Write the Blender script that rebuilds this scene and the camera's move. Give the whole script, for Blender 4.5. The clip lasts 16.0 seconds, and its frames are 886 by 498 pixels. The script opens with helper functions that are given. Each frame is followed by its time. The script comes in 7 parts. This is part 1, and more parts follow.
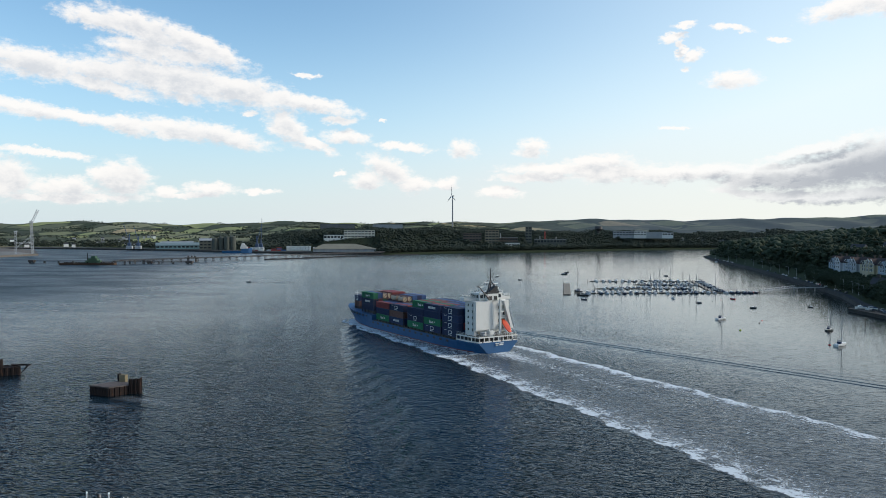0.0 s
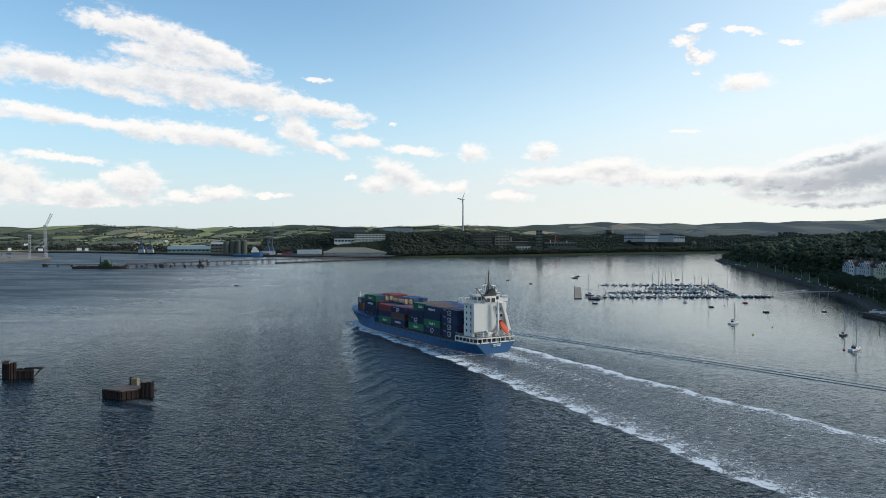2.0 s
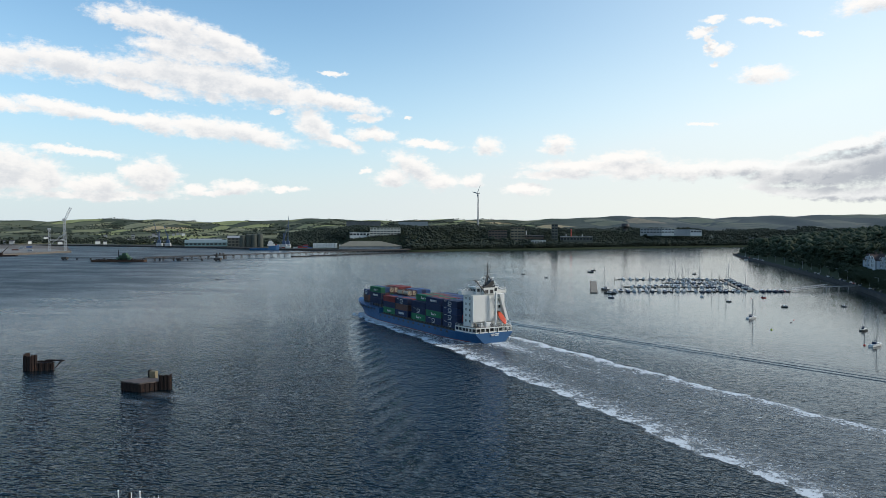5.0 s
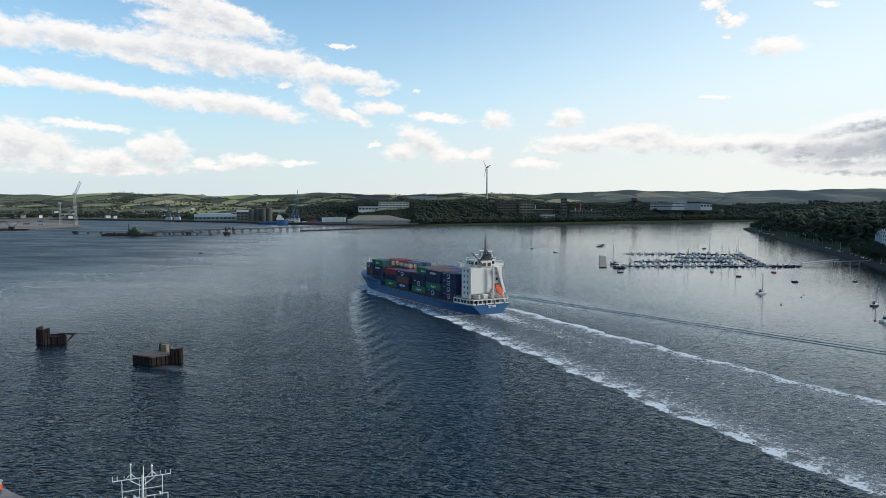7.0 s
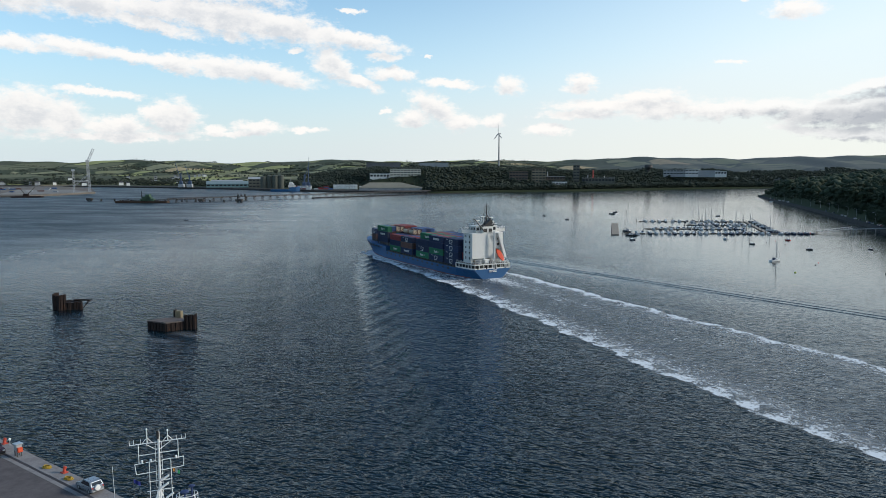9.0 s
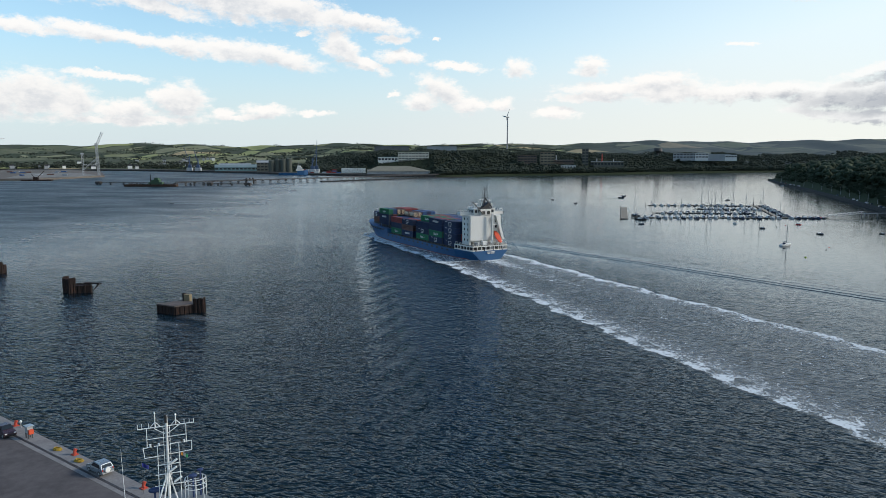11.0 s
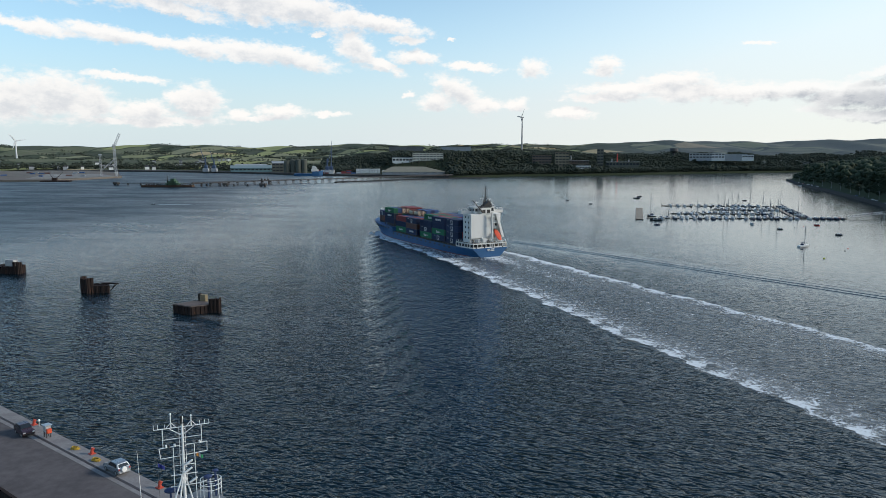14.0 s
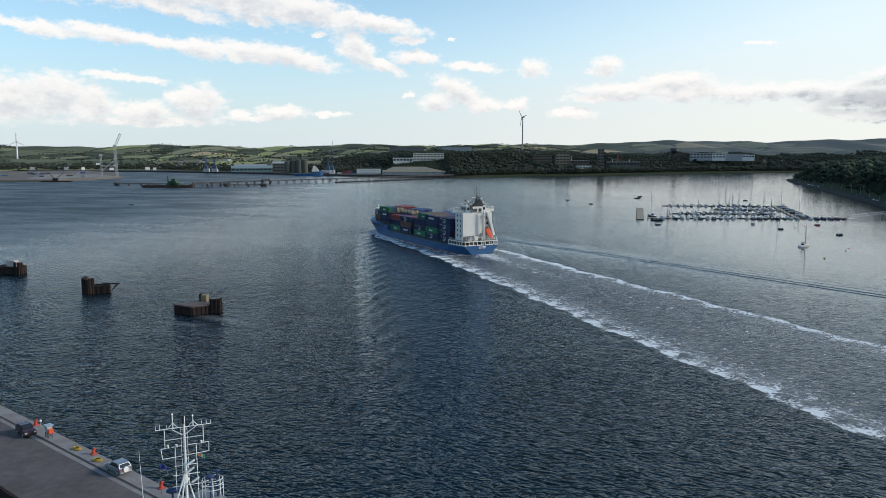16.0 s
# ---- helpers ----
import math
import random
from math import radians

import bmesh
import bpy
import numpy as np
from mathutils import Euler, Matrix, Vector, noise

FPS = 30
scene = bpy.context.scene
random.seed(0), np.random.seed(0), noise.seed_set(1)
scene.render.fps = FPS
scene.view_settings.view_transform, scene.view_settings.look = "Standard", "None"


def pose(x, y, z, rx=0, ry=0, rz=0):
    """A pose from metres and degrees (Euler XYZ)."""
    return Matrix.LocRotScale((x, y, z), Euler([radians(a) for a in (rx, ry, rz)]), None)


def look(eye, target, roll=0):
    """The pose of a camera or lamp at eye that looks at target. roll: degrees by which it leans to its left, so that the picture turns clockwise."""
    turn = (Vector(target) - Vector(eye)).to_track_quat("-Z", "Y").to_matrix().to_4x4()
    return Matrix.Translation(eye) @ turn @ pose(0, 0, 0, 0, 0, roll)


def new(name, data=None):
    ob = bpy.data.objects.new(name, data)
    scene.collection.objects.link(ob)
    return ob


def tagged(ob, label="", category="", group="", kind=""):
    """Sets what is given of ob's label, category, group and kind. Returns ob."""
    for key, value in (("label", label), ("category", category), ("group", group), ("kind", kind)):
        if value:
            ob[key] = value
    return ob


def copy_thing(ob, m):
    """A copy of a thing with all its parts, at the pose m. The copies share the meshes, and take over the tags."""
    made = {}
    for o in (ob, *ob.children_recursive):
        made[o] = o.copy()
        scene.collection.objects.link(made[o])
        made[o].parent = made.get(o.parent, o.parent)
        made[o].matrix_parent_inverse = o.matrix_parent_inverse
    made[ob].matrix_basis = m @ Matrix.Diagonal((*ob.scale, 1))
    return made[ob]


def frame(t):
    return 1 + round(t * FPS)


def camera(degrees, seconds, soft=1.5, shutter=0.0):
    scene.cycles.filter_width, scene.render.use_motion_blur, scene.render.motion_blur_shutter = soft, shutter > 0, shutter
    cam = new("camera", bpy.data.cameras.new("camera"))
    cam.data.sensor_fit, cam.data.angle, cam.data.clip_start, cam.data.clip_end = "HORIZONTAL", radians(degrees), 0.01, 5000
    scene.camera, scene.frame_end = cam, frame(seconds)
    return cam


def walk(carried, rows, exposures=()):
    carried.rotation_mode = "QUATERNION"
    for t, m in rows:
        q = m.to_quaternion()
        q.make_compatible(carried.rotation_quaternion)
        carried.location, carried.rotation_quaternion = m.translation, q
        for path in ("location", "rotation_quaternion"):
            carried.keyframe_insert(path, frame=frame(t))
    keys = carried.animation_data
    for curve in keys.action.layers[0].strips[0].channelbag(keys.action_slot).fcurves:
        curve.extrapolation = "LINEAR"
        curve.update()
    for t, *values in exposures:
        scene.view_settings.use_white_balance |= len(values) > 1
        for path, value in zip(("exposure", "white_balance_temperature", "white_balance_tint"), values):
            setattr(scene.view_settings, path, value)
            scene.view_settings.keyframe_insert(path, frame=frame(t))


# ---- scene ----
# ---- camera ----
cam = camera(63.37, 16.0, soft=0.85)
walk(cam, [
    (0, pose(0.37, -2.02, 46.50, 88.649, -0.041, -5.419)),
    (0.5, pose(0.36, -1.95, 46.53, 88.683, -0.023, -5.232)),
    (1, pose(0.35, -1.87, 46.55, 88.897, -0.015, -4.936)),
    (1.5, pose(0.34, -1.79, 46.58, 88.888, -0.015, -4.742)),
    (2, pose(0.33, -1.72, 46.60, 88.937, -0.014, -4.591)),
    (2.5, pose(0.29, -1.68, 46.60, 88.975, -0.016, -4.393)),
    (3, pose(0.25, -1.64, 46.61, 89.076, -0.009, -4.258)),
    (3.5, pose(0.21, -1.61, 46.61, 89.116, 0.001, -4.007)),
    (4, pose(0.17, -1.57, 46.62, 89.035, -0.015, -3.830)),
    (6.5, pose(0.07, -1.03, 46.84, 86.931, -0.054, -2.830)),
    (7, pose(0.07, -0.94, 46.84, 86.373, -0.053, -2.700)),
    (7.5, pose(0.07, -0.86, 46.84, 85.692, -0.022, -2.363)),
    (8, pose(0.06, -0.77, 46.84, 85.008, -0.004, -2.311)),
    (8.5, pose(0.06, -0.69, 46.84, 84.418, -0.023, -2.129)),
    (9, pose(0.05, -0.60, 46.83, 83.758, -0.034, -1.774)),
    (11.5, pose(0.09, 0.10, 46.87, 82.424, -0.025, -1.061)),
    (12, pose(0.10, 0.24, 46.88, 82.456, 0.012, -1.002)),
    (12.3, pose(0.09, 0.22, 46.88, 82.460, 0.008, -0.930)),
    (12.4, pose(0.08, 0.22, 46.89, 82.462, 0.004, -0.400)),
    (12.5, pose(0.08, 0.21, 46.89, 82.463, 0.002, -0.059)),
    (13, pose(0.07, 0.18, 46.91, 82.481, 0.006, -0.034)),
    (13.5, pose(0.06, 0.15, 46.92, 82.497, 0.012, -0.005)),
    (14, pose(0.05, 0.12, 46.94, 82.496, 0.040, 0.018)),
    (14.5, pose(0.04, 0.09, 46.95, 82.467, 0.068, 0.041)),
    (15, pose(0.02, 0.06, 46.97, 82.475, 0.076, 0.054)),
    (15.5, pose(0.01, 0.03, 46.98, 82.491, 0.073, 0.067)),
    (16, pose(-0.00, 0.00, 47.00, 82.501, 0.073, 0.059)),
])

# ---- world, sun, exposure ----
SUN_AZ, SUN_EL = 90.0, 25.0
scene.view_settings.exposure = 0.7


def node(nt, kind, **sockets):
    n = nt.nodes.new(kind)
    for k, v in sockets.items():
        n.inputs[int(k[1:]) if k[0] == "i" and k[1:].isdigit() else k.replace("_", " ")].default_value = v
    return n


def math_node(nt, op, a, b=None, c=None, clamp=False):
    n = nt.nodes.new("ShaderNodeMath")
    n.operation, n.use_clamp = op, clamp
    for i, v in enumerate((a, b, c)):
        if v is None:
            continue
        if isinstance(v, (int, float)):
            n.inputs[i].default_value = v
        else:
            nt.links.new(v, n.inputs[i])
    return n.outputs[0]


def vec_node(nt, op, a, b=None, c=None):
    n = nt.nodes.new("ShaderNodeVectorMath")
    n.operation = op
    for i, v in enumerate((a, b, c)):
        if v is None:
            continue
        if isinstance(v, (tuple, list)):
            n.inputs[i].default_value = v
        else:
            nt.links.new(v, n.inputs[i])
    return n.outputs["Value"] if op == "LENGTH" else n.outputs[0]


def smooth_range(nt, value, lo, hi, a=0.0, b=1.0):
    n = nt.nodes.new("ShaderNodeMapRange")
    n.interpolation_type = "SMOOTHSTEP"
    nt.links.new(value, n.inputs[0])
    for i, v in zip((1, 2, 3, 4), (lo, hi, a, b)):
        n.inputs[i].default_value = v
    return n.outputs[0]


def mix_colour(nt, fac, a, b, blend="MIX"):
    n = nt.nodes.new("ShaderNodeMix")
    n.data_type, n.blend_type = "RGBA", blend
    for s, v in ((n.inputs[0], fac), (n.inputs[6], a), (n.inputs[7], b)):
        if isinstance(v, (int, float)):
            s.default_value = v
        elif isinstance(v, (tuple, list)):
            s.default_value = (*v[:3], 1)
        else:
            nt.links.new(v, s)
    return n.outputs[2]


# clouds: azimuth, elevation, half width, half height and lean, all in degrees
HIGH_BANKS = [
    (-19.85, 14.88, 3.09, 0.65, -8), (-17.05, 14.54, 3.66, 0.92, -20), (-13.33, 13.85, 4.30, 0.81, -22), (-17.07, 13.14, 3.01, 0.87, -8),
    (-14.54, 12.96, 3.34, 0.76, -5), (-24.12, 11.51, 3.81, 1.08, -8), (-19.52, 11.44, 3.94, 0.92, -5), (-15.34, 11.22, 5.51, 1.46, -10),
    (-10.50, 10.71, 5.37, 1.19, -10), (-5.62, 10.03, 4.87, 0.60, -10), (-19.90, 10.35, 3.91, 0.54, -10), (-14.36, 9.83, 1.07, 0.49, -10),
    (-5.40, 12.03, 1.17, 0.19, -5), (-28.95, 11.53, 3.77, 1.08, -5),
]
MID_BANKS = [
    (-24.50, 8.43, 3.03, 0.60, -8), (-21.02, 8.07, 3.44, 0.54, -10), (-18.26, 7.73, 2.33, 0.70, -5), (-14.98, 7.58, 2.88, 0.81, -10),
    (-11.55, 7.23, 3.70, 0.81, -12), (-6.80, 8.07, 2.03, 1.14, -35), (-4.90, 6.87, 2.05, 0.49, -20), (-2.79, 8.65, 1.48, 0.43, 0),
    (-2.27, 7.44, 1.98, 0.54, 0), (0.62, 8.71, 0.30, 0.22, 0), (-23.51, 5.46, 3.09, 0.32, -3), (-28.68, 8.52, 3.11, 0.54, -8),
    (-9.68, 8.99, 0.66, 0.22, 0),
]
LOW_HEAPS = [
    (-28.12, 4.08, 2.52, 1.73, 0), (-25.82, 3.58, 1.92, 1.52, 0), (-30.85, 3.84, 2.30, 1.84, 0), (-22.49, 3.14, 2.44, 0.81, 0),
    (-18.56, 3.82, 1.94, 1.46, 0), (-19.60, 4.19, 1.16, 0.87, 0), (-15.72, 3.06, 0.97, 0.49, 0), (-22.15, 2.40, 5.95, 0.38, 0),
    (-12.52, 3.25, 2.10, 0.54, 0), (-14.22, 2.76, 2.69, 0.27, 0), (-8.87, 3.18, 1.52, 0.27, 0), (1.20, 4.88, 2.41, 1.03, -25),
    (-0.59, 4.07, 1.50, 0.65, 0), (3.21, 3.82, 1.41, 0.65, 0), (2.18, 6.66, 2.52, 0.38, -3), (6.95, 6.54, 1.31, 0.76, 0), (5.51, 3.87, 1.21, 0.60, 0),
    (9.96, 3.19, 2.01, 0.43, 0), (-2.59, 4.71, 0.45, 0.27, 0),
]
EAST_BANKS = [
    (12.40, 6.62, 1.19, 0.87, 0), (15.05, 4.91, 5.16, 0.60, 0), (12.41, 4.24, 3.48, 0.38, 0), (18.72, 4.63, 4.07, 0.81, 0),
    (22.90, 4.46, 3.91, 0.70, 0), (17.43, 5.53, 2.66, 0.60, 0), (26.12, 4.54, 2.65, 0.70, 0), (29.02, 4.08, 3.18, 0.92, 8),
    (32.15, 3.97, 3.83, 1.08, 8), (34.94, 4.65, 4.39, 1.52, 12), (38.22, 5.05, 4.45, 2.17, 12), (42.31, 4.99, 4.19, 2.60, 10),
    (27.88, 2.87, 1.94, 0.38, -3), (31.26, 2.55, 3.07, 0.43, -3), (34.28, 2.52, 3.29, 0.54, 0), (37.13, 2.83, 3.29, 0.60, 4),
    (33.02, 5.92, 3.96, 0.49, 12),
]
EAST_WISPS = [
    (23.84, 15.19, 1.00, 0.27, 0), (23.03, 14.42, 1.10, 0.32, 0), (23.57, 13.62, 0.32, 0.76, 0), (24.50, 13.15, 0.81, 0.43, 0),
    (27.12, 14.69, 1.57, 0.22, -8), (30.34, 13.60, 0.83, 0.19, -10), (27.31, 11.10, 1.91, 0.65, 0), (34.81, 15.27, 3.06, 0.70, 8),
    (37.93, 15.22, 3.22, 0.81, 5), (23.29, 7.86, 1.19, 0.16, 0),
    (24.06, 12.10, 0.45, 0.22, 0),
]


def build_world():
    world = bpy.data.worlds.new("sky")
    world.use_nodes = True
    scene.world = world
    nt = world.node_tree
    nt.nodes.clear()
    sky = nt.nodes.new("ShaderNodeTexSky")
    sky.sky_type, sky.sun_disc = "NISHITA", False
    sky.sun_elevation, sky.sun_rotation = radians(SUN_EL), radians(SUN_AZ)
    sky.altitude, sky.air_density, sky.dust_density, sky.ozone_density = 0, 1.0, 0.4, 2.0
    coord = nt.nodes.new("ShaderNodeTexCoord")
    way = vec_node(nt, "NORMALIZE", coord.outputs["Generated"])
    xyz = nt.nodes.new("ShaderNodeSeparateXYZ")
    nt.links.new(way, xyz.inputs[0])
    az = math_node(nt, "ARCTAN2", xyz.outputs[0], xyz.outputs[1])
    el = math_node(nt, "ARCSINE", xyz.outputs[2])
    flat = nt.nodes.new("ShaderNodeCombineXYZ")
    nt.links.new(az, flat.inputs[0])
    nt.links.new(el, flat.inputs[1])
    flat = flat.outputs[0]

    # ragged edges: the place is bent by noise, broad and fine, before it meets the banks
    def warped(shift):
        p = vec_node(nt, "ADD", flat, (0, shift, 0))
        q = vec_node(nt, "MULTIPLY", p, (1.0, 1.6, 1.0))
        big = node(nt, "ShaderNodeTexNoise", Scale=30.0, Detail=12.0, Roughness=0.68)
        nt.links.new(q, big.inputs["Vector"])
        bend = vec_node(nt, "MULTIPLY", vec_node(nt, "SUBTRACT", big.outputs["Color"], (0.5, 0.5, 0.5)), (0.044, 0.027, 0))
        p = vec_node(nt, "ADD", p, bend)
        least = None
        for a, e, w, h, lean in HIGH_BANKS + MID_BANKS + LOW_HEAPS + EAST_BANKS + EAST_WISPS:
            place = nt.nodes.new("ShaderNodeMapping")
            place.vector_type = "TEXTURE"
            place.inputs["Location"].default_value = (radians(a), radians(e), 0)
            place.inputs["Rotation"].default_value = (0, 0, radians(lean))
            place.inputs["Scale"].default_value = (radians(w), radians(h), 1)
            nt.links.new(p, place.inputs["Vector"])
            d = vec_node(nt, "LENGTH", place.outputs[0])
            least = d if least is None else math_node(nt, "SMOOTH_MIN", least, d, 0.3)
        return least, big.outputs[0]

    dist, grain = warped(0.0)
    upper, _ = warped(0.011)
    lace = node(nt, "ShaderNodeTexNoise", Scale=75.0, Detail=8.0, Roughness=0.66)
    nt.links.new(vec_node(nt, "MULTIPLY", flat, (1.0, 1.8, 1.0)), lace.inputs["Vector"])
    dist = math_node(nt, "ADD", dist, math_node(nt, "MULTIPLY_ADD", lace.outputs[0], 1.3, -0.65))
    dens = smooth_range(nt, dist, 1.24, 0.52)
    over = smooth_range(nt, upper, 1.2, 0.3)
    # the rest of the heaven, outside the view, carries the same broken cloud
    far = node(nt, "ShaderNodeTexNoise", Scale=3.0, Detail=8.0, Roughness=0.6)
    nt.links.new(vec_node(nt, "MULTIPLY", way, (1, 1, 2.5)), far.inputs["Vector"])
    rest = smooth_range(nt, far.outputs[0], 0.56, 0.74)
    away = math_node(nt, "MAXIMUM", smooth_range(nt, el, 0.30, 0.40), smooth_range(nt, math_node(nt, "ABSOLUTE", math_node(nt, "SUBTRACT", az, 0.1)), 0.72, 0.9))
    dens = math_node(nt, "MAXIMUM", dens, math_node(nt, "MULTIPLY", rest, math_node(nt, "MULTIPLY", away, 0.3)))
    east = math_node(nt, "MULTIPLY", smooth_range(nt, az, 0.25, 0.62), smooth_range(nt, el, 0.20, 0.13))
    lit = mix_colour(nt, east, (0.63, 0.61, 0.59), (0.60, 0.605, 0.60))
    dim = mix_colour(nt, east, (0.44, 0.45, 0.47), (0.20, 0.22, 0.26))
    shade = math_node(nt, "MULTIPLY", over, math_node(nt, "MAXIMUM", smooth_range(nt, grain, 0.35, 0.65, 1.0, 0.25), math_node(nt, "MULTIPLY", east, 0.85)))
    cloud = mix_colour(nt, shade, lit, dim)
    clear = node(nt, "ShaderNodeBackground", Strength=0.108)
    # pale haze low over the land, thicker toward the sun
    haze = math_node(nt, "POWER", smooth_range(nt, el, 0.36, -0.02), 1.5)
    glow = math_node(nt, "MULTIPLY", smooth_range(nt, az, -0.25, 1.1, 0.0, 0.9), smooth_range(nt, el, 0.70, 0.32, 0.25, 1.0))
    haze = math_node(nt, "MINIMUM", math_node(nt, "MULTIPLY_ADD", glow, smooth_range(nt, el, 1.1, 0.10), math_node(nt, "MULTIPLY", haze, 0.95)), 0.94)
    across = smooth_range(nt, az, -0.45, 0.60)
    low = mix_colour(nt, across, (3.75, 4.3, 4.65), (5.1, 5.2, 5.0))
    high = mix_colour(nt, across, (3.0, 4.2, 5.1), (4.8, 5.5, 5.75))
    veil = mix_colour(nt, smooth_range(nt, el, 0.02, 0.17), low, high)
    tint = mix_colour(nt, 1.0, sky.outputs[0], (0.90, 1.06, 1.07), "MULTIPLY")
    nt.links.new(mix_colour(nt, haze, tint, veil), clear.inputs[0])
    puff = node(nt, "ShaderNodeBackground", Strength=1.0)
    nt.links.new(cloud, puff.inputs[0])
    both = nt.nodes.new("ShaderNodeMixShader")
    nt.links.new(math_node(nt, "MULTIPLY", dens, 0.93), both.inputs[0])
    nt.links.new(clear.outputs[0], both.inputs[1])
    nt.links.new(puff.outputs[0], both.inputs[2])
    out = nt.nodes.new("ShaderNodeOutputWorld")
    nt.links.new(both.outputs[0], out.inputs[0])


build_world()
sun = new("sun", bpy.data.lights.new("sun", "SUN"))
sun.data.energy, sun.data.angle, sun.data.color = 2.0, radians(10), (1.0, 0.93, 0.82)
a, e = radians(SUN_AZ), radians(SUN_EL)
sun.matrix_world = look((300 * math.sin(a), 300 * math.cos(a), 200), (300 * math.sin(a) - math.sin(a) * math.cos(e), 300 * math.cos(a) - math.cos(a) * math.cos(e), 200 - math.sin(e)))

# ---- materials ----
def material(name, base, rough=0.6, metal=0.0, second=None, scale=1.0, amount=0.5, bump=0.0, bump_scale=None, island=0.0, each=0.0, stretch=(1, 1, 1), coat=0.0, rust=0.0):
    """A painted or natural surface: two-scale colour variation, fine relief, wear."""
    m = bpy.data.materials.new(name)
    m.use_nodes = True
    nt = m.node_tree
    bsdf = nt.nodes["Principled BSDF"]
    bsdf.inputs["Roughness"].default_value, bsdf.inputs["Metallic"].default_value = rough, metal
    bsdf.inputs["Coat Weight"].default_value = coat
    if rough >= 0.75:
        bsdf.inputs["Specular IOR Level"].default_value = 0.12
    coord = nt.nodes.new("ShaderNodeTexCoord")
    place = vec_node(nt, "MULTIPLY", coord.outputs["Object"], stretch)
    n1 = node(nt, "ShaderNodeTexNoise", Scale=scale, Detail=6.0, Roughness=0.6)
    n2 = node(nt, "ShaderNodeTexNoise", Scale=scale * 7.3, Detail=4.0, Roughness=0.65)
    nt.links.new(place, n1.inputs["Vector"])
    nt.links.new(place, n2.inputs["Vector"])
    other = second or tuple(c * 0.6 for c in base)
    fac = math_node(nt, "MULTIPLY_ADD", n2.outputs[0], 0.4, math_node(nt, "MULTIPLY", n1.outputs[0], 0.6))
    col = mix_colour(nt, smooth_range(nt, fac, 0.5 - amount * 0.4, 0.5 + amount * 0.4), base, other)
    if rust:
        n3 = node(nt, "ShaderNodeTexNoise", Scale=scale * 3.1, Detail=8.0, Roughness=0.7)
        nt.links.new(place, n3.inputs["Vector"])
        col = mix_colour(nt, smooth_range(nt, n3.outputs[0], 0.62 - rust * 0.12, 0.72), col, (0.10, 0.045, 0.025))
    if island:
        geo = nt.nodes.new("ShaderNodeNewGeometry")
        k = math_node(nt, "MULTIPLY_ADD", geo.outputs["Random Per Island"], 2 * island, 1 - island)
        col = mix_colour(nt, 1.0, col, k, "MULTIPLY")
    if each:
        info = nt.nodes.new("ShaderNodeObjectInfo")
        k = math_node(nt, "MULTIPLY_ADD", info.outputs["Random"], 2 * each, 1 - each)
        col = mix_colour(nt, 1.0, col, k, "MULTIPLY")
    nt.links.new(col, bsdf.inputs["Base Color"])
    r = math_node(nt, "MULTIPLY_ADD", n2.outputs[0], 0.3, rough - 0.15, clamp=True)
    nt.links.new(r, bsdf.inputs["Roughness"])
    if bump:
        nb = node(nt, "ShaderNodeTexNoise", Scale=bump_scale or scale * 5, Detail=5.0)
        nt.links.new(place, nb.inputs["Vector"])
        b = node(nt, "ShaderNodeBump", Strength=0.6, Distance=bump)
        nt.links.new(nb.outputs[0], b.inputs["Height"])
        nt.links.new(b.outputs[0], bsdf.inputs["Normal"])
    return m


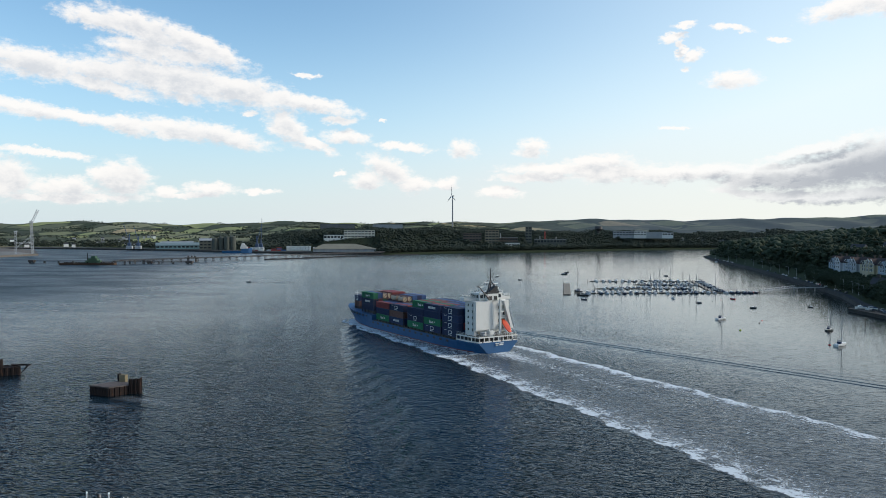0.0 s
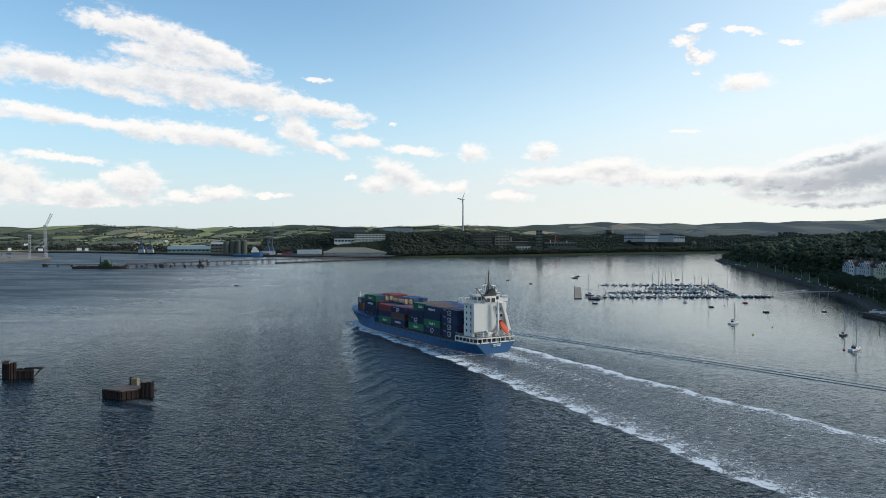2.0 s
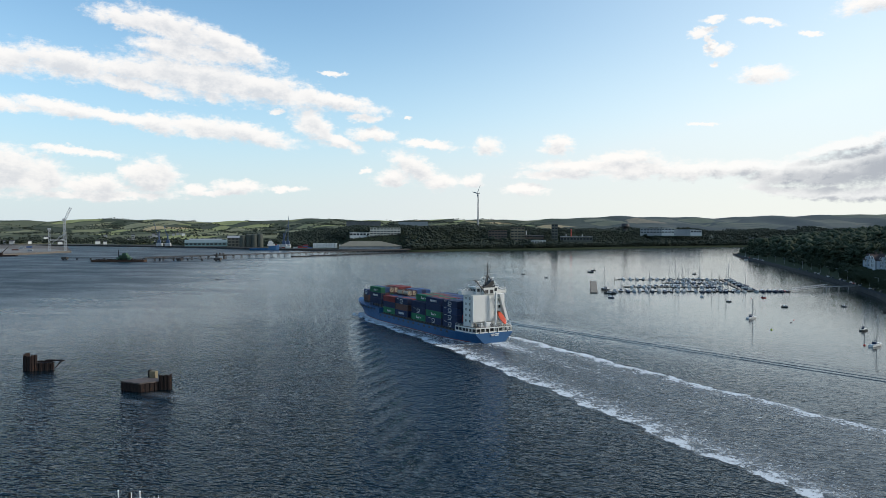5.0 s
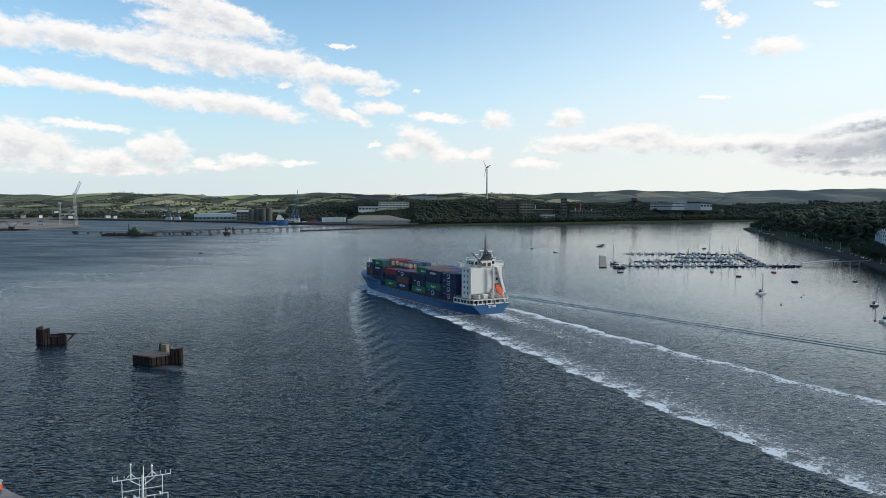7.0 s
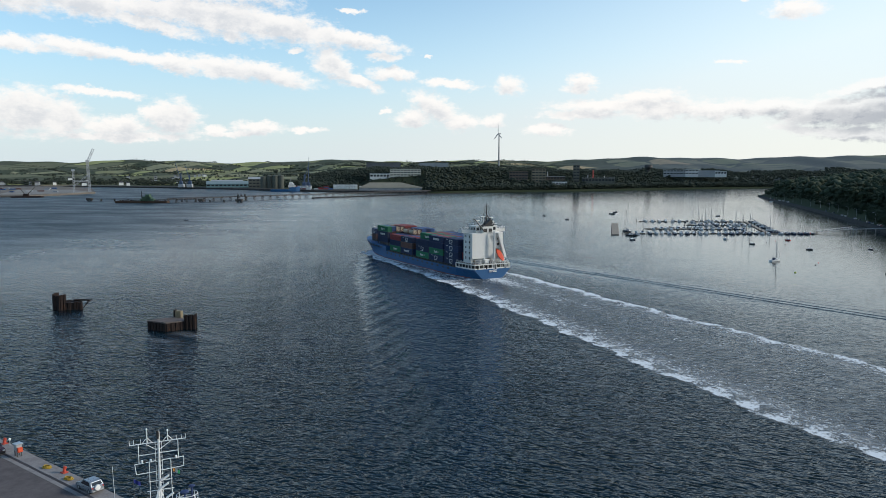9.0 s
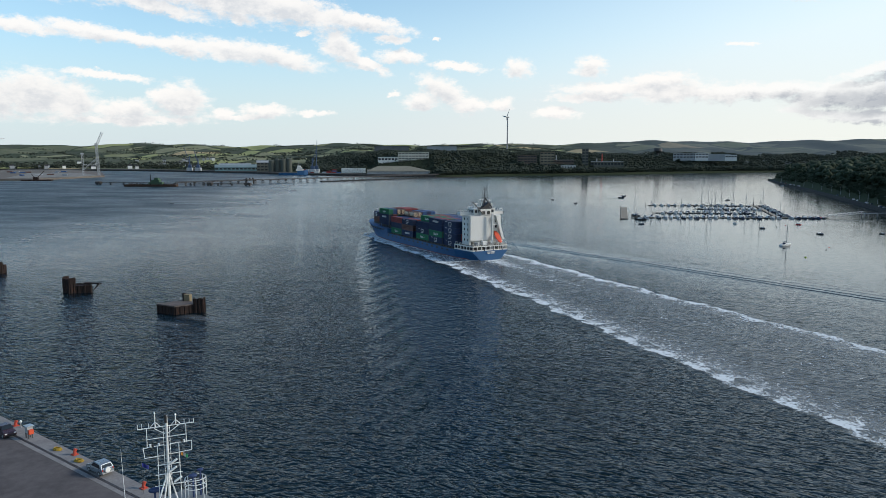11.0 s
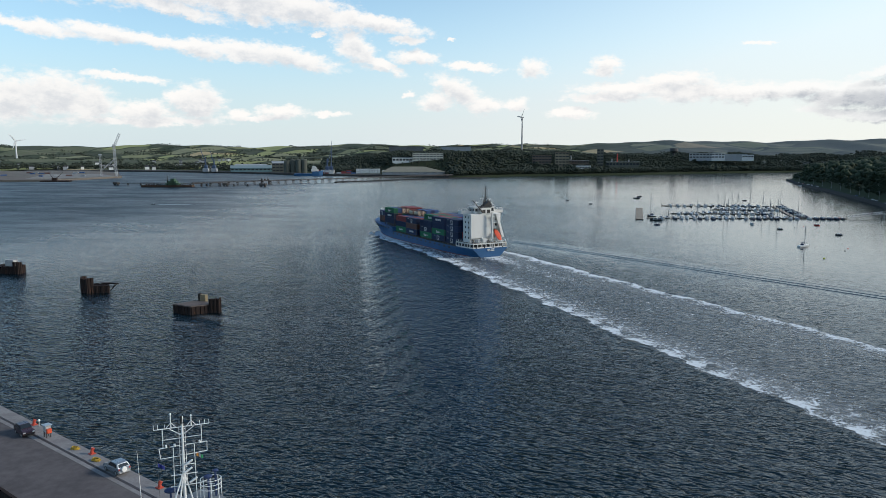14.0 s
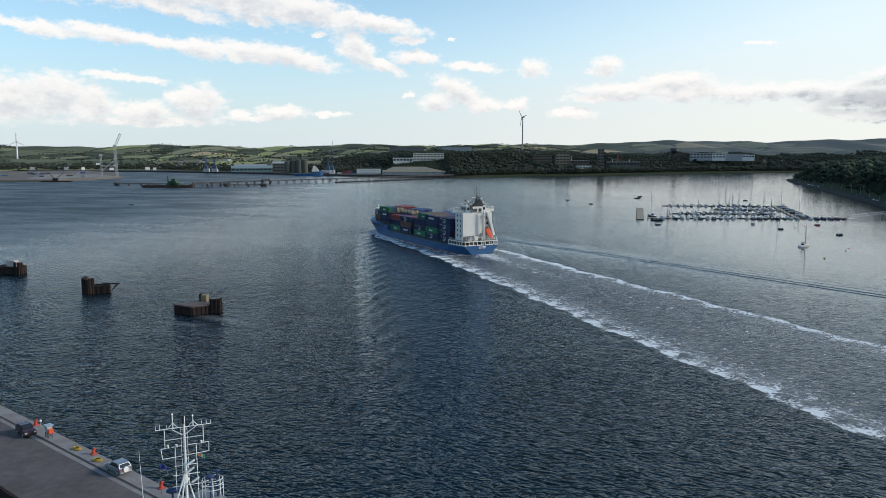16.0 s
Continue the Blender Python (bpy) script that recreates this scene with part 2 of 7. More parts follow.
def water_material(name):
    m = bpy.data.materials.new(name)
    m.use_nodes = True
    nt = m.node_tree
    bsdf = nt.nodes["Principled BSDF"]
    bsdf.inputs["IOR"].default_value = 1.333
    bsdf.inputs["Specular Tint"].default_value = (0.80, 0.95, 1.0, 1)
    geo = nt.nodes.new("ShaderNodeNewGeometry")
    pos = geo.outputs["Position"]
    def train(angle, stretch):
        turn = nt.nodes.new("ShaderNodeVectorRotate")
        turn.rotation_type = "Z_AXIS"
        turn.inputs["Angle"].default_value = radians(angle)
        nt.links.new(pos, turn.inputs["Vector"])
        return vec_node(nt, "MULTIPLY", turn.outputs[0], (stretch, 1.0, 1.0))

    # two crossing trains of short wind waves and the slow swell under them
    wind, cross, wide = train(33, 0.52), train(8, 0.50), train(12, 0.45)

    def waves(along, scale, detail, rough=0.5, warp=0.0):
        n = node(nt, "ShaderNodeTexNoise", Scale=scale, Detail=detail, Roughness=rough, Distortion=warp)
        nt.links.new(along, n.inputs["Vector"])
        return n.outputs[0]

    def crests(along, scale, warp, sharp=1.6):
        """Broad backs between narrow troughs."""
        fold = math_node(nt, "ABSOLUTE", math_node(nt, "MULTIPLY_ADD", waves(along, scale, 1.0, 0.5, warp), 2.0, -1.0))
        return math_node(nt, "SUBTRACT", 1.0, math_node(nt, "POWER", math_node(nt, "SUBTRACT", 1.0, fold), sharp))

    patch = node(nt, "ShaderNodeTexNoise", Scale=0.006, Detail=5.0, Roughness=0.6)
    nt.links.new(wide, patch.inputs["Vector"])
    h = math_node(nt, "MULTIPLY", waves(wide, 0.12, 1.0), 0.7)
    for along, scale, warp, height in ((wind, 0.52, 0.35, 0.50), (cross, 0.70, 0.35, 0.30), (wind, 1.4, 0.2, 0.11), (cross, 2.8, 0.2, 0.03)):
        h = math_node(nt, "MULTIPLY_ADD", crests(along, scale, warp), height, h)
    calm = smooth_range(nt, patch.outputs[0], 0.32, 0.62, 0.72, 1.0)
    xyz = nt.nodes.new("ShaderNodeSeparateXYZ")
    nt.links.new(pos, xyz.inputs[0])
    # sheltered water by the marina and the wooded shore is smoother
    lee = smooth_range(nt, math_node(nt, "MULTIPLY_ADD", xyz.outputs[1], -0.10, xyz.outputs[0]), -90.0, 150.0, 1.0, 0.11)
    windy = smooth_range(nt, math_node(nt, "MULTIPLY_ADD", xyz.outputs[1], 0.12, xyz.outputs[0]), -300.0, -40.0, 1.9, 1.3)
    calm = math_node(nt, "MULTIPLY", math_node(nt, "MULTIPLY", calm, lee), windy)
    # out in the open reach the waves are too small to tell apart: relief gives way to gloss
    reach = vec_node(nt, "LENGTH", vec_node(nt, "MULTIPLY", pos, (1, 1, 0)))
    open_water = math_node(nt, "MULTIPLY_ADD", smooth_range(nt, reach, 90.0, 420.0), 0.72, smooth_range(nt, reach, 420.0, 1300.0, 0.0, 0.28))
    still = math_node(nt, "MULTIPLY", open_water, 0.86)
    calm = math_node(nt, "MULTIPLY", calm, math_node(nt, "SUBTRACT", 1.0, still))
    b = node(nt, "ShaderNodeBump", Strength=1.0, Distance=1.0)
    nt.links.new(math_node(nt, "MULTIPLY", h, calm), b.inputs["Height"])
    deep = mix_colour(nt, smooth_range(nt, patch.outputs[0], 0.3, 0.7), (0.0015, 0.0085, 0.0130), (0.0020, 0.0102, 0.0145))
    nt.links.new(deep, bsdf.inputs["Base Color"])
    gust = node(nt, "ShaderNodeTexNoise", Scale=0.022, Detail=6.0, Roughness=0.7)
    nt.links.new(wide, gust.inputs["Vector"])
    # the wind blows hardest in the open western reach
    gale = smooth_range(nt, math_node(nt, "MULTIPLY_ADD", xyz.outputs[1], 0.12, xyz.outputs[0]), -260.0, 60.0, 0.46, 0.12)
    sheen = math_node(nt, "MULTIPLY", gale, smooth_range(nt, gust.outputs[0], 0.36, 0.64, 0.80, 1.15))
    nt.links.new(math_node(nt, "MULTIPLY_ADD", smooth_range(nt, reach, 120.0, 700.0), math_node(nt, "SUBTRACT", sheen, 0.04), 0.04), bsdf.inputs["Roughness"])
    nt.links.new(b.outputs[0], bsdf.inputs["Normal"])
    return m


WATER = water_material("sea_water")
GRASS = material("meadow", (0.10, 0.135, 0.05), 0.9, second=(0.14, 0.155, 0.065), scale=0.02)
STONE = material("sea_wall_stone", (0.075, 0.07, 0.065), 0.9, second=(0.035, 0.035, 0.033), scale=0.3, bump=0.15)
ASPHALT = material("asphalt", (0.06, 0.06, 0.062), 0.9, second=(0.045, 0.045, 0.047), scale=0.4)
LEAVES = material("leaves_dark", (0.046, 0.060, 0.036), 0.85, second=(0.032, 0.044, 0.028), scale=0.05, island=0.16)
LEAVES_FAR = material("leaves_far", (0.040, 0.049, 0.037), 0.9, second=(0.030, 0.038, 0.029), scale=0.012, island=0.15)
BARK = material("bark", (0.09, 0.07, 0.05), 0.9, scale=2.0)
CONCRETE = material("concrete", (0.42, 0.41, 0.39), 0.85, second=(0.28, 0.27, 0.26), scale=0.25, bump=0.01)
QUAY = material("quay_concrete", (0.125, 0.112, 0.112), 0.85, second=(0.072, 0.064, 0.066), scale=0.11, bump=0.01, stretch=(1, 1, 1))
QUAY_EDGE = material("quay_edge_concrete", (0.25, 0.24, 0.235), 0.85, second=(0.16, 0.15, 0.15), scale=0.35, bump=0.01)
HULL_BLUE = material("hull_blue", (0.006, 0.078, 0.205), 0.55, second=(0.005, 0.06, 0.16), scale=0.15, amount=0.7, stretch=(1, 1, 0.25))
BOOT_RED = material("boot_red", (0.20, 0.045, 0.035), 0.6, second=(0.12, 0.04, 0.035), scale=0.3)
WHITE = material("ship_white", (0.64, 0.64, 0.62), 0.45, second=(0.54, 0.53, 0.50), scale=0.4, amount=0.9, stretch=(1, 1, 0.3))
DECK = material("deck_paint", (0.10, 0.13, 0.11), 0.7, second=(0.16, 0.10, 0.07), scale=0.4)
BLACK = material("black_paint", (0.012, 0.012, 0.013), 0.5, second=(0.02, 0.02, 0.02), scale=1)
DARK_STEEL = material("dark_steel", (0.05, 0.05, 0.055), 0.6, second=(0.03, 0.03, 0.03), scale=1.0, rust=0.3)
RUSTY = material("rusty_piling", (0.036, 0.024, 0.021), 0.9, second=(0.018, 0.015, 0.015), scale=0.5, bump=0.05, rust=0.35, stretch=(1, 1, 0.3))
GLASS = material("dark_glass", (0.015, 0.02, 0.025), 0.08, second=(0.02, 0.025, 0.03), scale=0.5)
ORANGE = material("lifeboat_orange", (0.62, 0.085, 0.03), 0.4, second=(0.5, 0.07, 0.03), scale=0.8)
RED = material("red_paint", (0.45, 0.04, 0.03), 0.5, second=(0.33, 0.035, 0.03), scale=0.8)
TANK = material("tank_beige", (0.48, 0.38, 0.26), 0.5, second=(0.36, 0.28, 0.2), scale=0.8)
GREY = material("grey_paint", (0.35, 0.36, 0.37), 0.5, second=(0.26, 0.27, 0.28), scale=0.6)
SLATE = material("slate_roof", (0.06, 0.058, 0.062), 0.85, second=(0.045, 0.05, 0.055), scale=0.5, bump=0.05)
BOX_NAVY = material("container_navy", (0.012, 0.028, 0.085), 0.72, second=(0.009, 0.020, 0.06), scale=0.5, each=0.25, rust=0.15)
BOX_GREEN = material("container_green", (0.015, 0.16, 0.075), 0.72, second=(0.012, 0.12, 0.06), scale=0.5, each=0.2, rust=0.15)
BOX_RED = material("container_red", (0.27, 0.045, 0.045), 0.72, second=(0.19, 0.035, 0.035), scale=0.5, each=0.25, rust=0.25)
BOX_BROWN = material("container_brown", (0.12, 0.055, 0.045), 0.6, second=(0.08, 0.04, 0.035), scale=0.5, each=0.25, rust=0.3)
BOX_WHITE = material("container_white", (0.68, 0.69, 0.68), 0.5, second=(0.55, 0.55, 0.53), scale=0.5, each=0.1)
BOX_BLUE = material("container_blue", (0.04, 0.10, 0.24), 0.72, second=(0.03, 0.07, 0.17), scale=0.5, each=0.25, rust=0.15)


# ---- mesh helpers ----
def obj_from(name, bm, mat, parent=None, label="", smooth=False):
    me = bpy.data.meshes.new(name)
    bm.normal_update()
    bm.to_mesh(me)
    bm.free()
    if smooth:
        me.shade_smooth()
    me.materials.append(mat)
    ob = new(name, me)
    ob.parent = parent
    if label:
        ob["label"] = label
    return ob


def part(name, bm, mat, parent, label="", smooth=False):
    return obj_from(name, bm, mat, parent, label, smooth)


def empty(name, m=None):
    ob = new(name)
    if m is not None:
        ob.matrix_world = m
    return ob


def box(bm, x0, x1, y0, y1, z0, z1, bevel=0.0):
    vs = [bm.verts.new((x, y, z)) for x in (x0, x1) for y in (y0, y1) for z in (z0, z1)]
    fs = [bm.faces.new([vs[i] for i in f]) for f in ((0, 1, 3, 2), (4, 6, 7, 5), (0, 4, 5, 1), (2, 3, 7, 6), (0, 2, 6, 4), (1, 5, 7, 3))]
    if bevel:
        bmesh.ops.bevel(bm, geom=list({e for f in fs for e in f.edges}), offset=bevel, segments=1, affect="EDGES")
    return bm


def tube(bm, p0, p1, r0, r1=None, n=8, caps=True):
    p0, p1 = Vector(p0), Vector(p1)
    r1 = r0 if r1 is None else r1
    q = (p1 - p0).to_track_quat("Z", "Y")
    rings = []
    for p, r in ((p0, r0), (p1, r1)):
        rings.append([bm.verts.new(p + q @ Vector((r * math.cos(2 * math.pi * i / n), r * math.sin(2 * math.pi * i / n), 0))) for i in range(n)])
    for i in range(n):
        bm.faces.new((rings[0][i], rings[0][(i + 1) % n], rings[1][(i + 1) % n], rings[1][i]))
    if caps:
        bm.faces.new(rings[0][::-1])
        bm.faces.new(rings[1])
    return bm


def prism(bm, outline, z0, z1):
    """An upright prism over an outline of (x, y)."""
    lo = [bm.verts.new((x, y, z0)) for x, y in outline]
    hi = [bm.verts.new((x, y, z1)) for x, y in outline]
    n = len(outline)
    for i in range(n):
        bm.faces.new((lo[i], lo[(i + 1) % n], hi[(i + 1) % n], hi[i]))
    bm.faces.new(lo[::-1])
    bm.faces.new(hi)
    bmesh.ops.recalc_face_normals(bm, faces=bm.faces[:])
    return bm


def sections(bm, rows, closed=True, caps=True):
    """Skin through rows of points, each row a ring (or an open line)."""
    rings = [[bm.verts.new(p) for p in row] for row in rows]
    n = len(rings[0])
    for a, b in zip(rings, rings[1:]):
        for i in range(n if closed else n - 1):
            bm.faces.new((a[i], a[(i + 1) % n], b[(i + 1) % n], b[i]))
    if caps and closed:
        bm.faces.new(rings[0][::-1])
        bm.faces.new(rings[-1])
    bmesh.ops.recalc_face_normals(bm, faces=bm.faces[:])
    return bm


def mesh_np(name, verts, faces, mat, smooth=False):
    verts, faces = np.asarray(verts, np.float32), np.asarray(faces, np.int32)
    me = bpy.data.meshes.new(name)
    me.vertices.add(len(verts))
    me.vertices.foreach_set("co", verts.ravel())
    k = faces.shape[1]
    me.loops.add(faces.size)
    me.loops.foreach_set("vertex_index", faces.ravel())
    me.polygons.add(len(faces))
    me.polygons.foreach_set("loop_start", np.arange(0, faces.size, k, dtype=np.int32))
    me.polygons.foreach_set("loop_total", np.full(len(faces), k, np.int32))
    me.update(calc_edges=True)
    me.validate()
    if smooth:
        me.shade_smooth()
    me.materials.append(mat)
    return new(name, me)

# ---- water and land ----
def build_water():
    bm = bmesh.new()
    bmesh.ops.create_grid(bm, x_segments=24, y_segments=24, size=4900)
    ob = obj_from("water", bm, WATER)
    tagged(ob, "choppy dark blue-grey harbour water", "water", kind="structure")


build_water()


def lerp(x, pts):
    return np.interp(x, [p[0] for p in pts], [p[1] for p in pts])


# azimuth (degrees) to shore distance, ridge height
SHORE = [(-60, 2300), (-34, 2320), (-24, 2220), (-18.2, 1990), (-11.4, 1700), (-7.2, 1584), (1.2, 1478), (6.2, 1596), (10.7, 1651), (15.1, 1770), (19.4, 1916), (26, 2128), (40, 2300), (60, 2300)]
RIDGE = [(-60, 95), (-34, 95), (-26, 92), (-22, 104), (-15, 92), (-8, 103), (-5.6, 112), (-3, 102), (6, 105), (11, 108), (16, 122), (20, 124), (24, 116), (29, 122), (37, 138), (60, 120)]
FIRST = [(-60, 24), (-12, 26), (-7, 30), (-2.5, 42), (3, 44), (10, 36), (16, 34), (22, 30), (60, 30)]


def land_height(az, r):
    """Height of the far land by azimuth in degrees and distance."""
    s, ridge, first = lerp(az, SHORE), lerp(az, RIDGE), lerp(az, FIRST)
    wooded = np.interp(az, [-9, -4], [0, 1])
    t1 = s + 60 * wooded + 260 * (1 - wooded)
    t2 = s + 330 * wooded + 800 * (1 - wooded)
    h = np.where(r < s, -3.0, 0)
    h = np.where(r >= s, 3.2, h)
    k = np.clip((r - t1) / (t2 - t1), 0, 1)
    h = np.where(r >= t1, 3.2 + (first - 3.2) * k * k * (3 - 2 * k), h)
    k = np.clip((r - t2) / (4450 - t2), 0, 1)
    h = np.where(r >= t2, first + (ridge - first) * (0.35 * k + 0.65 * k ** 2.2), h)
    roll = np.sin(az * 0.9 + r * 0.004) * np.sin(r * 0.0031 + az * 0.37) * 9 + np.sin(az * 2.3 + r * 0.007) * 4
    h = h + roll * np.clip((r - t2) / 500, 0, 1) * np.clip((4700 - r) / 400, 0.15, 1)
    return h - np.clip(r - 4500, 0, None) * 0.03


def field_material():
    m = bpy.data.materials.new("field_patchwork")
    m.use_nodes = True
    nt = m.node_tree
    bsdf = nt.nodes["Principled BSDF"]
    bsdf.inputs["Roughness"].default_value = 0.9
    bsdf.inputs["Specular IOR Level"].default_value = 0.05
    coord = nt.nodes.new("ShaderNodeTexCoord")
    bendy = node(nt, "ShaderNodeTexNoise", Scale=0.004, Detail=3.0)
    nt.links.new(coord.outputs["Object"], bendy.inputs["Vector"])
    p = vec_node(nt, "ADD", coord.outputs["Object"], vec_node(nt, "MULTIPLY", bendy.outputs["Color"], (120, 120, 0)))
    p = vec_node(nt, "MULTIPLY", p, (1.0, 0.6, 0.0))
    vor = node(nt, "ShaderNodeTexVoronoi", Scale=0.0050)
    nt.links.new(p, vor.inputs["Vector"])
    edge = node(nt, "ShaderNodeTexVoronoi", Scale=0.0050)
    edge.feature = "DISTANCE_TO_EDGE"
    nt.links.new(p, edge.inputs["Vector"])
    ramp = nt.nodes.new("ShaderNodeValToRGB")
    ramp.color_ramp.interpolation = "CONSTANT"
    stops = [(0.0, (0.075, 0.085, 0.058)), (0.20, (0.25, 0.25, 0.13)), (0.38, (0.060, 0.068, 0.048)), (0.54, (0.35, 0.36, 0.15)), (0.70, (0.14, 0.145, 0.088)), (0.84, (0.56, 0.42, 0.23)), (0.89, (0.28, 0.27, 0.16))]
    while len(ramp.color_ramp.elements) < len(stops):
        ramp.color_ramp.elements.new(0.5)
    for e, (at, c) in zip(ramp.color_ramp.elements, stops):
        e.position, e.color = at, (*c, 1)
    sep = nt.nodes.new("ShaderNodeSeparateColor")
    nt.links.new(vor.outputs["Color"], sep.inputs[0])
    nt.links.new(sep.outputs[0], ramp.inputs[0])
    n = node(nt, "ShaderNodeTexNoise", Scale=0.03, Detail=6.0)
    nt.links.new(coord.outputs["Object"], n.inputs["Vector"])
    col = mix_colour(nt, smooth_range(nt, n.outputs[0], 0.3, 0.7, 0, 0.35), ramp.outputs[0], (0.07, 0.10, 0.03))
    col = mix_colour(nt, smooth_range(nt, edge.outputs["Distance"], 0.03, 0.07), (0.035, 0.05, 0.022), col)
    # distance haze on the eastern ridge, mixed into the ground colour as blue-grey
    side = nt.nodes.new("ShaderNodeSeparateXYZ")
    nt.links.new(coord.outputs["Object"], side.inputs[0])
    east_haze = smooth_range(nt, math_node(nt, "DIVIDE", side.outputs[0], side.outputs[1]), 0.12, 0.40, 0.0, 0.68)
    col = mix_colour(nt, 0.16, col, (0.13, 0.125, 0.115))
    col = mix_colour(nt, east_haze, col, (0.090, 0.107, 0.120))
    # the woodland floor along the shore
    flat = vec_node(nt, "LENGTH", vec_node(nt, "MULTIPLY", coord.outputs["Object"], (1, 1, 0)))
    col = mix_colour(nt, smooth_range(nt, math_node(nt, "MULTIPLY_ADD", n.outputs[0], 260.0, flat), 2330.0, 2480.0), (0.028, 0.036, 0.020), col)
    nt.links.new(col, bsdf.inputs["Base Color"])
    return m


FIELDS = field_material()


def build_far_land():
    azs = np.radians(np.linspace(-58, 58, 233))
    ks = np.concatenate([[-0.012, 0.0], np.linspace(0.0008, 1, 88) ** 1.25])
    deg = np.degrees(azs)
    s = lerp(deg, SHORE)
    r = np.concatenate([[s - 6], [s + k * (4850 - s) for k in ks[1:]]])
    h = np.array([land_height(deg, q) for q in r])
    h[0] = -3
    v = np.stack([r * np.sin(azs), r * np.cos(azs), h], -1).reshape(-1, 3)
    n = len(azs)
    i, j = np.meshgrid(np.arange(len(r) - 1), np.arange(n - 1), indexing="ij")
    q = (i * n + j).ravel()
    f = np.stack([q, q + 1, q + n + 1, q + n], -1)
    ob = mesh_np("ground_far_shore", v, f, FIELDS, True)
    tagged(ob, "rolling patchwork of green and straw-coloured fields", "hillside", kind="structure")


build_far_land()

# the wooded headland: its shore runs from the slip to the point
POINT = [(262, 330), (290, 395), (305.5, 430), (329, 475), (356, 542), (379, 603), (412, 695), (451, 808), (503, 962), (548, 1118), (618, 1300), (700, 1380), (850, 1440)]


def shore_normals():
    p = np.array(POINT, float)
    d = np.gradient(p, axis=0)
    d /= np.linalg.norm(d, axis=1)[:, None]
    return p, np.stack([d[:, 1], -d[:, 0]], -1)


INLAND = [(0, -2.0), (0.6, 1.7), (9.2, 2.1), (15, 8.5), (22, 11.5), (40, 15), (75, 20), (140, 31), (230, 40), (420, 46)]


def headland_point(u, d):
    """A place on the headland: u counts along its shore, d metres inland."""
    p, n = shore_normals()
    i = np.arange(len(p))
    x, y = np.interp(u, i, p[:, 0]), np.interp(u, i, p[:, 1])
    nx, ny = np.interp(u, i, n[:, 0]), np.interp(u, i, n[:, 1])
    fade = np.interp(u, [0, 1.5, 7, 9.5, 11, 12], [0.75, 0.85, 1.0, 0.8, 0.45, 0.3])
    z = np.interp(d, [q[0] for q in INLAND], [q[1] for q in INLAND])
    z = np.where(z > 2.6, 2.6 + (z - 2.6) * fade, z)
    return np.stack([x + nx * d, y + ny * d, z], -1)


def build_headland():
    us = np.linspace(0, len(POINT) - 1, 121)
    ds = np.array([-1, 0, 0.6, 6, 14, 18, 28, 40, 56, 75, 105, 140, 180, 230, 300, 420])
    g = np.array([[headland_point(u, d) for d in ds] for u in us])
    g[:, 0, 2] = -3
    n = len(ds)
    i, j = np.meshgrid(np.arange(len(us) - 1), np.arange(n - 1), indexing="ij")
    q = (i * n + j).ravel()
    f = np.stack([q, q + 1, q + n + 1, q + n], -1)[:, ::-1]
    soil = material("headland_soil", (0.05, 0.06, 0.03), 0.95, second=(0.03, 0.04, 0.02), scale=0.05)
    ob = mesh_np("ground_headland", g.reshape(-1, 3), f, soil)
    tagged(ob, "dark wooded hillside falling to a shore road", "hillside", kind="structure")
    # the road along the shore and its stone sea wall
    for name, d0, d1, lift, mat, label in (("road_shore", 1.6, 7.4, 0.06, ASPHALT, "grey asphalt road along the shore"), ("pavement_shore", 7.5, 9.0, 0.16, CONCRETE, "pale concrete footway beside the shore road")):
        a = np.array([headland_point(u, d0) for u in us[:100]]) + [0, 0, lift]
        b = np.array([headland_point(u, d1) for u in us[:100]]) + [0, 0, lift]
        k = np.arange(len(a) - 1)
        m = len(a)
        low = np.concatenate([a, b]) - [0, 0, 0.4]
        v = np.concatenate([a, b, low])
        f = np.concatenate([np.stack([k, k + 1, m + k + 1, m + k], -1)[:, ::-1], np.stack([k, k + 1, 2 * m + k + 1, 2 * m + k], -1), np.stack([m + k, m + k + 1, 3 * m + k + 1, 3 * m + k], -1)])
        tagged(mesh_np(name, v, f, mat), label, "road" if "road" in name else "pavement", kind="structure")
    rows = []
    for u in us[:104]:
        o, i_, t = headland_point(u, -0.5), headland_point(u, 0.45), headland_point(u, 0.9)
        rows.append([(o[0], o[1], -2), (o[0], o[1], 0.3), (i_[0], i_[1], 2.5), (t[0], t[1], 2.5), (t[0], t[1], -2)])
    bm = sections(bmesh.new(), rows)
    tagged(obj_from("wall_sea", bm, STONE), "dark weathered stone sea wall along the shore", "sea wall", kind="structure")


build_headland()


# ---- woods ----
def ico(level):
    bm = bmesh.new()
    bmesh.ops.create_icosphere(bm, subdivisions=level, radius=1.0)
    v = np.array([q.co[:] for q in bm.verts])
    f = np.array([[q.index for q in t.verts] for t in bm.faces])
    bm.free()
    return v, f


ICO1, ICO2 = ico(1), ico(2)


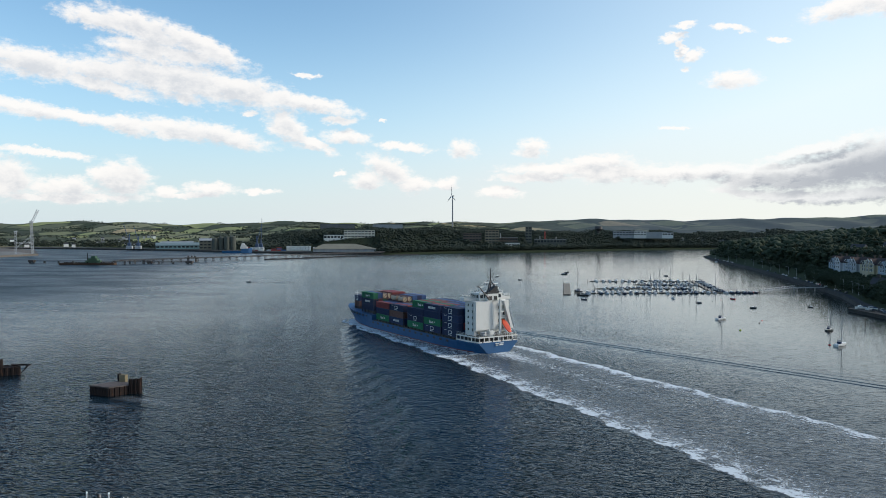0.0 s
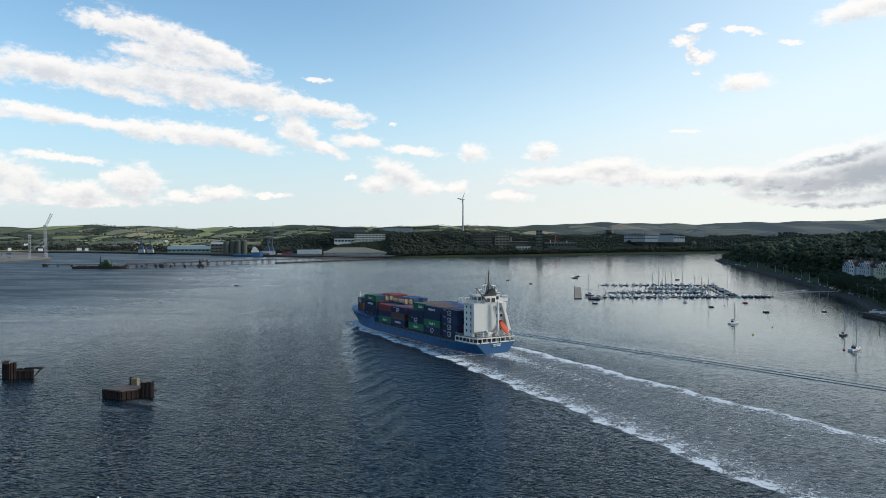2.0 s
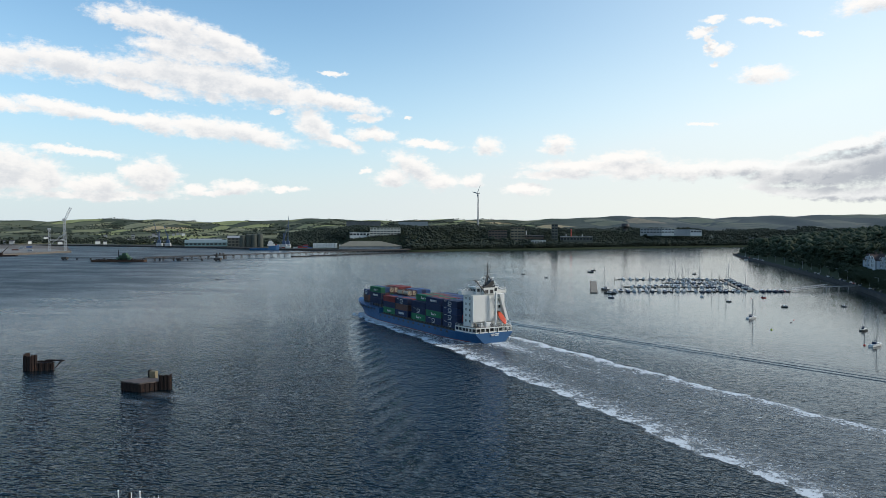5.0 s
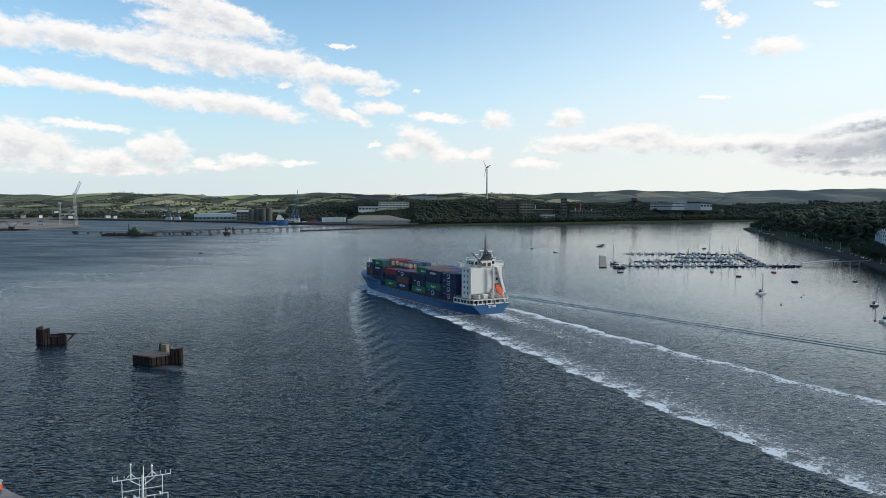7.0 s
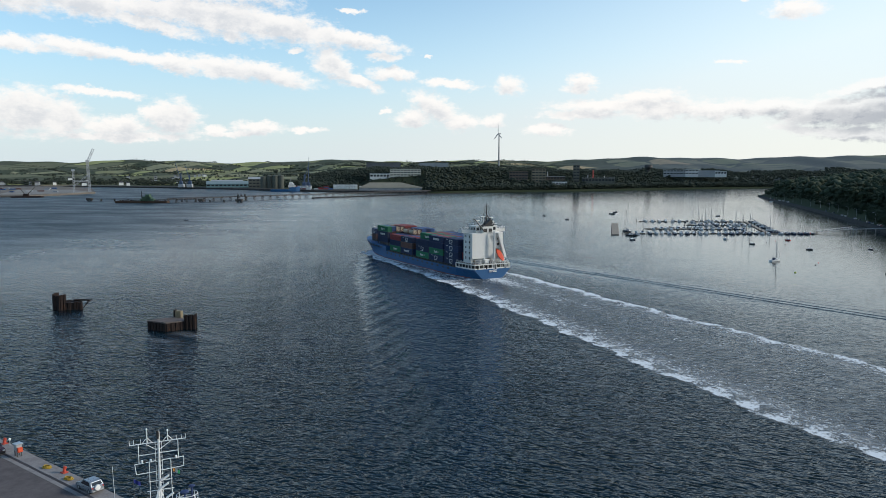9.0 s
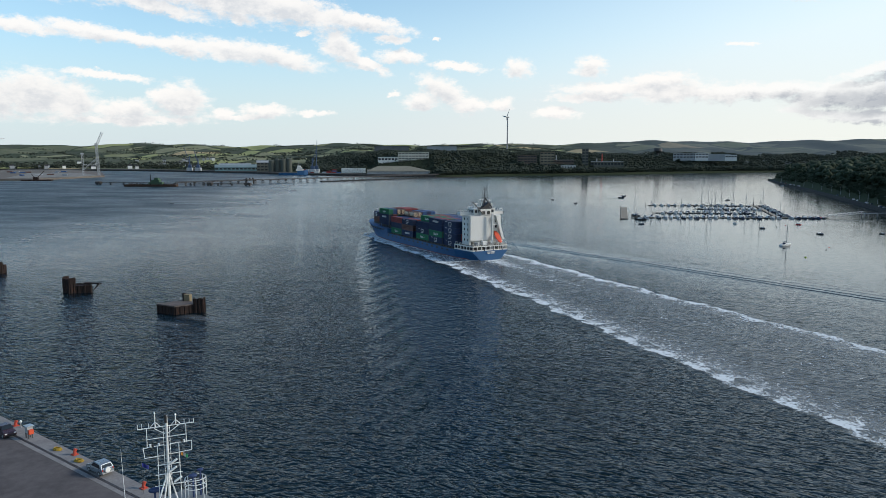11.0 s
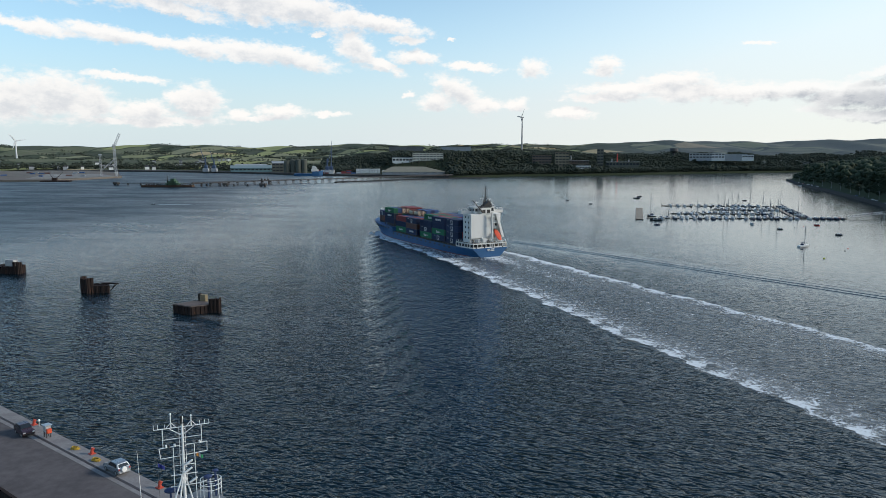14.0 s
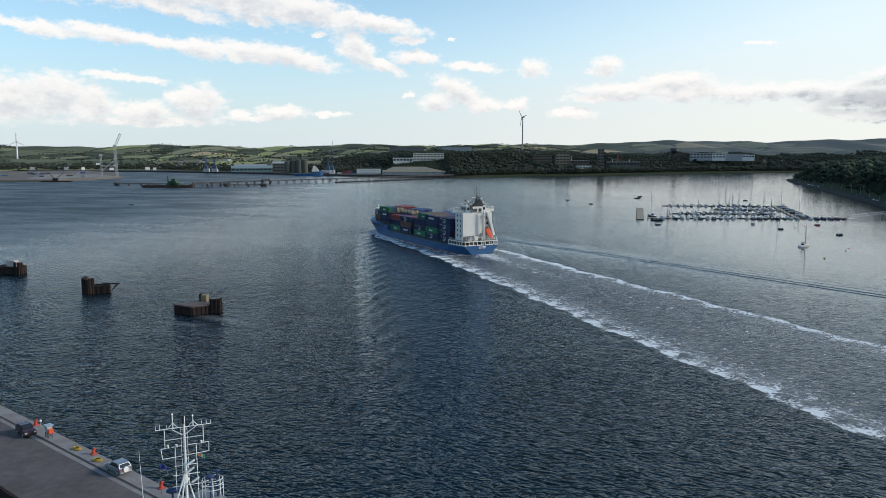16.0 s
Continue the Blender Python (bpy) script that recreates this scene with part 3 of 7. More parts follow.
def tree_shape(rng, clumps, fine, leaves):
    """A broad crown out of knotted clumps and loose leaf sprays on a short trunk; one metre high."""
    vs, fs, n = [], [], 0
    base, tri = ICO2 if fine else ICO1
    for _ in range(clumps):
        a, z = rng.uniform(0, 6.283), rng.uniform(0.22, 0.86)
        span = 0.40 * math.sin(math.pi * min(max((z - 0.05) / 1.0, 0), 1)) ** 0.7
        r = span * math.sqrt(rng.uniform(0.1, 1))
        size = rng.uniform(0.13, 0.24) if clumps < 30 else rng.uniform(0.07, 0.14)
        bumps = 1 + rng.normal(0, 0.16, len(base))[:, None]
        v = base * bumps * size * [1, 1, rng.uniform(0.6, 0.85)] + [r * math.cos(a), r * math.sin(a), z]
        vs.append(v)
        fs.append(tri + n)
        n += len(v)
    for _ in range(leaves):
        k = vs[rng.integers(clumps)]
        c = k[rng.integers(len(k))]
        d = rng.normal(0, 1, (3, 3)) * 0.03 + rng.normal(0, 0.02, 3)
        v = c + d
        vs.append(v)
        fs.append(np.array([[0, 1, 2]]) + n)
        n += 3
    t = np.array([[0.03 * math.cos(q), 0.03 * math.sin(q), z] for z in (0, 0.35) for q in (0, 2.1, 4.2)])
    vs.append(t)
    fs.append(np.array([[0, 1, 4], [0, 4, 3], [1, 2, 5], [1, 5, 4], [2, 0, 3], [2, 3, 5]]) + n)
    return np.concatenate(vs), np.concatenate(fs)


def wood(name, places, shapes, mat, label, smooth=False):
    """One sheet of trees: places are x, y, z, height, width factor, turn."""
    vs, fs, n = [], [], 0
    for i, (x, y, z, h, w, a) in enumerate(places):
        v, f = shapes[i % len(shapes)]
        c, s = math.cos(a), math.sin(a)
        q = np.stack([(v[:, 0] * c - v[:, 1] * s) * h * w + x, (v[:, 0] * s + v[:, 1] * c) * h * w + y, v[:, 2] * h + z - 0.4], -1)
        vs.append(q)
        fs.append(f + n)
        n += len(q)
    ob = mesh_np(name, np.concatenate(vs), np.concatenate(fs), mat, smooth)
    return tagged(ob, label, "trees", kind="stuff")


RNG = np.random.default_rng(7)
NEAR_TREES = [tree_shape(RNG, 60, False, 1000) for _ in range(7)]
MID_TREES = [tree_shape(RNG, 14, False, 60) for _ in range(7)]
FAR_TREES = [tree_shape(RNG, 7, False, 8) for _ in range(6)]


def build_woods():
    near, mid = [], []
    for _ in range(2400):
        u, d = RNG.uniform(1.2, 11.6), 12 + 305 * RNG.uniform(0, 1) ** 1.3
        x, y, z = headland_point(u, d)
        if u < 4.7 and d < 46:
            continue
        h = RNG.uniform(12, 23) * (0.45 if d < 26 else 1)
        row = (x, y, z, h, RNG.uniform(0.85, 1.25), RNG.uniform(0, 6.3))
        (near if math.hypot(x, y) < 950 else mid).append(row)
    near = near[:620]
    for _ in range(210):
        u = RNG.uniform(0.9, 5.2)
        d = RNG.uniform(9.8, 15) if u > 2.6 else RNG.uniform(9.8, 24)
        x, y, z = headland_point(u, d)
        near.append((x, y, z, RNG.uniform(4, 9.5), RNG.uniform(0.9, 1.4), RNG.uniform(0, 6.3)))
    # gardens below the gabled terrace
    for i in range(110):
        k, q = RNG.uniform(-0.15, 1.15), RNG.uniform(9, 24)
        near.append((379 - 13 * k - 0.883 * q, 552 - 76 * k - 0.469 * q, 11.5 - 0.3 * (q - 9), RNG.uniform(4, 6.8), RNG.uniform(0.9, 1.4), RNG.uniform(0, 6.3)))
    wood("headland_trees", near, NEAR_TREES, LEAVES, "dense dark green broadleaf trees on the headland", True)
    wood("headland_point_trees", mid, MID_TREES, LEAVES, "dense dark green trees along the headland point", True)
    far = []
    # the dark wooded bluff above the far shore
    for _ in range(7500):
        az = RNG.uniform(-9.5, 42)
        s = float(lerp(az, SHORE))
        r = s + 12 + 760 * RNG.uniform(0, 1) ** 1.4
        if az < 0 and r < s + 130:
            continue
        z = float(land_height(np.array(az), np.array(r)))
        a = math.radians(az)
        far.append((r * math.sin(a), r * math.cos(a), z, RNG.uniform(8, 15) * (0.45 if -4.8 < az < 0.4 and r < 1760 else 1), RNG.uniform(1.0, 1.5), RNG.uniform(0, 6.3)))
    wood("bluff_trees", far, FAR_TREES, LEAVES_FAR, "dark woodland covering the bluff above the far shore", True)
    hedges = []
    for _ in range(430):
        az, r = RNG.uniform(-36, 42), RNG.uniform(2150, 4400)
        s = float(lerp(az, SHORE))
        if r < s + 120 or (az > 9 and r > 2900):
            continue
        run, n = RNG.uniform(0, 3.14), RNG.integers(4, 16)
        if RNG.uniform() < 0.6:
            run = RNG.normal(0, 0.25) - math.radians(az)
        x0, y0 = r * math.sin(math.radians(az)), r * math.cos(math.radians(az))
        for k in range(n):
            x, y = x0 + k * 13 * math.cos(run) + RNG.normal(0, 3), y0 + k * 13 * math.sin(run) + RNG.normal(0, 3)
            rr, aa = math.hypot(x, y), math.degrees(math.atan2(x, y))
            if rr > 4750:
                continue
            hedges.append((x, y, float(land_height(np.array(aa), np.array(rr))), RNG.uniform(5, 10), RNG.uniform(1.1, 1.8), RNG.uniform(0, 6.3)))
    wood("hedgerow_trees", hedges, FAR_TREES, LEAVES_FAR, "lines of hedgerow trees between the far fields", True)
    port = []
    for _ in range(900):
        az = RNG.uniform(-36, -6)
        s = float(lerp(az, SHORE))
        r = s + RNG.uniform(190, 480)
        a = math.radians(az)
        port.append((r * math.sin(a), r * math.cos(a), float(land_height(np.array(az), np.array(r))), RNG.uniform(8, 15), RNG.uniform(1.1, 1.6), RNG.uniform(0, 6.3)))
    wood("port_trees", port, FAR_TREES, LEAVES_FAR, "belt of dark trees behind the far port", True)


build_woods()

# ---- container ship ----
def hull_rows(y):
    """Half-breadth at deck and at the waterline, sheer height and keel height, by the distance from the stern."""
    deck = np.interp(y, [0, 6, 16, 100, 112, 122, 130, 135, 138.3], [9.0, 10.3, 11.0, 11.0, 10.3, 8.2, 5.2, 2.6, 0.12])
    wl = np.interp(y, [0, 4, 14, 30, 90, 108, 120, 128, 131.5, 138.3], [6.0, 7.6, 9.9, 11.0, 11.0, 8.3, 4.6, 1.6, 0.15, 0.06])
    top = np.interp(y, [0, 13, 13.4, 89, 89.4, 110, 138.3], [4.3, 4.3, 3.9, 3.9, 6.3, 6.7, 7.6])
    return deck, wl, top


def build_ship():
    ship = empty("container_ship")
    tagged(ship, "blue container ship under way, loaded with stacked containers", "ship")
    ys = [0, 2, 4, 8, 13, 13.4, 20, 30, 50, 70, 89, 89.4, 97, 104, 110, 116, 122, 127, 131.5, 135, 138.3]
    rows, boot = [], []
    for y in ys:
        d, w, t = hull_rows(y)
        lift = np.interp(y, [0, 3, 10], [0.25, -0.6, -1.5])
        rake = np.interp(y, [128, 138.3], [-1.5, 5.0])
        lo = max(lift, rake)
        ring = []
        for s in (-1, 1):
            side = [(s * w * 0.75, y, lo - 0.5), (s * w, y, lo + 0.55), (s * (w + (d - w) * 0.45), y, lo + (t - lo) * 0.5), (s * d, y, t - 0.5), (s * d, y, t)]
            ring += side if s < 0 else side[::-1]
        rows.append(ring)
    hull = part("hull", sections(bmesh.new(), rows), HULL_BLUE, ship)
    # red boot-topping, a hand's breadth proud of the plating at the waterline
    bm = bmesh.new()
    line = []
    for y in [5, 8, 14, 30, 50, 70, 90, 100, 108, 115, 120, 126, 131]:
        d, w, t = hull_rows(y)
        lo = np.interp(y, [0, 3, 10], [0.25, -0.6, -1.5])
        k = (0.42 - lo - 0.55) / ((t - lo) * 0.5 - 0.55)
        line.append((w + (d - w) * 0.45 * max(k, 0) + 0.05, y))
    for s in (-1, 1):
        a = [bm.verts.new((s * x, y, -0.6)) for x, y in line]
        b = [bm.verts.new((s * x, y, 0.45)) for x, y in line]
        for i in range(len(line) - 1):
            bm.faces.new((a[i], a[i + 1], b[i + 1], b[i]))
    part("boot_topping", bm, BOOT_RED, ship, "faded red band at the waterline")
    # deck sheet
    bm = bmesh.new()
    l = [bm.verts.new((-hull_rows(y)[0] + 0.3, y, hull_rows(y)[2] - 0.6 + (0.64 if 13.2 < y < 89.2 else 0))) for y in ys]
    r = [bm.verts.new((hull_rows(y)[0] - 0.3, y, hull_rows(y)[2] - 0.6 + (0.64 if 13.2 < y < 89.2 else 0))) for y in ys]
    for i in range(len(ys) - 1):
        bm.faces.new((l[i], r[i], r[i + 1], l[i + 1]))
    part("deck", bm, DECK, ship)
    return ship


SHIP = build_ship()


LOGO = material("logo_white", (0.62, 0.64, 0.64), 0.6, scale=1.0)
W_BOX, H_BOX = 2.44, 2.86
KITS = {}


def bar(bm, x, y0, y1, z0, z1, lean=0.0):
    """A flat painted bar on the port face of a container."""
    vs = [(x, y0, z0), (x, y0 + lean, z1), (x, y1 + lean, z1), (x, y1, z0)]
    f = [bm.verts.new(v) for v in vs]
    b = [bm.verts.new((v[0] + 0.02, v[1], v[2])) for v in vs]
    bm.faces.new(f)
    for i in range(4):
        bm.faces.new((f[i], b[i], b[(i + 1) % 4], f[(i + 1) % 4]))


def box_mesh(length):
    """A ribbed steel box of that length, shared by all its like."""
    if length in KITS:
        return KITS[length]
    w, h, L = W_BOX / 2, H_BOX, length / 2
    bm = bmesh.new()
    box(bm, -w + 0.07, w - 0.07, -L + 0.07, L - 0.07, 0.1, h - 0.06)
    for sx in (-1, 1):
        for sy in (-1, 1):
            cx, cy = sx * (w - 0.09), sy * (L - 0.09)
            box(bm, cx - 0.09, cx + 0.09, cy - 0.09, cy + 0.09, 0, h)
        for zz in (0.08, h - 0.08):
            cx = sx * (w - 0.06)
            box(bm, cx - 0.06, cx + 0.06, -L + 0.18, L - 0.18, zz - 0.08, zz + 0.06)
        n = int(length * 2.2)
        for i in range(n):
            cy = -L + 0.25 + (i + 0.5) * (length - 0.5) / n
            box(bm, sx * (w - 0.03) - 0.035, sx * (w - 0.03) + 0.03, cy - 0.1, cy + 0.1, 0.15, h - 0.15)
    for cx in (-0.85, -0.4, 0.4, 0.85):
        box(bm, cx - 0.035, cx + 0.035, -L - 0.02, -L + 0.06, 0.15, h - 0.15)
    box(bm, -0.03, 0.03, -L + 0.0, -L + 0.08, 0.1, h - 0.1)
    me = bpy.data.meshes.new("container")
    bm.to_mesh(me)
    bm.free()
    me.materials.append(None)
    KITS[length] = me
    return me


def container(x, y, z, length, mat, parent, marks="", label=""):
    ob = new("container", box_mesh(length))
    ob.parent = parent
    ob.location = (x, y, z)
    ob.material_slots[0].link = "OBJECT"
    ob.material_slots[0].material = mat
    if label:
        ob["label"] = label
    f = -W_BOX / 2 - 0.025
    bars = []
    if marks == "ring":
        bars = [(0.9, 1.25, 0.9, 2.1, 0.25), (-1.2, 1.1, 2.05, 2.3, 0.1), (-1.5, -1.1, 1.2, 2.2, 0.2), (-1.3, 0.2, 0.95, 1.2, 0.0), (-1.2, 1.6, 0.35, 0.62, 0.0), (2.8, 4.6, 2.2, 2.42, 0.0)]
    elif marks == "script":
        bars = [(1.4, 2.0, 0.8, 2.0, -0.15), (0.5, 1.3, 0.8, 1.45, -0.15), (-0.4, 0.4, 0.8, 1.45, -0.15), (-0.9, -0.5, 0.8, 1.9, -0.15), (-2.4, -1.6, 1.0, 1.6, -0.15)]
    elif marks == "letters":
        bars = [(2.9 - i * 0.85 - 0.62, 2.9 - i * 0.85, 0.95 if i % 3 else 1.0, 1.9, 0.0) for i in range(7)]
    for y0, y1, z0, z1, lean in bars:
        bm = bmesh.new()
        bar(bm, f, y0, y1, z0, z1, lean)
        part("painted_mark", bm, LOGO, ob, "white painted company mark")
    return ob


BAYS = [  # aft end, length, tiers, base height, rows across
    (13.2, 12.2, 4, 4.75, 8), (26.9, 13.7, 4, 4.75, 8), (41.3, 13.7, 3, 4.75, 8), (59.2, 13.2, 3, 4.75, 8), (73.0, 13.2, 3, 4.75, 8), (91.8, 13.7, 3, 8.0, 7), (113.4, 6.1, 2, 8.1, 5),
]
PAINT = {"n": BOX_NAVY, "g": BOX_GREEN, "r": BOX_RED, "b": BOX_BROWN, "w": BOX_WHITE, "s": BOX_BLUE}
SAY = {"n": "navy", "g": "green", "r": "dull red", "b": "brown", "w": "white", "s": "blue"}
# the port face, lowest tier first: paint and painted mark
PORT = [("nr", "nr", "nr", "nr"), ("nr", "gs", "n-", "nl"), ("gs", "nr", "n-"), ("nl", "b-", "nr"), ("gs", "n-", "r-"), ("n-", "nl", "gs"), ("b-", "nr")]
MARK = {"r": "ring", "s": "script", "l": "letters", "-": ""}
TOPS = ["nnsnnnnn", "nrgrsnsn", "ngrgrbsn", "nrsbgnrn", "rsnnnsns", "gsgnrrr", "nnsbn"]


def build_cargo():
    for (y0, length, tiers, base, cols), face, tops in zip(BAYS, PORT, TOPS):
        for c in range(cols):
            x = (c - (cols - 1) / 2) * 2.52
            n = tiers
            if y0 == 41.3 and c >= 1:
                n += 1
            if y0 == 73.0 and c >= 5:
                n += 1
            if y0 == 91.8 and c in (2, 3):
                n -= 1
            for t in range(n):
                if c not in (0, cols - 1) and t < n - 2 and y0 != 13.2:
                    continue
                if c == 0 and t < len(face):
                    k, m = face[t]
                else:
                    k, m = (tops[c] if t == n - 1 else "nngbrsnn"[(c + 3 * t) % 8]), ""
                    if y0 == 41.3 and c == 1 and t == n - 1:
                        k, m = "g", "s"
                    if y0 == 73.0 and c == 5 and t == n - 1:
                        k, m = "s", "r"
                container(x, y0 + length / 2, base + t * 2.9, length, PAINT[k], SHIP, MARK.get(m, ""), f"{SAY[k]} ribbed steel container")
    for x, y, z in ((-2.5, 101.8, 13.8), (0.1, 101.8, 13.8), (-2.5, 94.6, 13.8), (0.1, 94.6, 13.8), (-1.3, 83.0, 13.45), (1.3, 83.0, 13.45), (-1.3, 76.2, 13.45), (1.3, 76.2, 13.45)):
        bm = bmesh.new()
        tube(bm, (x, y - 2.7, z + 1.3), (x, y + 2.7, z + 1.3), 1.12, n=16)
        tank = part("tank_container", bm, TANK, SHIP, "beige cylindrical tank in a steel frame")
        bm = bmesh.new()
        for yy in (y - 3, y + 3):
            for p, q in (((-1.2, 0), (1.2, 0)), ((-1.2, 2.6), (1.2, 2.6)), ((-1.2, 0), (-1.2, 2.6)), ((1.2, 0), (1.2, 2.6)), ((-1.2, 0), (1.2, 2.6))):
                tube(bm, (x + p[0], yy, z + p[1]), (x + q[0], yy, z + q[1]), 0.09, n=5)
        for dx in (-1.2, 1.2):
            for dz in (0, 2.6):
                tube(bm, (x + dx, y - 3, z + dz), (x + dx, y + 3, z + dz), 0.09, n=5)
        part("tank_frame", bm, BOX_BROWN, tank)
    # coaming and pillars under the stacks, freeing ports in the plating
    for y0, length, tiers, base, cols in BAYS:
        bm = bmesh.new()
        w = cols * 1.26
        box(bm, -w + 1.3, w - 1.3, y0 + 0.3, y0 + length - 0.3, 3.4, base)
        part("hatch_coaming", bm, DARK_STEEL, SHIP)
        for k in range(5):
            y = y0 + 0.4 + k * (length - 0.8) / 4
            for s in (-1, 1):
                bm = bmesh.new()
                box(bm, s * (w - 0.3) - 0.25, s * (w - 0.3) + 0.25, y - 0.2, y + 0.2, 3.5, base)
                part("container_pillar", bm, DARK_STEEL, SHIP)
        if y0 > 20:
            for s in (-1, 1):
                for zz in range(2):
                    bm = bmesh.new()
                    box(bm, -w, w, y0 - 0.55, y0 - 0.25, base + zz * 2.9 + 2.5, base + zz * 2.9 + 2.75)
                if s > 0:
                    part("lashing_bridge", bm, DARK_STEEL, SHIP)
                else:
                    bm.free()
    for y0, length, tiers, base, cols in BAYS[1:6]:
        for c in range(cols + 1):
            bm = bmesh.new()
            x = (c - cols / 2) * 2.52
            box(bm, x - 0.09, x + 0.09, y0 - 0.5, y0 - 0.3, base - 1.2, base + 5.6)
            part("lashing_post", bm, DARK_STEEL, SHIP)
    for k in range(14):
        y = 20 + k * 5.2
        for s in (-1, 1):
            bm = bmesh.new()
            d = float(hull_rows(y)[0])
            box(bm, s * d - 0.04, s * d + 0.04, y - 0.9, y + 0.9, 2.6, 3.5)
            part("freeing_port", bm, BLACK, SHIP)
    for y in (95, 99, 103, 107, 111, 116):
        for s in (-1, 1):
            d = float(hull_rows(y)[0])
            bm = bmesh.new()
            box(bm, s * d - 0.3, s * d + 0.06, y - 0.6, y + 0.6, 5.2, 6.0)
            part("fairlead", bm, BLACK, SHIP)


build_cargo()


def build_house():
    """Accommodation block, wheelhouse, funnel, mooring deck and lifeboat at the stern."""
    def add(name, bm, mat, label="", parent=SHIP, smooth=False):
        return part(name, bm, mat, parent, label, smooth)

    bm = bmesh.new()
    box(bm, -8.4, 8.2, 4.6, 10.8, 4.0, 19.7, 0.1)
    house = add("deckhouse", bm, WHITE, "white welded-steel deckhouse")
    # smooth casing on the after side, its starboard edge swept
    bm = bmesh.new()
    rows = []
    for y in (4.62, 3.7):
        rows.append([(-8.1, y, 8.6), (2.6, y, 8.6), (2.4, y, 12), (1.7, y, 15.5), (0.2, y, 18.2), (-0.6, y, 19.6), (-8.1, y, 19.6)])
    add("casing", sections(bm, rows), WHITE)
    bm = bmesh.new()
    rows = [[(4.6, y, 19.6), (5.8, y, 19.6), (9.2, y, 8.6), (8.0, y, 8.6)] for y in (4.58, 2.9)]
    add("sloped_fin", sections(bm, rows), WHITE)
    for f in range(5):
        for y in (5.6, 8.6):
            bm = bmesh.new()
            box(bm, -8.46, -8.3, y - 0.35, y + 0.35, 8.3 + f * 2.35, 9.3 + f * 2.35)
            add("port_window", bm, GLASS, parent=house)
        for x in (3.6, 5.6):
            if f < 4:
                bm = bmesh.new()
                box(bm, x - 0.45, x + 0.45, 4.5, 4.7, 8.6 + f * 2.6, 9.8 + f * 2.6)
                add("aft_window", bm, GLASS, parent=house)
        bm = bmesh.new()
        box(bm, 2.7, 7.6, 3.6, 4.6, 7.6 + f * 2.6, 7.75 + f * 2.6)
        tube(bm, (2.8, 3.65, 8.7 + f * 2.6), (7.6 - f * 0.5, 3.65, 8.7 + f * 2.6), 0.05, n=4)
        add("aft_gallery", bm, WHITE)
    # wheelhouse, wings, windows
    bm = bmesh.new()
    box(bm, -5.4, 5.4, 5.4, 11.2, 19.7, 22.6, 0.12)
    wheel = add("wheelhouse", bm, WHITE)
    bm = bmesh.new()
    box(bm, -11.2, 11.2, 7.6, 10.6, 19.7, 19.95, 0.03)
    for s in (-1, 1):
        box(bm, s * 10.9 - 0.25, s * 10.9 + 0.25, 7.6, 10.6, 19.9, 21.1, 0.04)
        box(bm, min(s * 5.4, s * 11), max(s * 5.4, s * 11), 7.6, 7.72, 19.9, 21.0)
        box(bm, min(s * 5.4, s * 11), max(s * 5.4, s * 11), 10.48, 10.6, 19.9, 21.0)
    add("bridge_wing", bm, WHITE)
    for k in range(4):
        bm = bmesh.new()
        box(bm, -5.46, -5.3, 6.0 + k * 1.3, 7.0 + k * 1.3, 20.9, 22.1)
        add("bridge_window", bm, GLASS, parent=wheel)
    for x in (-4.4, -2.6, 0.2, 2.4, 4.2):
        bm = bmesh.new()
        box(bm, x - 0.6, x + 0.6, 5.3, 5.46, 20.8, 22.1)
        add("bridge_window", bm, GLASS, parent=wheel)
    bm = bmesh.new()
    box(bm, -5.6, 5.6, 5.2, 11.4, 22.6, 22.75)
    for s in (-5.5, 5.5):
        tube(bm, (s, 5.3, 23.6), (s, 11.3, 23.6), 0.05, n=4)
        for y in (5.3, 7.3, 9.3, 11.3):
            tube(bm, (s, y, 22.7), (s, y, 23.6), 0.05, n=4)
    tube(bm, (-5.5, 5.3, 23.6), (5.5, 5.3, 23.6), 0.05, n=4)
    add("monkey_island", bm, WHITE)
    bm = bmesh.new()
    box(bm, -2.8, 2.8, 3.9, 6.4, 19.6, 22.9, 0.3)
    funnel = add("funnel", bm, WHITE)
    bm = bmesh.new()
    box(bm, -2.9, 2.9, 3.85, 6.45, 22.4, 23.2, 0.2)
    for k, x in enumerate((-2.0, -1.1, -0.2, 0.7, 1.6)):
        tube(bm, (x, 5.0, 23.0), (x, 4.6, 23.9 + 0.3 * (k % 2)), 0.28, n=8)
    add("funnel_top", bm, BLACK, "black funnel top with exhaust pipes")
    for x in (-1.3, 1.2):
        bm = bmesh.new()
        box(bm, x - 0.8, x + 0.8, 3.8, 4.0, 20.1, 21.6)
        add("funnel_louvre", bm, BLACK, parent=funnel)
    # masts and aerials
    bm = bmesh.new()
    tube(bm, (2.4, 9.0, 22.7), (2.4, 9.0, 32.4), 0.34, 0.16, 8)
    mast = add("signal_mast", bm, BLACK)
    for z, w in ((31.0, 0.9), (29.6, 1.3), (28.4, 1.2), (27.2, 1.5), (25.6, 2.0)):
        bm = bmesh.new()
        tube(bm, (2.4 - w, 9.0, z), (2.4 + w, 9.0, z), 0.10, n=6)
        for x in (2.4 - w, 2.4 + w):
            box(bm, x - 0.15, x + 0.15, 8.85, 9.15, z, z + 0.45)
        add("yard", bm, BLACK, parent=mast)
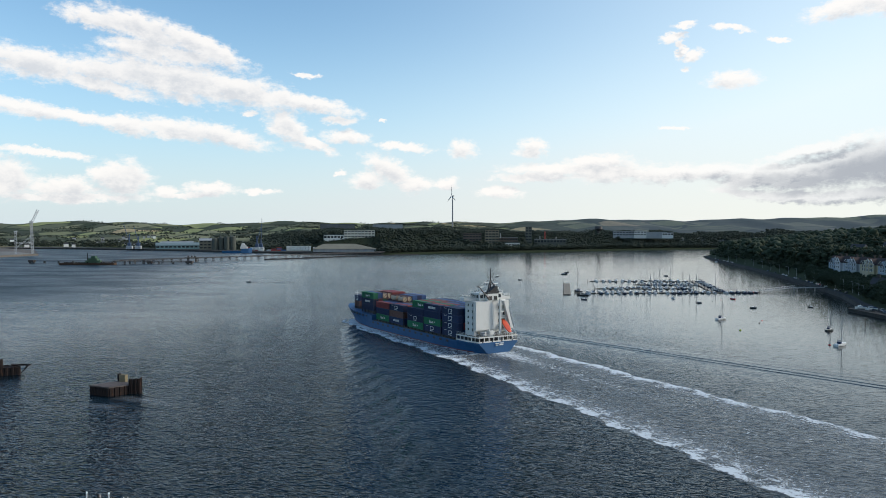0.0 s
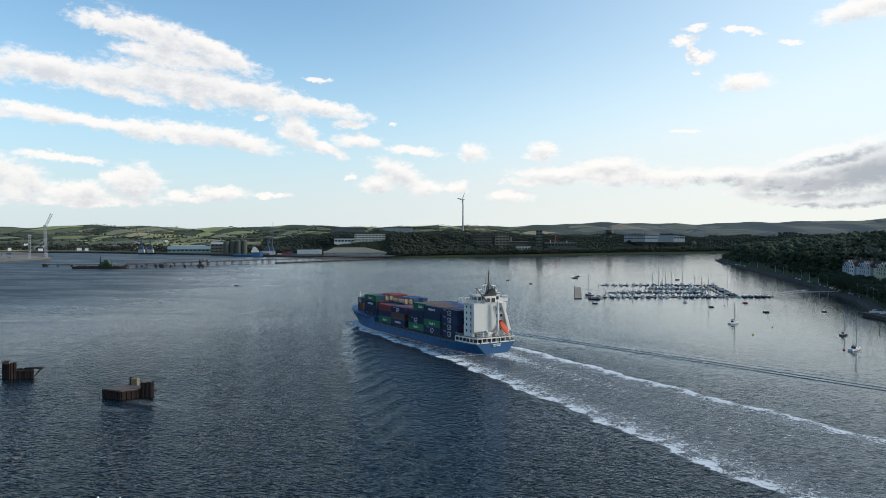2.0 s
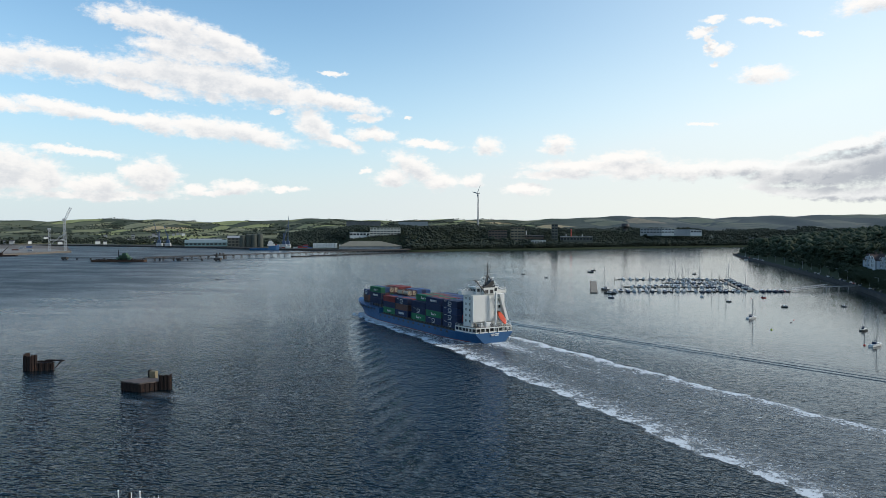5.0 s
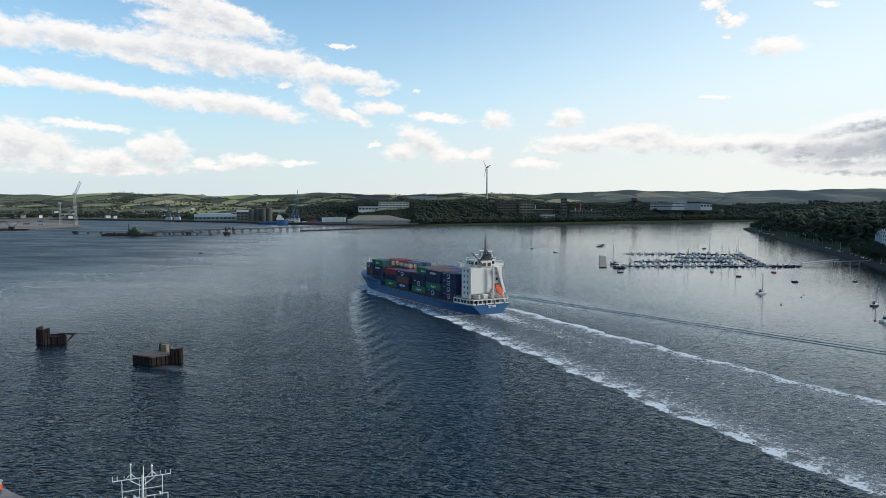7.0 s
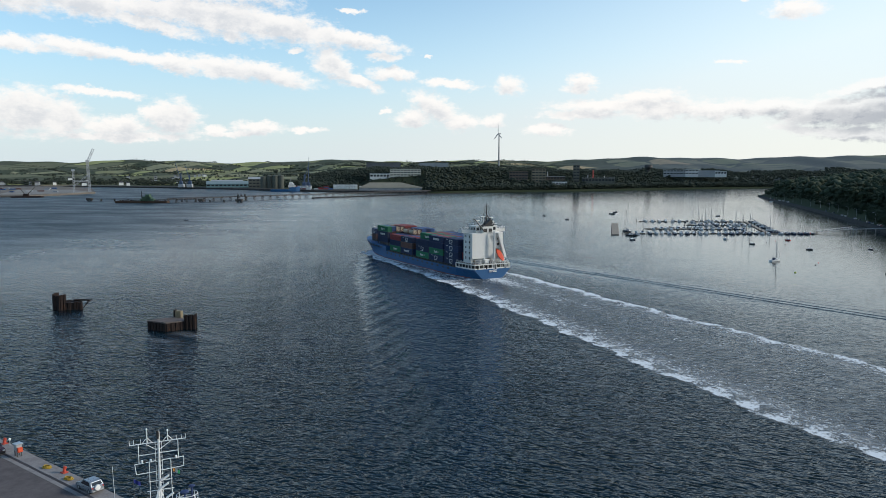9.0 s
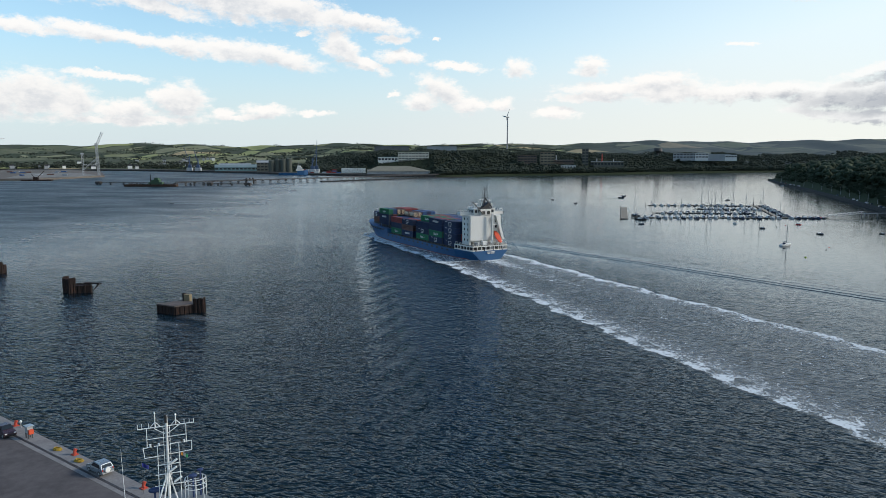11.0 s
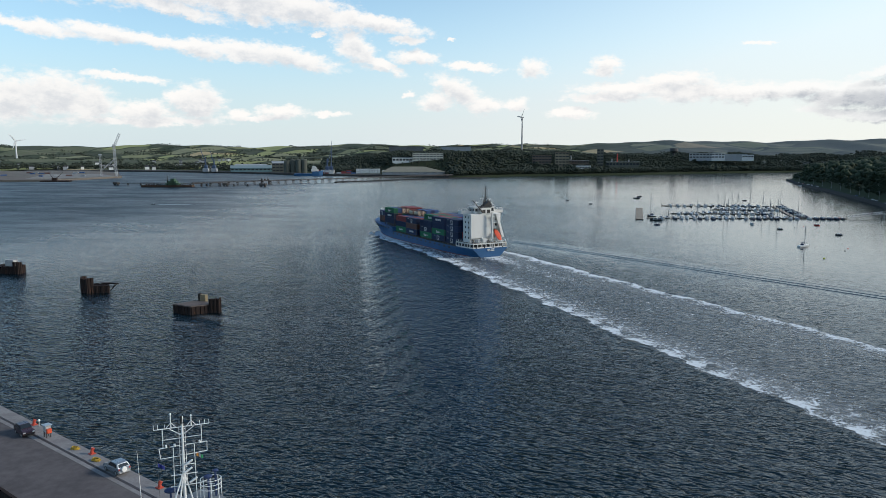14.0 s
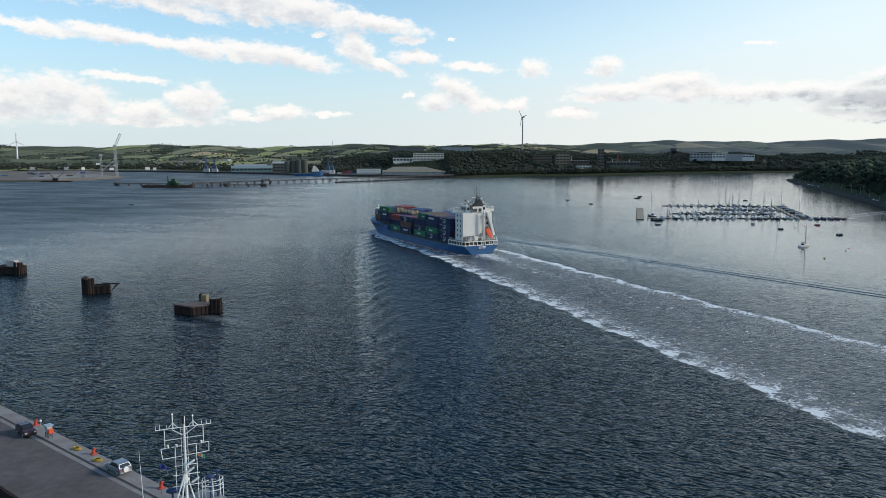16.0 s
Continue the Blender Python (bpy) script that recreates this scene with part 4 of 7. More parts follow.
    for x, y, z in ((0.6, 8.8, 26.5), (4.6, 8.8, 26.0), (-2.4, 8.6, 24.8), (5.0, 9.8, 24.6)):
        bm = bmesh.new()
        tube(bm, (x, y, 22.7), (x, y, z), 0.14, 0.1, 6)
        box(bm, x - 1.1, x + 1.1, y - 0.12, y + 0.12, z, z + 0.22)
        add("radar", bm, WHITE)
    for x, y in ((-4.2, 7), (4.8, 7.5)):
        bm = bmesh.new()
        tube(bm, (x, y, 22.7), (x, y, 23.7), 0.15, n=6)
        bmesh.ops.create_icosphere(bm, subdivisions=2, radius=0.6, matrix=pose(x, y, 24.2))
        add("aerial_dome", bm, WHITE, smooth=True)
    for p, q in (((-0.6, 6.2, 23.0), (2.2, 8.8, 27.4)), ((4.6, 6.4, 22.8), (2.6, 8.8, 27.0)), ((2.4, 11.0, 22.7), (2.4, 9.1, 27.2))):
        bm = bmesh.new()
        tube(bm, p, q, 0.36, 0.22, 7)
        add("mast_strut", bm, BLACK)
    bm = bmesh.new()
    rows = [[(-1.6, y, 23.1), (1.9, y, 23.1), (2.6, y, 25.4), (1.5, y, 25.4)] for y in (4.2, 6.2)]
    add("exhaust_cowl", sections(bm, rows), BLACK, "raked black exhaust cowl")
    for s in (-1, 1):
        bm = bmesh.new()
        for z in (21.5, 22.0):
            tube(bm, (s * 5.6, 7.66, z), (s * 11.0, 7.66, z), 0.05, n=5)
            tube(bm, (s * 11.0, 7.66, z), (s * 11.0, 10.5, z), 0.05, n=5)
        for k in range(5):
            x = s * (5.6 + 1.35 * k)
            tube(bm, (x, 7.66, 21.0), (x, 7.66, 22.0), 0.05, n=5)
        add("wing_rail", bm, WHITE)
    for k in range(6):
        bm = bmesh.new()
        tube(bm, (-8.5, 5.0, 8.0 + 1.9 * k), (-8.5, 5.0, 9.7 + 1.9 * k), 0.05, n=5)
        tube(bm, (-8.5, 5.5, 8.0 + 1.9 * k), (-8.5, 5.5, 9.7 + 1.9 * k), 0.05, n=5)
        add("side_ladder", bm, GREY, parent=house)
    # vents, winches and hand gear on the poop
    for x, y, h in ((-5.6, 1.2, 1.5), (-2.4, 3.3, 2.0), (-7.4, 5.4, 1.8), (7.6, 2.8, 1.6), (1.0, 1.3, 1.2)):
        bm = bmesh.new()
        tube(bm, (x, y, 6.6), (x, y, 6.6 + h), 0.22, n=8)
        tube(bm, (x, y, 6.6 + h), (x, y - 0.5, 6.7 + h), 0.34, 0.3, 8)
        add("deck_vent", bm, WHITE)
    for x in (-4.4, 4.6):
        bm = bmesh.new()
        tube(bm, (x - 0.9, 1.0, 5.1), (x + 0.9, 1.0, 5.1), 0.55, n=10)
        box(bm, x - 1.2, x + 1.2, 0.6, 1.5, 4.3, 4.8, 0.05)
        add("mooring_winch", bm, DECK)
    # crane with a black jib, and its post
    bm = bmesh.new()
    tube(bm, (-1.9, 3.6, 20.3), (-6.3, 4.8, 25.8), 0.34, 0.24, 6)
    tube(bm, (-6.3, 4.8, 25.8), (-7.0, 5.0, 25.6), 0.24, n=6)
    add("crane_jib", bm, BLACK, "black stowed crane jib")
    bm = bmesh.new()
    tube(bm, (2.2, 2.2, 4.0), (2.2, 2.2, 20.6), 0.55, 0.4, 10)
    tube(bm, (0.6, 2.2, 15.5), (4.2, 2.2, 15.5), 0.14, n=6)
    tube(bm, (1.2, 2.2, 18.4), (3.6, 2.2, 18.4), 0.12, n=6)
    add("crane_post", bm, WHITE)
    # free-fall lifeboat on its ramp
    bm = bmesh.new()
    rows = []
    for k, r in ((0, 0.2), (0.08, 0.9), (0.3, 1.35), (0.65, 1.4), (0.9, 1.0), (1.0, 0.25)):
        c = Vector((4.9, 4.0 - 4.6 * k, 12.2 - 4.3 * k))
        rows.append([(c.x + r * math.cos(a), c.y + r * 0.7 * math.sin(a), c.z + r * 0.75 * math.sin(a)) for a in np.linspace(0, 2 * math.pi, 11)[:-1]])
    add("lifeboat", sections(bm, rows), ORANGE, "orange enclosed free-fall lifeboat", smooth=True)
    bm = bmesh.new()
    for x in (3.9, 5.9):
        tube(bm, (x, 4.6, 12.0), (x, -0.6, 6.8), 0.18, n=6)
        tube(bm, (x, 1.0, 8.4), (x, 1.0, 4.4), 0.16, n=6)
    add("lifeboat_ramp", bm, WHITE)
    # mooring deck: solid band, posts, top rail and the deck above
    bm = bmesh.new()
    ring = [(-11.0, 13.2), (-10.35, 6), (-9.75, 2), (-9.0, 0.05), (9.0, 0.05), (9.75, 2), (10.35, 6), (11.0, 13.2)]
    inner = [(x * 0.965, y + (0.3 if y < 1 else 0)) for x, y in ring]
    for z0, z1 in ((4.25, 4.75), (6.1, 6.55)):
        for i in range(len(ring) - 1):
            prism(bm, [ring[i], ring[i + 1], inner[i + 1], inner[i]], z0, z1)
    for i in range(len(ring) - 1):
        a, b = Vector(ring[i]), Vector(ring[i + 1])
        n = max(1, round((b - a).length / 2.4))
        for k in range(n + 1):
            c = a.lerp(b, k / n)
            box(bm, c.x * 0.975 - 0.16, c.x * 0.975 + 0.16, c.y - 0.0, c.y + 0.32, 4.7, 6.15)
    add("mooring_deck_bulwark", bm, WHITE)
    bm = bmesh.new()
    prism(bm, [(x * 0.96, y + 0.3) for x, y in ring], 6.5, 6.62)
    add("poop_deck", bm, DECK)
    # dark solid standing in for the shaded void behind the posts
    bm = bmesh.new()
    prism(bm, [(x * 0.86, y + 2.6) for x, y in ring], 4.2, 6.4)
    add("mooring_void_shade", bm, DARK_STEEL)
    bm = bmesh.new()
    for i in range(len(ring) - 1):
        a, b = Vector(inner[i]), Vector(inner[i + 1])
        for z in (7.0, 7.5):
            tube(bm, (a.x, a.y, z), (b.x, b.y, z), 0.04, n=4)
        n = max(1, round((b - a).length / 1.8))
        for k in range(n + 1):
            c = a.lerp(b, k / n)
            tube(bm, (c.x, c.y, 6.5), (c.x, c.y, 7.5), 0.045, n=4)
    add("poop_rail", bm, WHITE)
    for x0, x1, y0, y1, z1, mat in ((-6.5, -4.5, 1.5, 3.4, 8.0, GREY), (-3.2, -0.8, 1.2, 3.0, 8.4, WHITE), (-8.0, -7.2, 2.4, 3.6, 8.2, DECK), (-1.2, 0.2, 0.9, 2.0, 7.8, DARK_STEEL)):
        bm = bmesh.new()
        box(bm, x0, x1, y0, y1, 6.6, z1, 0.1)
        add("deck_locker", bm, mat)
    # scupper dots and unreadable name bars on the transom
    for x in (-7.4, -3.0, 1.5, 6.6):
        bm = bmesh.new()
        tube(bm, (x, 0.02, 4.5), (x, 0.12, 4.5), 0.3, n=10)
        add("stern_fairlead", bm, BLACK)
    for x0, x1, z in ((-1.8, -0.2, 3.5), (0.2, 2.0, 3.55), (0.0, 1.9, 2.95), (-1.6, -0.6, 2.9)):
        bm = bmesh.new()
        box(bm, x0, x1, -0.45, 0.06, z, z + 0.35)
        add("name_bar", bm, LOGO, "white bar where the name is painted")
    # foremast and bow fittings
    bm = bmesh.new()
    tube(bm, (0, 130, 7), (0, 130, 15.5), 0.14, 0.08, 7)
    tube(bm, (-1.4, 130, 14), (1.4, 130, 14), 0.08, n=5)
    add("foremast", bm, WHITE)
    bm = bmesh.new()
    for x in (-2.2, 2.2):
        box(bm, x - 1, x + 1, 124, 126.5, 6.6, 8.2, 0.2)
    add("windlass", bm, DARK_STEEL)


build_house()


# ---- wake of the ship ----
def foam_material(name, lo, hi, soft):
    """White foam lace over clear gaps; the sheet's own 'foam' weight says how dense it lies."""
    m = bpy.data.materials.new(name)
    m.use_nodes = True
    nt = m.node_tree
    bsdf = nt.nodes["Principled BSDF"]
    bsdf.inputs["Base Color"].default_value = (0.62, 0.66, 0.68, 1)
    bsdf.inputs["Roughness"].default_value = 0.8
    coord = nt.nodes.new("ShaderNodeTexCoord")
    n1 = node(nt, "ShaderNodeTexNoise", Scale=0.42, Detail=9.0, Roughness=0.72, Distortion=1.2)
    n2 = node(nt, "ShaderNodeTexNoise", Scale=1.3, Detail=5.0, Roughness=0.7)
    nt.links.new(coord.outputs["Object"], n1.inputs["Vector"])
    nt.links.new(coord.outputs["Object"], n2.inputs["Vector"])
    w = nt.nodes.new("ShaderNodeAttribute")
    w.attribute_name = "foam"
    k = math_node(nt, "MULTIPLY_ADD", n2.outputs[0], 0.35, math_node(nt, "MULTIPLY", n1.outputs[0], 0.65))
    k = math_node(nt, "MULTIPLY_ADD", k, 1.7, -0.35)
    k = math_node(nt, "ADD", k, math_node(nt, "MULTIPLY_ADD", w.outputs["Fac"], 0.72, -0.40))
    fac = math_node(nt, "MULTIPLY_ADD", w.outputs["Fac"], 0.28, smooth_range(nt, k, lo, hi, 0.0, soft), clamp=True)
    clear = nt.nodes.new("ShaderNodeBsdfTransparent")
    mix = nt.nodes.new("ShaderNodeMixShader")
    nt.links.new(fac, mix.inputs[0])
    nt.links.new(clear.outputs[0], mix.inputs[1])
    nt.links.new(bsdf.outputs[0], mix.inputs[2])
    nt.links.new(mix.outputs[0], nt.nodes["Material Output"].inputs[0])
    return m


FOAM = foam_material("foam", 0.36, 0.58, 0.85)
PORT_EDGE = [(131, -3), (126, -9.5), (118, -13.5), (95, -17.5), (60, -20.5), (20, -23.5), (-15, -27), (-50, -32.5), (-75, -35.5), (-100, -39), (-125, -43), (-150, -46.5), (-185, -50.5), (-220, -55), (-260, -60)]
STAR_EDGE = [(131, 3), (126, 9.5), (100, 15.5), (60, 18), (10, 18), (-30, 15.5), (-60, 13), (-100, 10.5), (-130, 9.3), (-165, 7.5), (-200, 5), (-260, 1)]


def edge_at(edge, y):
    q = sorted(edge)
    return float(np.interp(y, [p[0] for p in q], [p[1] for p in q]))


def strip(name, ys, across, z, weight, mat, parent, label=""):
    """A sheet that follows the wake: across(y) gives the places from side to side, weight(i, y) the foam."""
    rows = [across(y) for y in ys]
    n = len(rows[0])
    v = [(x, y, z) for y, row in zip(ys, rows) for x in row]
    f = [(i * n + j, i * n + j + 1, (i + 1) * n + j + 1, (i + 1) * n + j) for i in range(len(ys) - 1) for j in range(n - 1)]
    ob = mesh_np(name, v, f, mat)
    att = ob.data.attributes.new("foam", "FLOAT", "POINT")
    att.data.foreach_set("value", np.array([weight(j / (n - 1), y) for y in ys for j in range(n)], np.float32))
    ob.parent = parent
    if label:
        ob["label"] = label
    return ob


def build_wake():
    wake = empty("ship_wake")
    tagged(wake, "white foam bands and ripples spreading behind the ship", "wake")
    rng = random.Random(11)
    wob = [rng.uniform(0, 6.28) for _ in range(6)]

    def ragged(y, k):
        return 0.8 * math.sin(y * 0.17 + wob[k]) + 0.5 * math.sin(y * 0.43 + wob[k + 1]) + 0.3 * math.sin(y * 1.1 + wob[k + 2])

    ys = np.arange(-258, 131, 1.0)

    def port(y):
        e, w = edge_at(PORT_EDGE, y), np.interp(y, [-260, -60, 20, 100, 131], [16, 17, 16, 10, 3])
        return [e + ragged(y, 0) + w * k for k in np.linspace(0, 1, 11)]

    def port_w(k, y):
        crest = math.exp(-max(k - 0.16, 0) / 0.42) * min(1, k / 0.08)
        puff = 0.62 + 0.38 * math.sin(y * 0.31 + 0.8 * math.sin(y * 0.11)) ** 2
        base = np.interp(y, [-260, -120, -40, 0, 60, 131], [0.62, 0.66, 0.68, 0.70, 0.74, 0.85])
        return base * puff * crest * 1.0 + 0.10 * base * (1 - k) * min(1, k / 0.1)

    strip("port_foam_band", ys, port, 0.10, port_w, FOAM, wake)

    def star(y):
        e, w = edge_at(STAR_EDGE, y), np.interp(y, [-260, 0, 131], [14, 11, 3])
        return [e - ragged(y, 2) - w * k for k in np.linspace(0, 1, 9)]

    def star_w(k, y):
        return np.interp(y, [-260, -120, -20, 131], [0.6, 0.66, 0.85, 0.85]) * math.exp(-max(k - 0.2, 0) / 0.5) * min(1, k / 0.1) * (0.75 + 0.25 * math.sin(y * 0.27) ** 2)

    strip("starboard_foam_band", ys, star, 0.10, star_w, FOAM, wake)

    def inside(y):
        a, b = edge_at(PORT_EDGE, y) + 4, edge_at(STAR_EDGE, y) - 3
        return [a + (b - a) * k for k in np.linspace(0, 1, 25)]

    def inside_w(k, y):
        jet = math.exp(-((k - 0.62) / 0.16) ** 2) * np.interp(y, [-260, -100, -30, 0], [0.05, 0.08, 0.22, 0.5])
        edge = 0.45 * math.exp(-k / 0.16) + 0.2 * math.exp(-(1 - k) / 0.1)
        fade = min(k, 1 - k) < 0.01
        return 0.0 if fade else 0.16 + jet + edge * np.interp(y, [-260, 0], [0.7, 1.0])

    strip("churned_foam", np.arange(-258, 6, 1.5), inside, 0.06, inside_w, FOAM, wake)

    # wash along the hull side
    def wash(y):
        w = float(hull_rows(y)[1])
        e = edge_at(PORT_EDGE, y)
        return [e + 3 + (-w + 0.2 - e - 3) * k for k in np.linspace(0, 1, 13)]

    strip("hull_wash", np.arange(0, 131, 1.5), wash, 0.08, lambda k, y: 0.36 + 0.22 * math.exp(-(1 - k) / 0.15) + 0.22 * math.exp(-k / 0.3) + np.interp(y, [60, 110], [0, 0.4]), FOAM, wake)
    # low ridges of the bow wave in echelon, each crest bent outward
    for s, count in ((-1, 25), (1, 9)):
        for i in range(count):
            y0 = 106 - i * 13.5
            x0 = s * (11 + (110 - y0) * 0.355)
            if s > 0:
                y0, x0 = 100 - i * 24, 26 + i * 4.2
            size = np.interp(i, [0, 2, 6, 14, 24], [0.65, 0.75, 0.50, 0.28, 0.10]) if s < 0 else 0.12
            length = np.interp(i, [0, 4, 24], [20, 32, 46]) if s < 0 else 46
            x, y, step = x0, y0, length / 18
            rows = []
            for k in np.linspace(0, 1, 19):
                a = radians(30 + 30 * k + 3 * math.sin(7 * k + i)) if s < 0 else radians(9)
                h = size * math.sin(math.pi * min(max(k, 0.02), 0.98)) ** 1.4
                nx, ny, half = math.cos(a) * s, math.sin(a), 3.0 + 1.6 * k
                rows.append([(x + nx * q * half, y + ny * q * half, h * (0.5 + 0.5 * math.cos(math.pi * q)) - 0.05) for q in np.linspace(-1, 1, 11)])
                x, y = x + s * math.sin(a) * step, y - math.cos(a) * step
            part("bow_wave", sections(bmesh.new(), rows, closed=False), WATER, wake, smooth=True)
    # the long trailing ripples on the starboard side
    for off, size in ((0, 0.24), (4.2, 0.22), (9.5, 0.12), (15, 0.08)):
        rows = []
        for y in np.linspace(100, -230, 90):
            x = 43 + off + (22 - y) * 0.135
            h = size * min(1, (y + 231) / 60, (101 - y) / 60 + 0.05)
            rows.append([(x + q * 1.5, y + q * 0.2, h * (0.5 + 0.5 * math.cos(math.pi * q)) - 0.04) for q in np.linspace(-1, 1, 9)])
        part("trailing_ripple", sections(bmesh.new(), rows, closed=False), WATER, wake, smooth=True)
    return wake


WAKE = build_wake()


# ---- drifting foam and eddies ----
def eddy(x, y, w, l, turn, heavy):
    ys = np.linspace(-l / 2, l / 2, 16)
    ob = strip("eddy_foam", ys, lambda q: [math.sin(q * 0.5) * 0.8 + k * w / 2 for k in np.linspace(-1, 1, 9)], 0.05, lambda k, q: heavy * max(0, 1 - (2 * k - 1) ** 2) * max(0, 1 - (2 * q / l) ** 2), FOAM, None)
    ob.matrix_world = pose(x, y, 0, 0, 0, turn)
    tagged(ob, "pale foam eddy drifting on the water", "foam", kind="stuff")


for row in ((-66.5, 203.5, 6, 14, 70, 0.36), (-72, 196, 5, 14, 80, 0.32), (-60, 200, 6, 16, 62, 0.32), (-124, 230, 6, 14, 60, 0.34), (-130, 222, 5, 20, 40, 0.3)):
    eddy(*row)


# ---- old berthing dolphins of steel sheet piling ----
def piled_wall(bm, a, b, z0, z1, depth=0.45, step=0.55):
    """Folded sheet piling from a to b."""
    a, b = Vector((*a, 0)), Vector((*b, 0))
    d = b - a
    n = max(2, int(d.length / step))
    d.normalize()
    o = Vector((d.y, -d.x, 0))
    for i in range(n):
        c = a + d * (i + 0.5) * (b - a).length / n + o * (depth * 0.5 * (i % 2))
        w = (b - a).length / n * 0.52
        vs = [c - d * w - o * 0.15, c + d * w - o * 0.15, c + d * w * 0.7 + o * 0.2, c - d * w * 0.7 + o * 0.2]
        prism(bm, [(q.x, q.y) for q in vs], z0, z1 + 0.12 * math.sin(i * 2.3))
    return bm


def build_dolphins():
    # the flat-topped one with a tall fender
    d = empty("mooring_dolphin", pose(-74.5, 212.5, 0, 0, 0, -18))
    tagged(d, "rusty sheet-pile mooring dolphin with flat concrete top", "dolphin", group="mooring dolphins")
    bm = bmesh.new()
    out = [(-5.6, -3.4), (1.6, -4.6), (5.6, 0.6), (-1.0, 4.2)]
    prism(bm, out, -2, 2.35)
    for p, q in zip(out, out[1:] + out[:1]):
        piled_wall(bm, p, q, -2, 2.3, 0.04, 1.1)
    part("piling", bm, RUSTY, d)
    bm = bmesh.new()
    prism(bm, [(x * 1.03, y * 1.03) for x, y in out], 2.3, 2.65)
    part("cap", bm, material("dolphin_top", (0.15, 0.125, 0.115), 0.85, second=(0.085, 0.072, 0.068), scale=0.3, bump=0.02), d, "stained flat concrete cap")
    bm = bmesh.new()
    box(bm, -0.6, 1.4, 2.6, 3.9, 2.4, 4.6, 0.06)
    part("bollard_block", bm, material("pale_block", (0.24, 0.20, 0.13), 0.85, scale=0.8), d, "pale concrete block")
    bm = bmesh.new()
    box(bm, -1.3, -0.6, 2.8, 3.8, 2.4, 4.9, 0.05)
    part("block_shutter", bm, RUSTY, d)
    bm = bmesh.new()
    piled_wall(bm, (4.9, -0.6), (7.6, 1.0), -2, 4.3, 0.6, 0.5)
    piled_wall(bm, (7.6, 1.0), (6.6, 2.4), -2, 4.4, 0.6, 0.5)
    part("fender", bm, RUSTY, d, "tall rusty sheet-pile fender")
    bm = bmesh.new()
    tube(bm, (6.0, 1.4, 4), (6.0, 1.4, 7.2), 0.05)
    part("pole", bm, DARK_STEEL, d)
    # the broken one
    d = empty("mooring_dolphin", pose(-119.8, 243, 0, 0, 0, -12))
    tagged(d, "broken rusty sheet-pile dolphin with collapsed walkway", "dolphin", group="mooring dolphins")
    bm = bmesh.new()
    for p, q, z in (((-4.2, -1.6), (-0.6, -2.6), 4.9), ((-0.6, -2.6), (0.6, -1.2), 5.3), ((-4.2, 1.4), (-4.2, -1.6), 5.4), ((0.4, -1.6), (5.2, 0.6), 2.5), ((5.2, 0.6), (2.0, 3.4), 2.5), ((2.0, 3.4), (-4.2, 1.4), 2.6)):
        piled_wall(bm, p, q, -2, z, 0.22, 0.8)
    part("piling", bm, RUSTY, d)
    bm = bmesh.new()
    prism(bm, [(-3.9, -1.2), (0.2, -1.4), (4.9, 0.7), (2.0, 3.1), (-3.9, 1.2)], -1.5, 2.3)
    part("fill", bm, RUSTY, d)
    bm = bmesh.new()
    box(bm, 1.5, 7.8, 1.0, 2.4, 2.9, 3.15, 0.04)
    tube(bm, (4.9, 1.4, 0.4), (7.4, 1.7, 2.9), 0.14)
    tube(bm, (4.9, 2.0, 0.8), (6.6, 2.2, 2.9), 0.12)
    box(bm, 4.2, 8.6, 1.2, 1.5, 3.1, 3.35, 0.02)
    part("walkway", bm, RUSTY, d, "bent rusty walkway frame")
    # the third, half out of the view
    d = empty("mooring_dolphin", pose(-173, 283.5, 0, 0, 0, -14))
    tagged(d, "rusty sheet-pile dolphin with pale concrete block", "dolphin", group="mooring dolphins")
    bm = bmesh.new()
    out = [(-6.5, -3.0), (4.8, -1.4), (4.2, 3.2), (-6.0, 3.0)]
    for p, q, z in zip(out, out[1:] + out[:1], (3.0, 3.2, 3.0, 3.0)):
        piled_wall(bm, p, q, -2, z, 0.22, 0.8)
    prism(bm, [(x * 0.93, y * 0.9) for x, y in out], -2, 2.7)
    part("piling", bm, RUSTY, d)
    bm = bmesh.new()
    piled_wall(bm, (3.0, -1.9), (5.3, -1.2), -2, 4.9, 0.7, 0.5)
    piled_wall(bm, (5.3, -1.2), (5.0, 0.6), -2, 4.7, 0.5, 0.5)
    part("fender", bm, RUSTY, d)
    bm = bmesh.new()
    box(bm, -2.6, 1.4, 0.2, 2.4, 2.6, 5.2, 0.06)
    part("block", bm, material("white_block", (0.42, 0.42, 0.42), 0.8, scale=0.8), d, "pale weathered block")


build_dolphins()


# ---- the pier ----
EDGE0, ALONG = Vector((-61.35, 107.9, 0)), Vector((0.7943, -0.6076, 0))
LANDWARD = Vector((-0.6076, -0.7943, 0))
PIER_Z = 4.0


def on_pier(s, d, z=PIER_Z):
    """s metres along the edge toward the camera's side, d metres in from the edge."""
    p = EDGE0 + ALONG * s + LANDWARD * d
    return (p.x, p.y, z)


PIER_TURN = math.degrees(math.atan2(ALONG.y, ALONG.x))


def slab(name, s0, s1, d0, d1, z0, z1, mat, label, category, kind="structure"):
    bm = bmesh.new()
    prism(bm, [on_pier(s, d)[:2] for s, d in ((s0, d0), (s1, d0), (s1, d1), (s0, d1))], z0, z1)
    return tagged(obj_from(name, bm, mat), label, category, kind=kind)


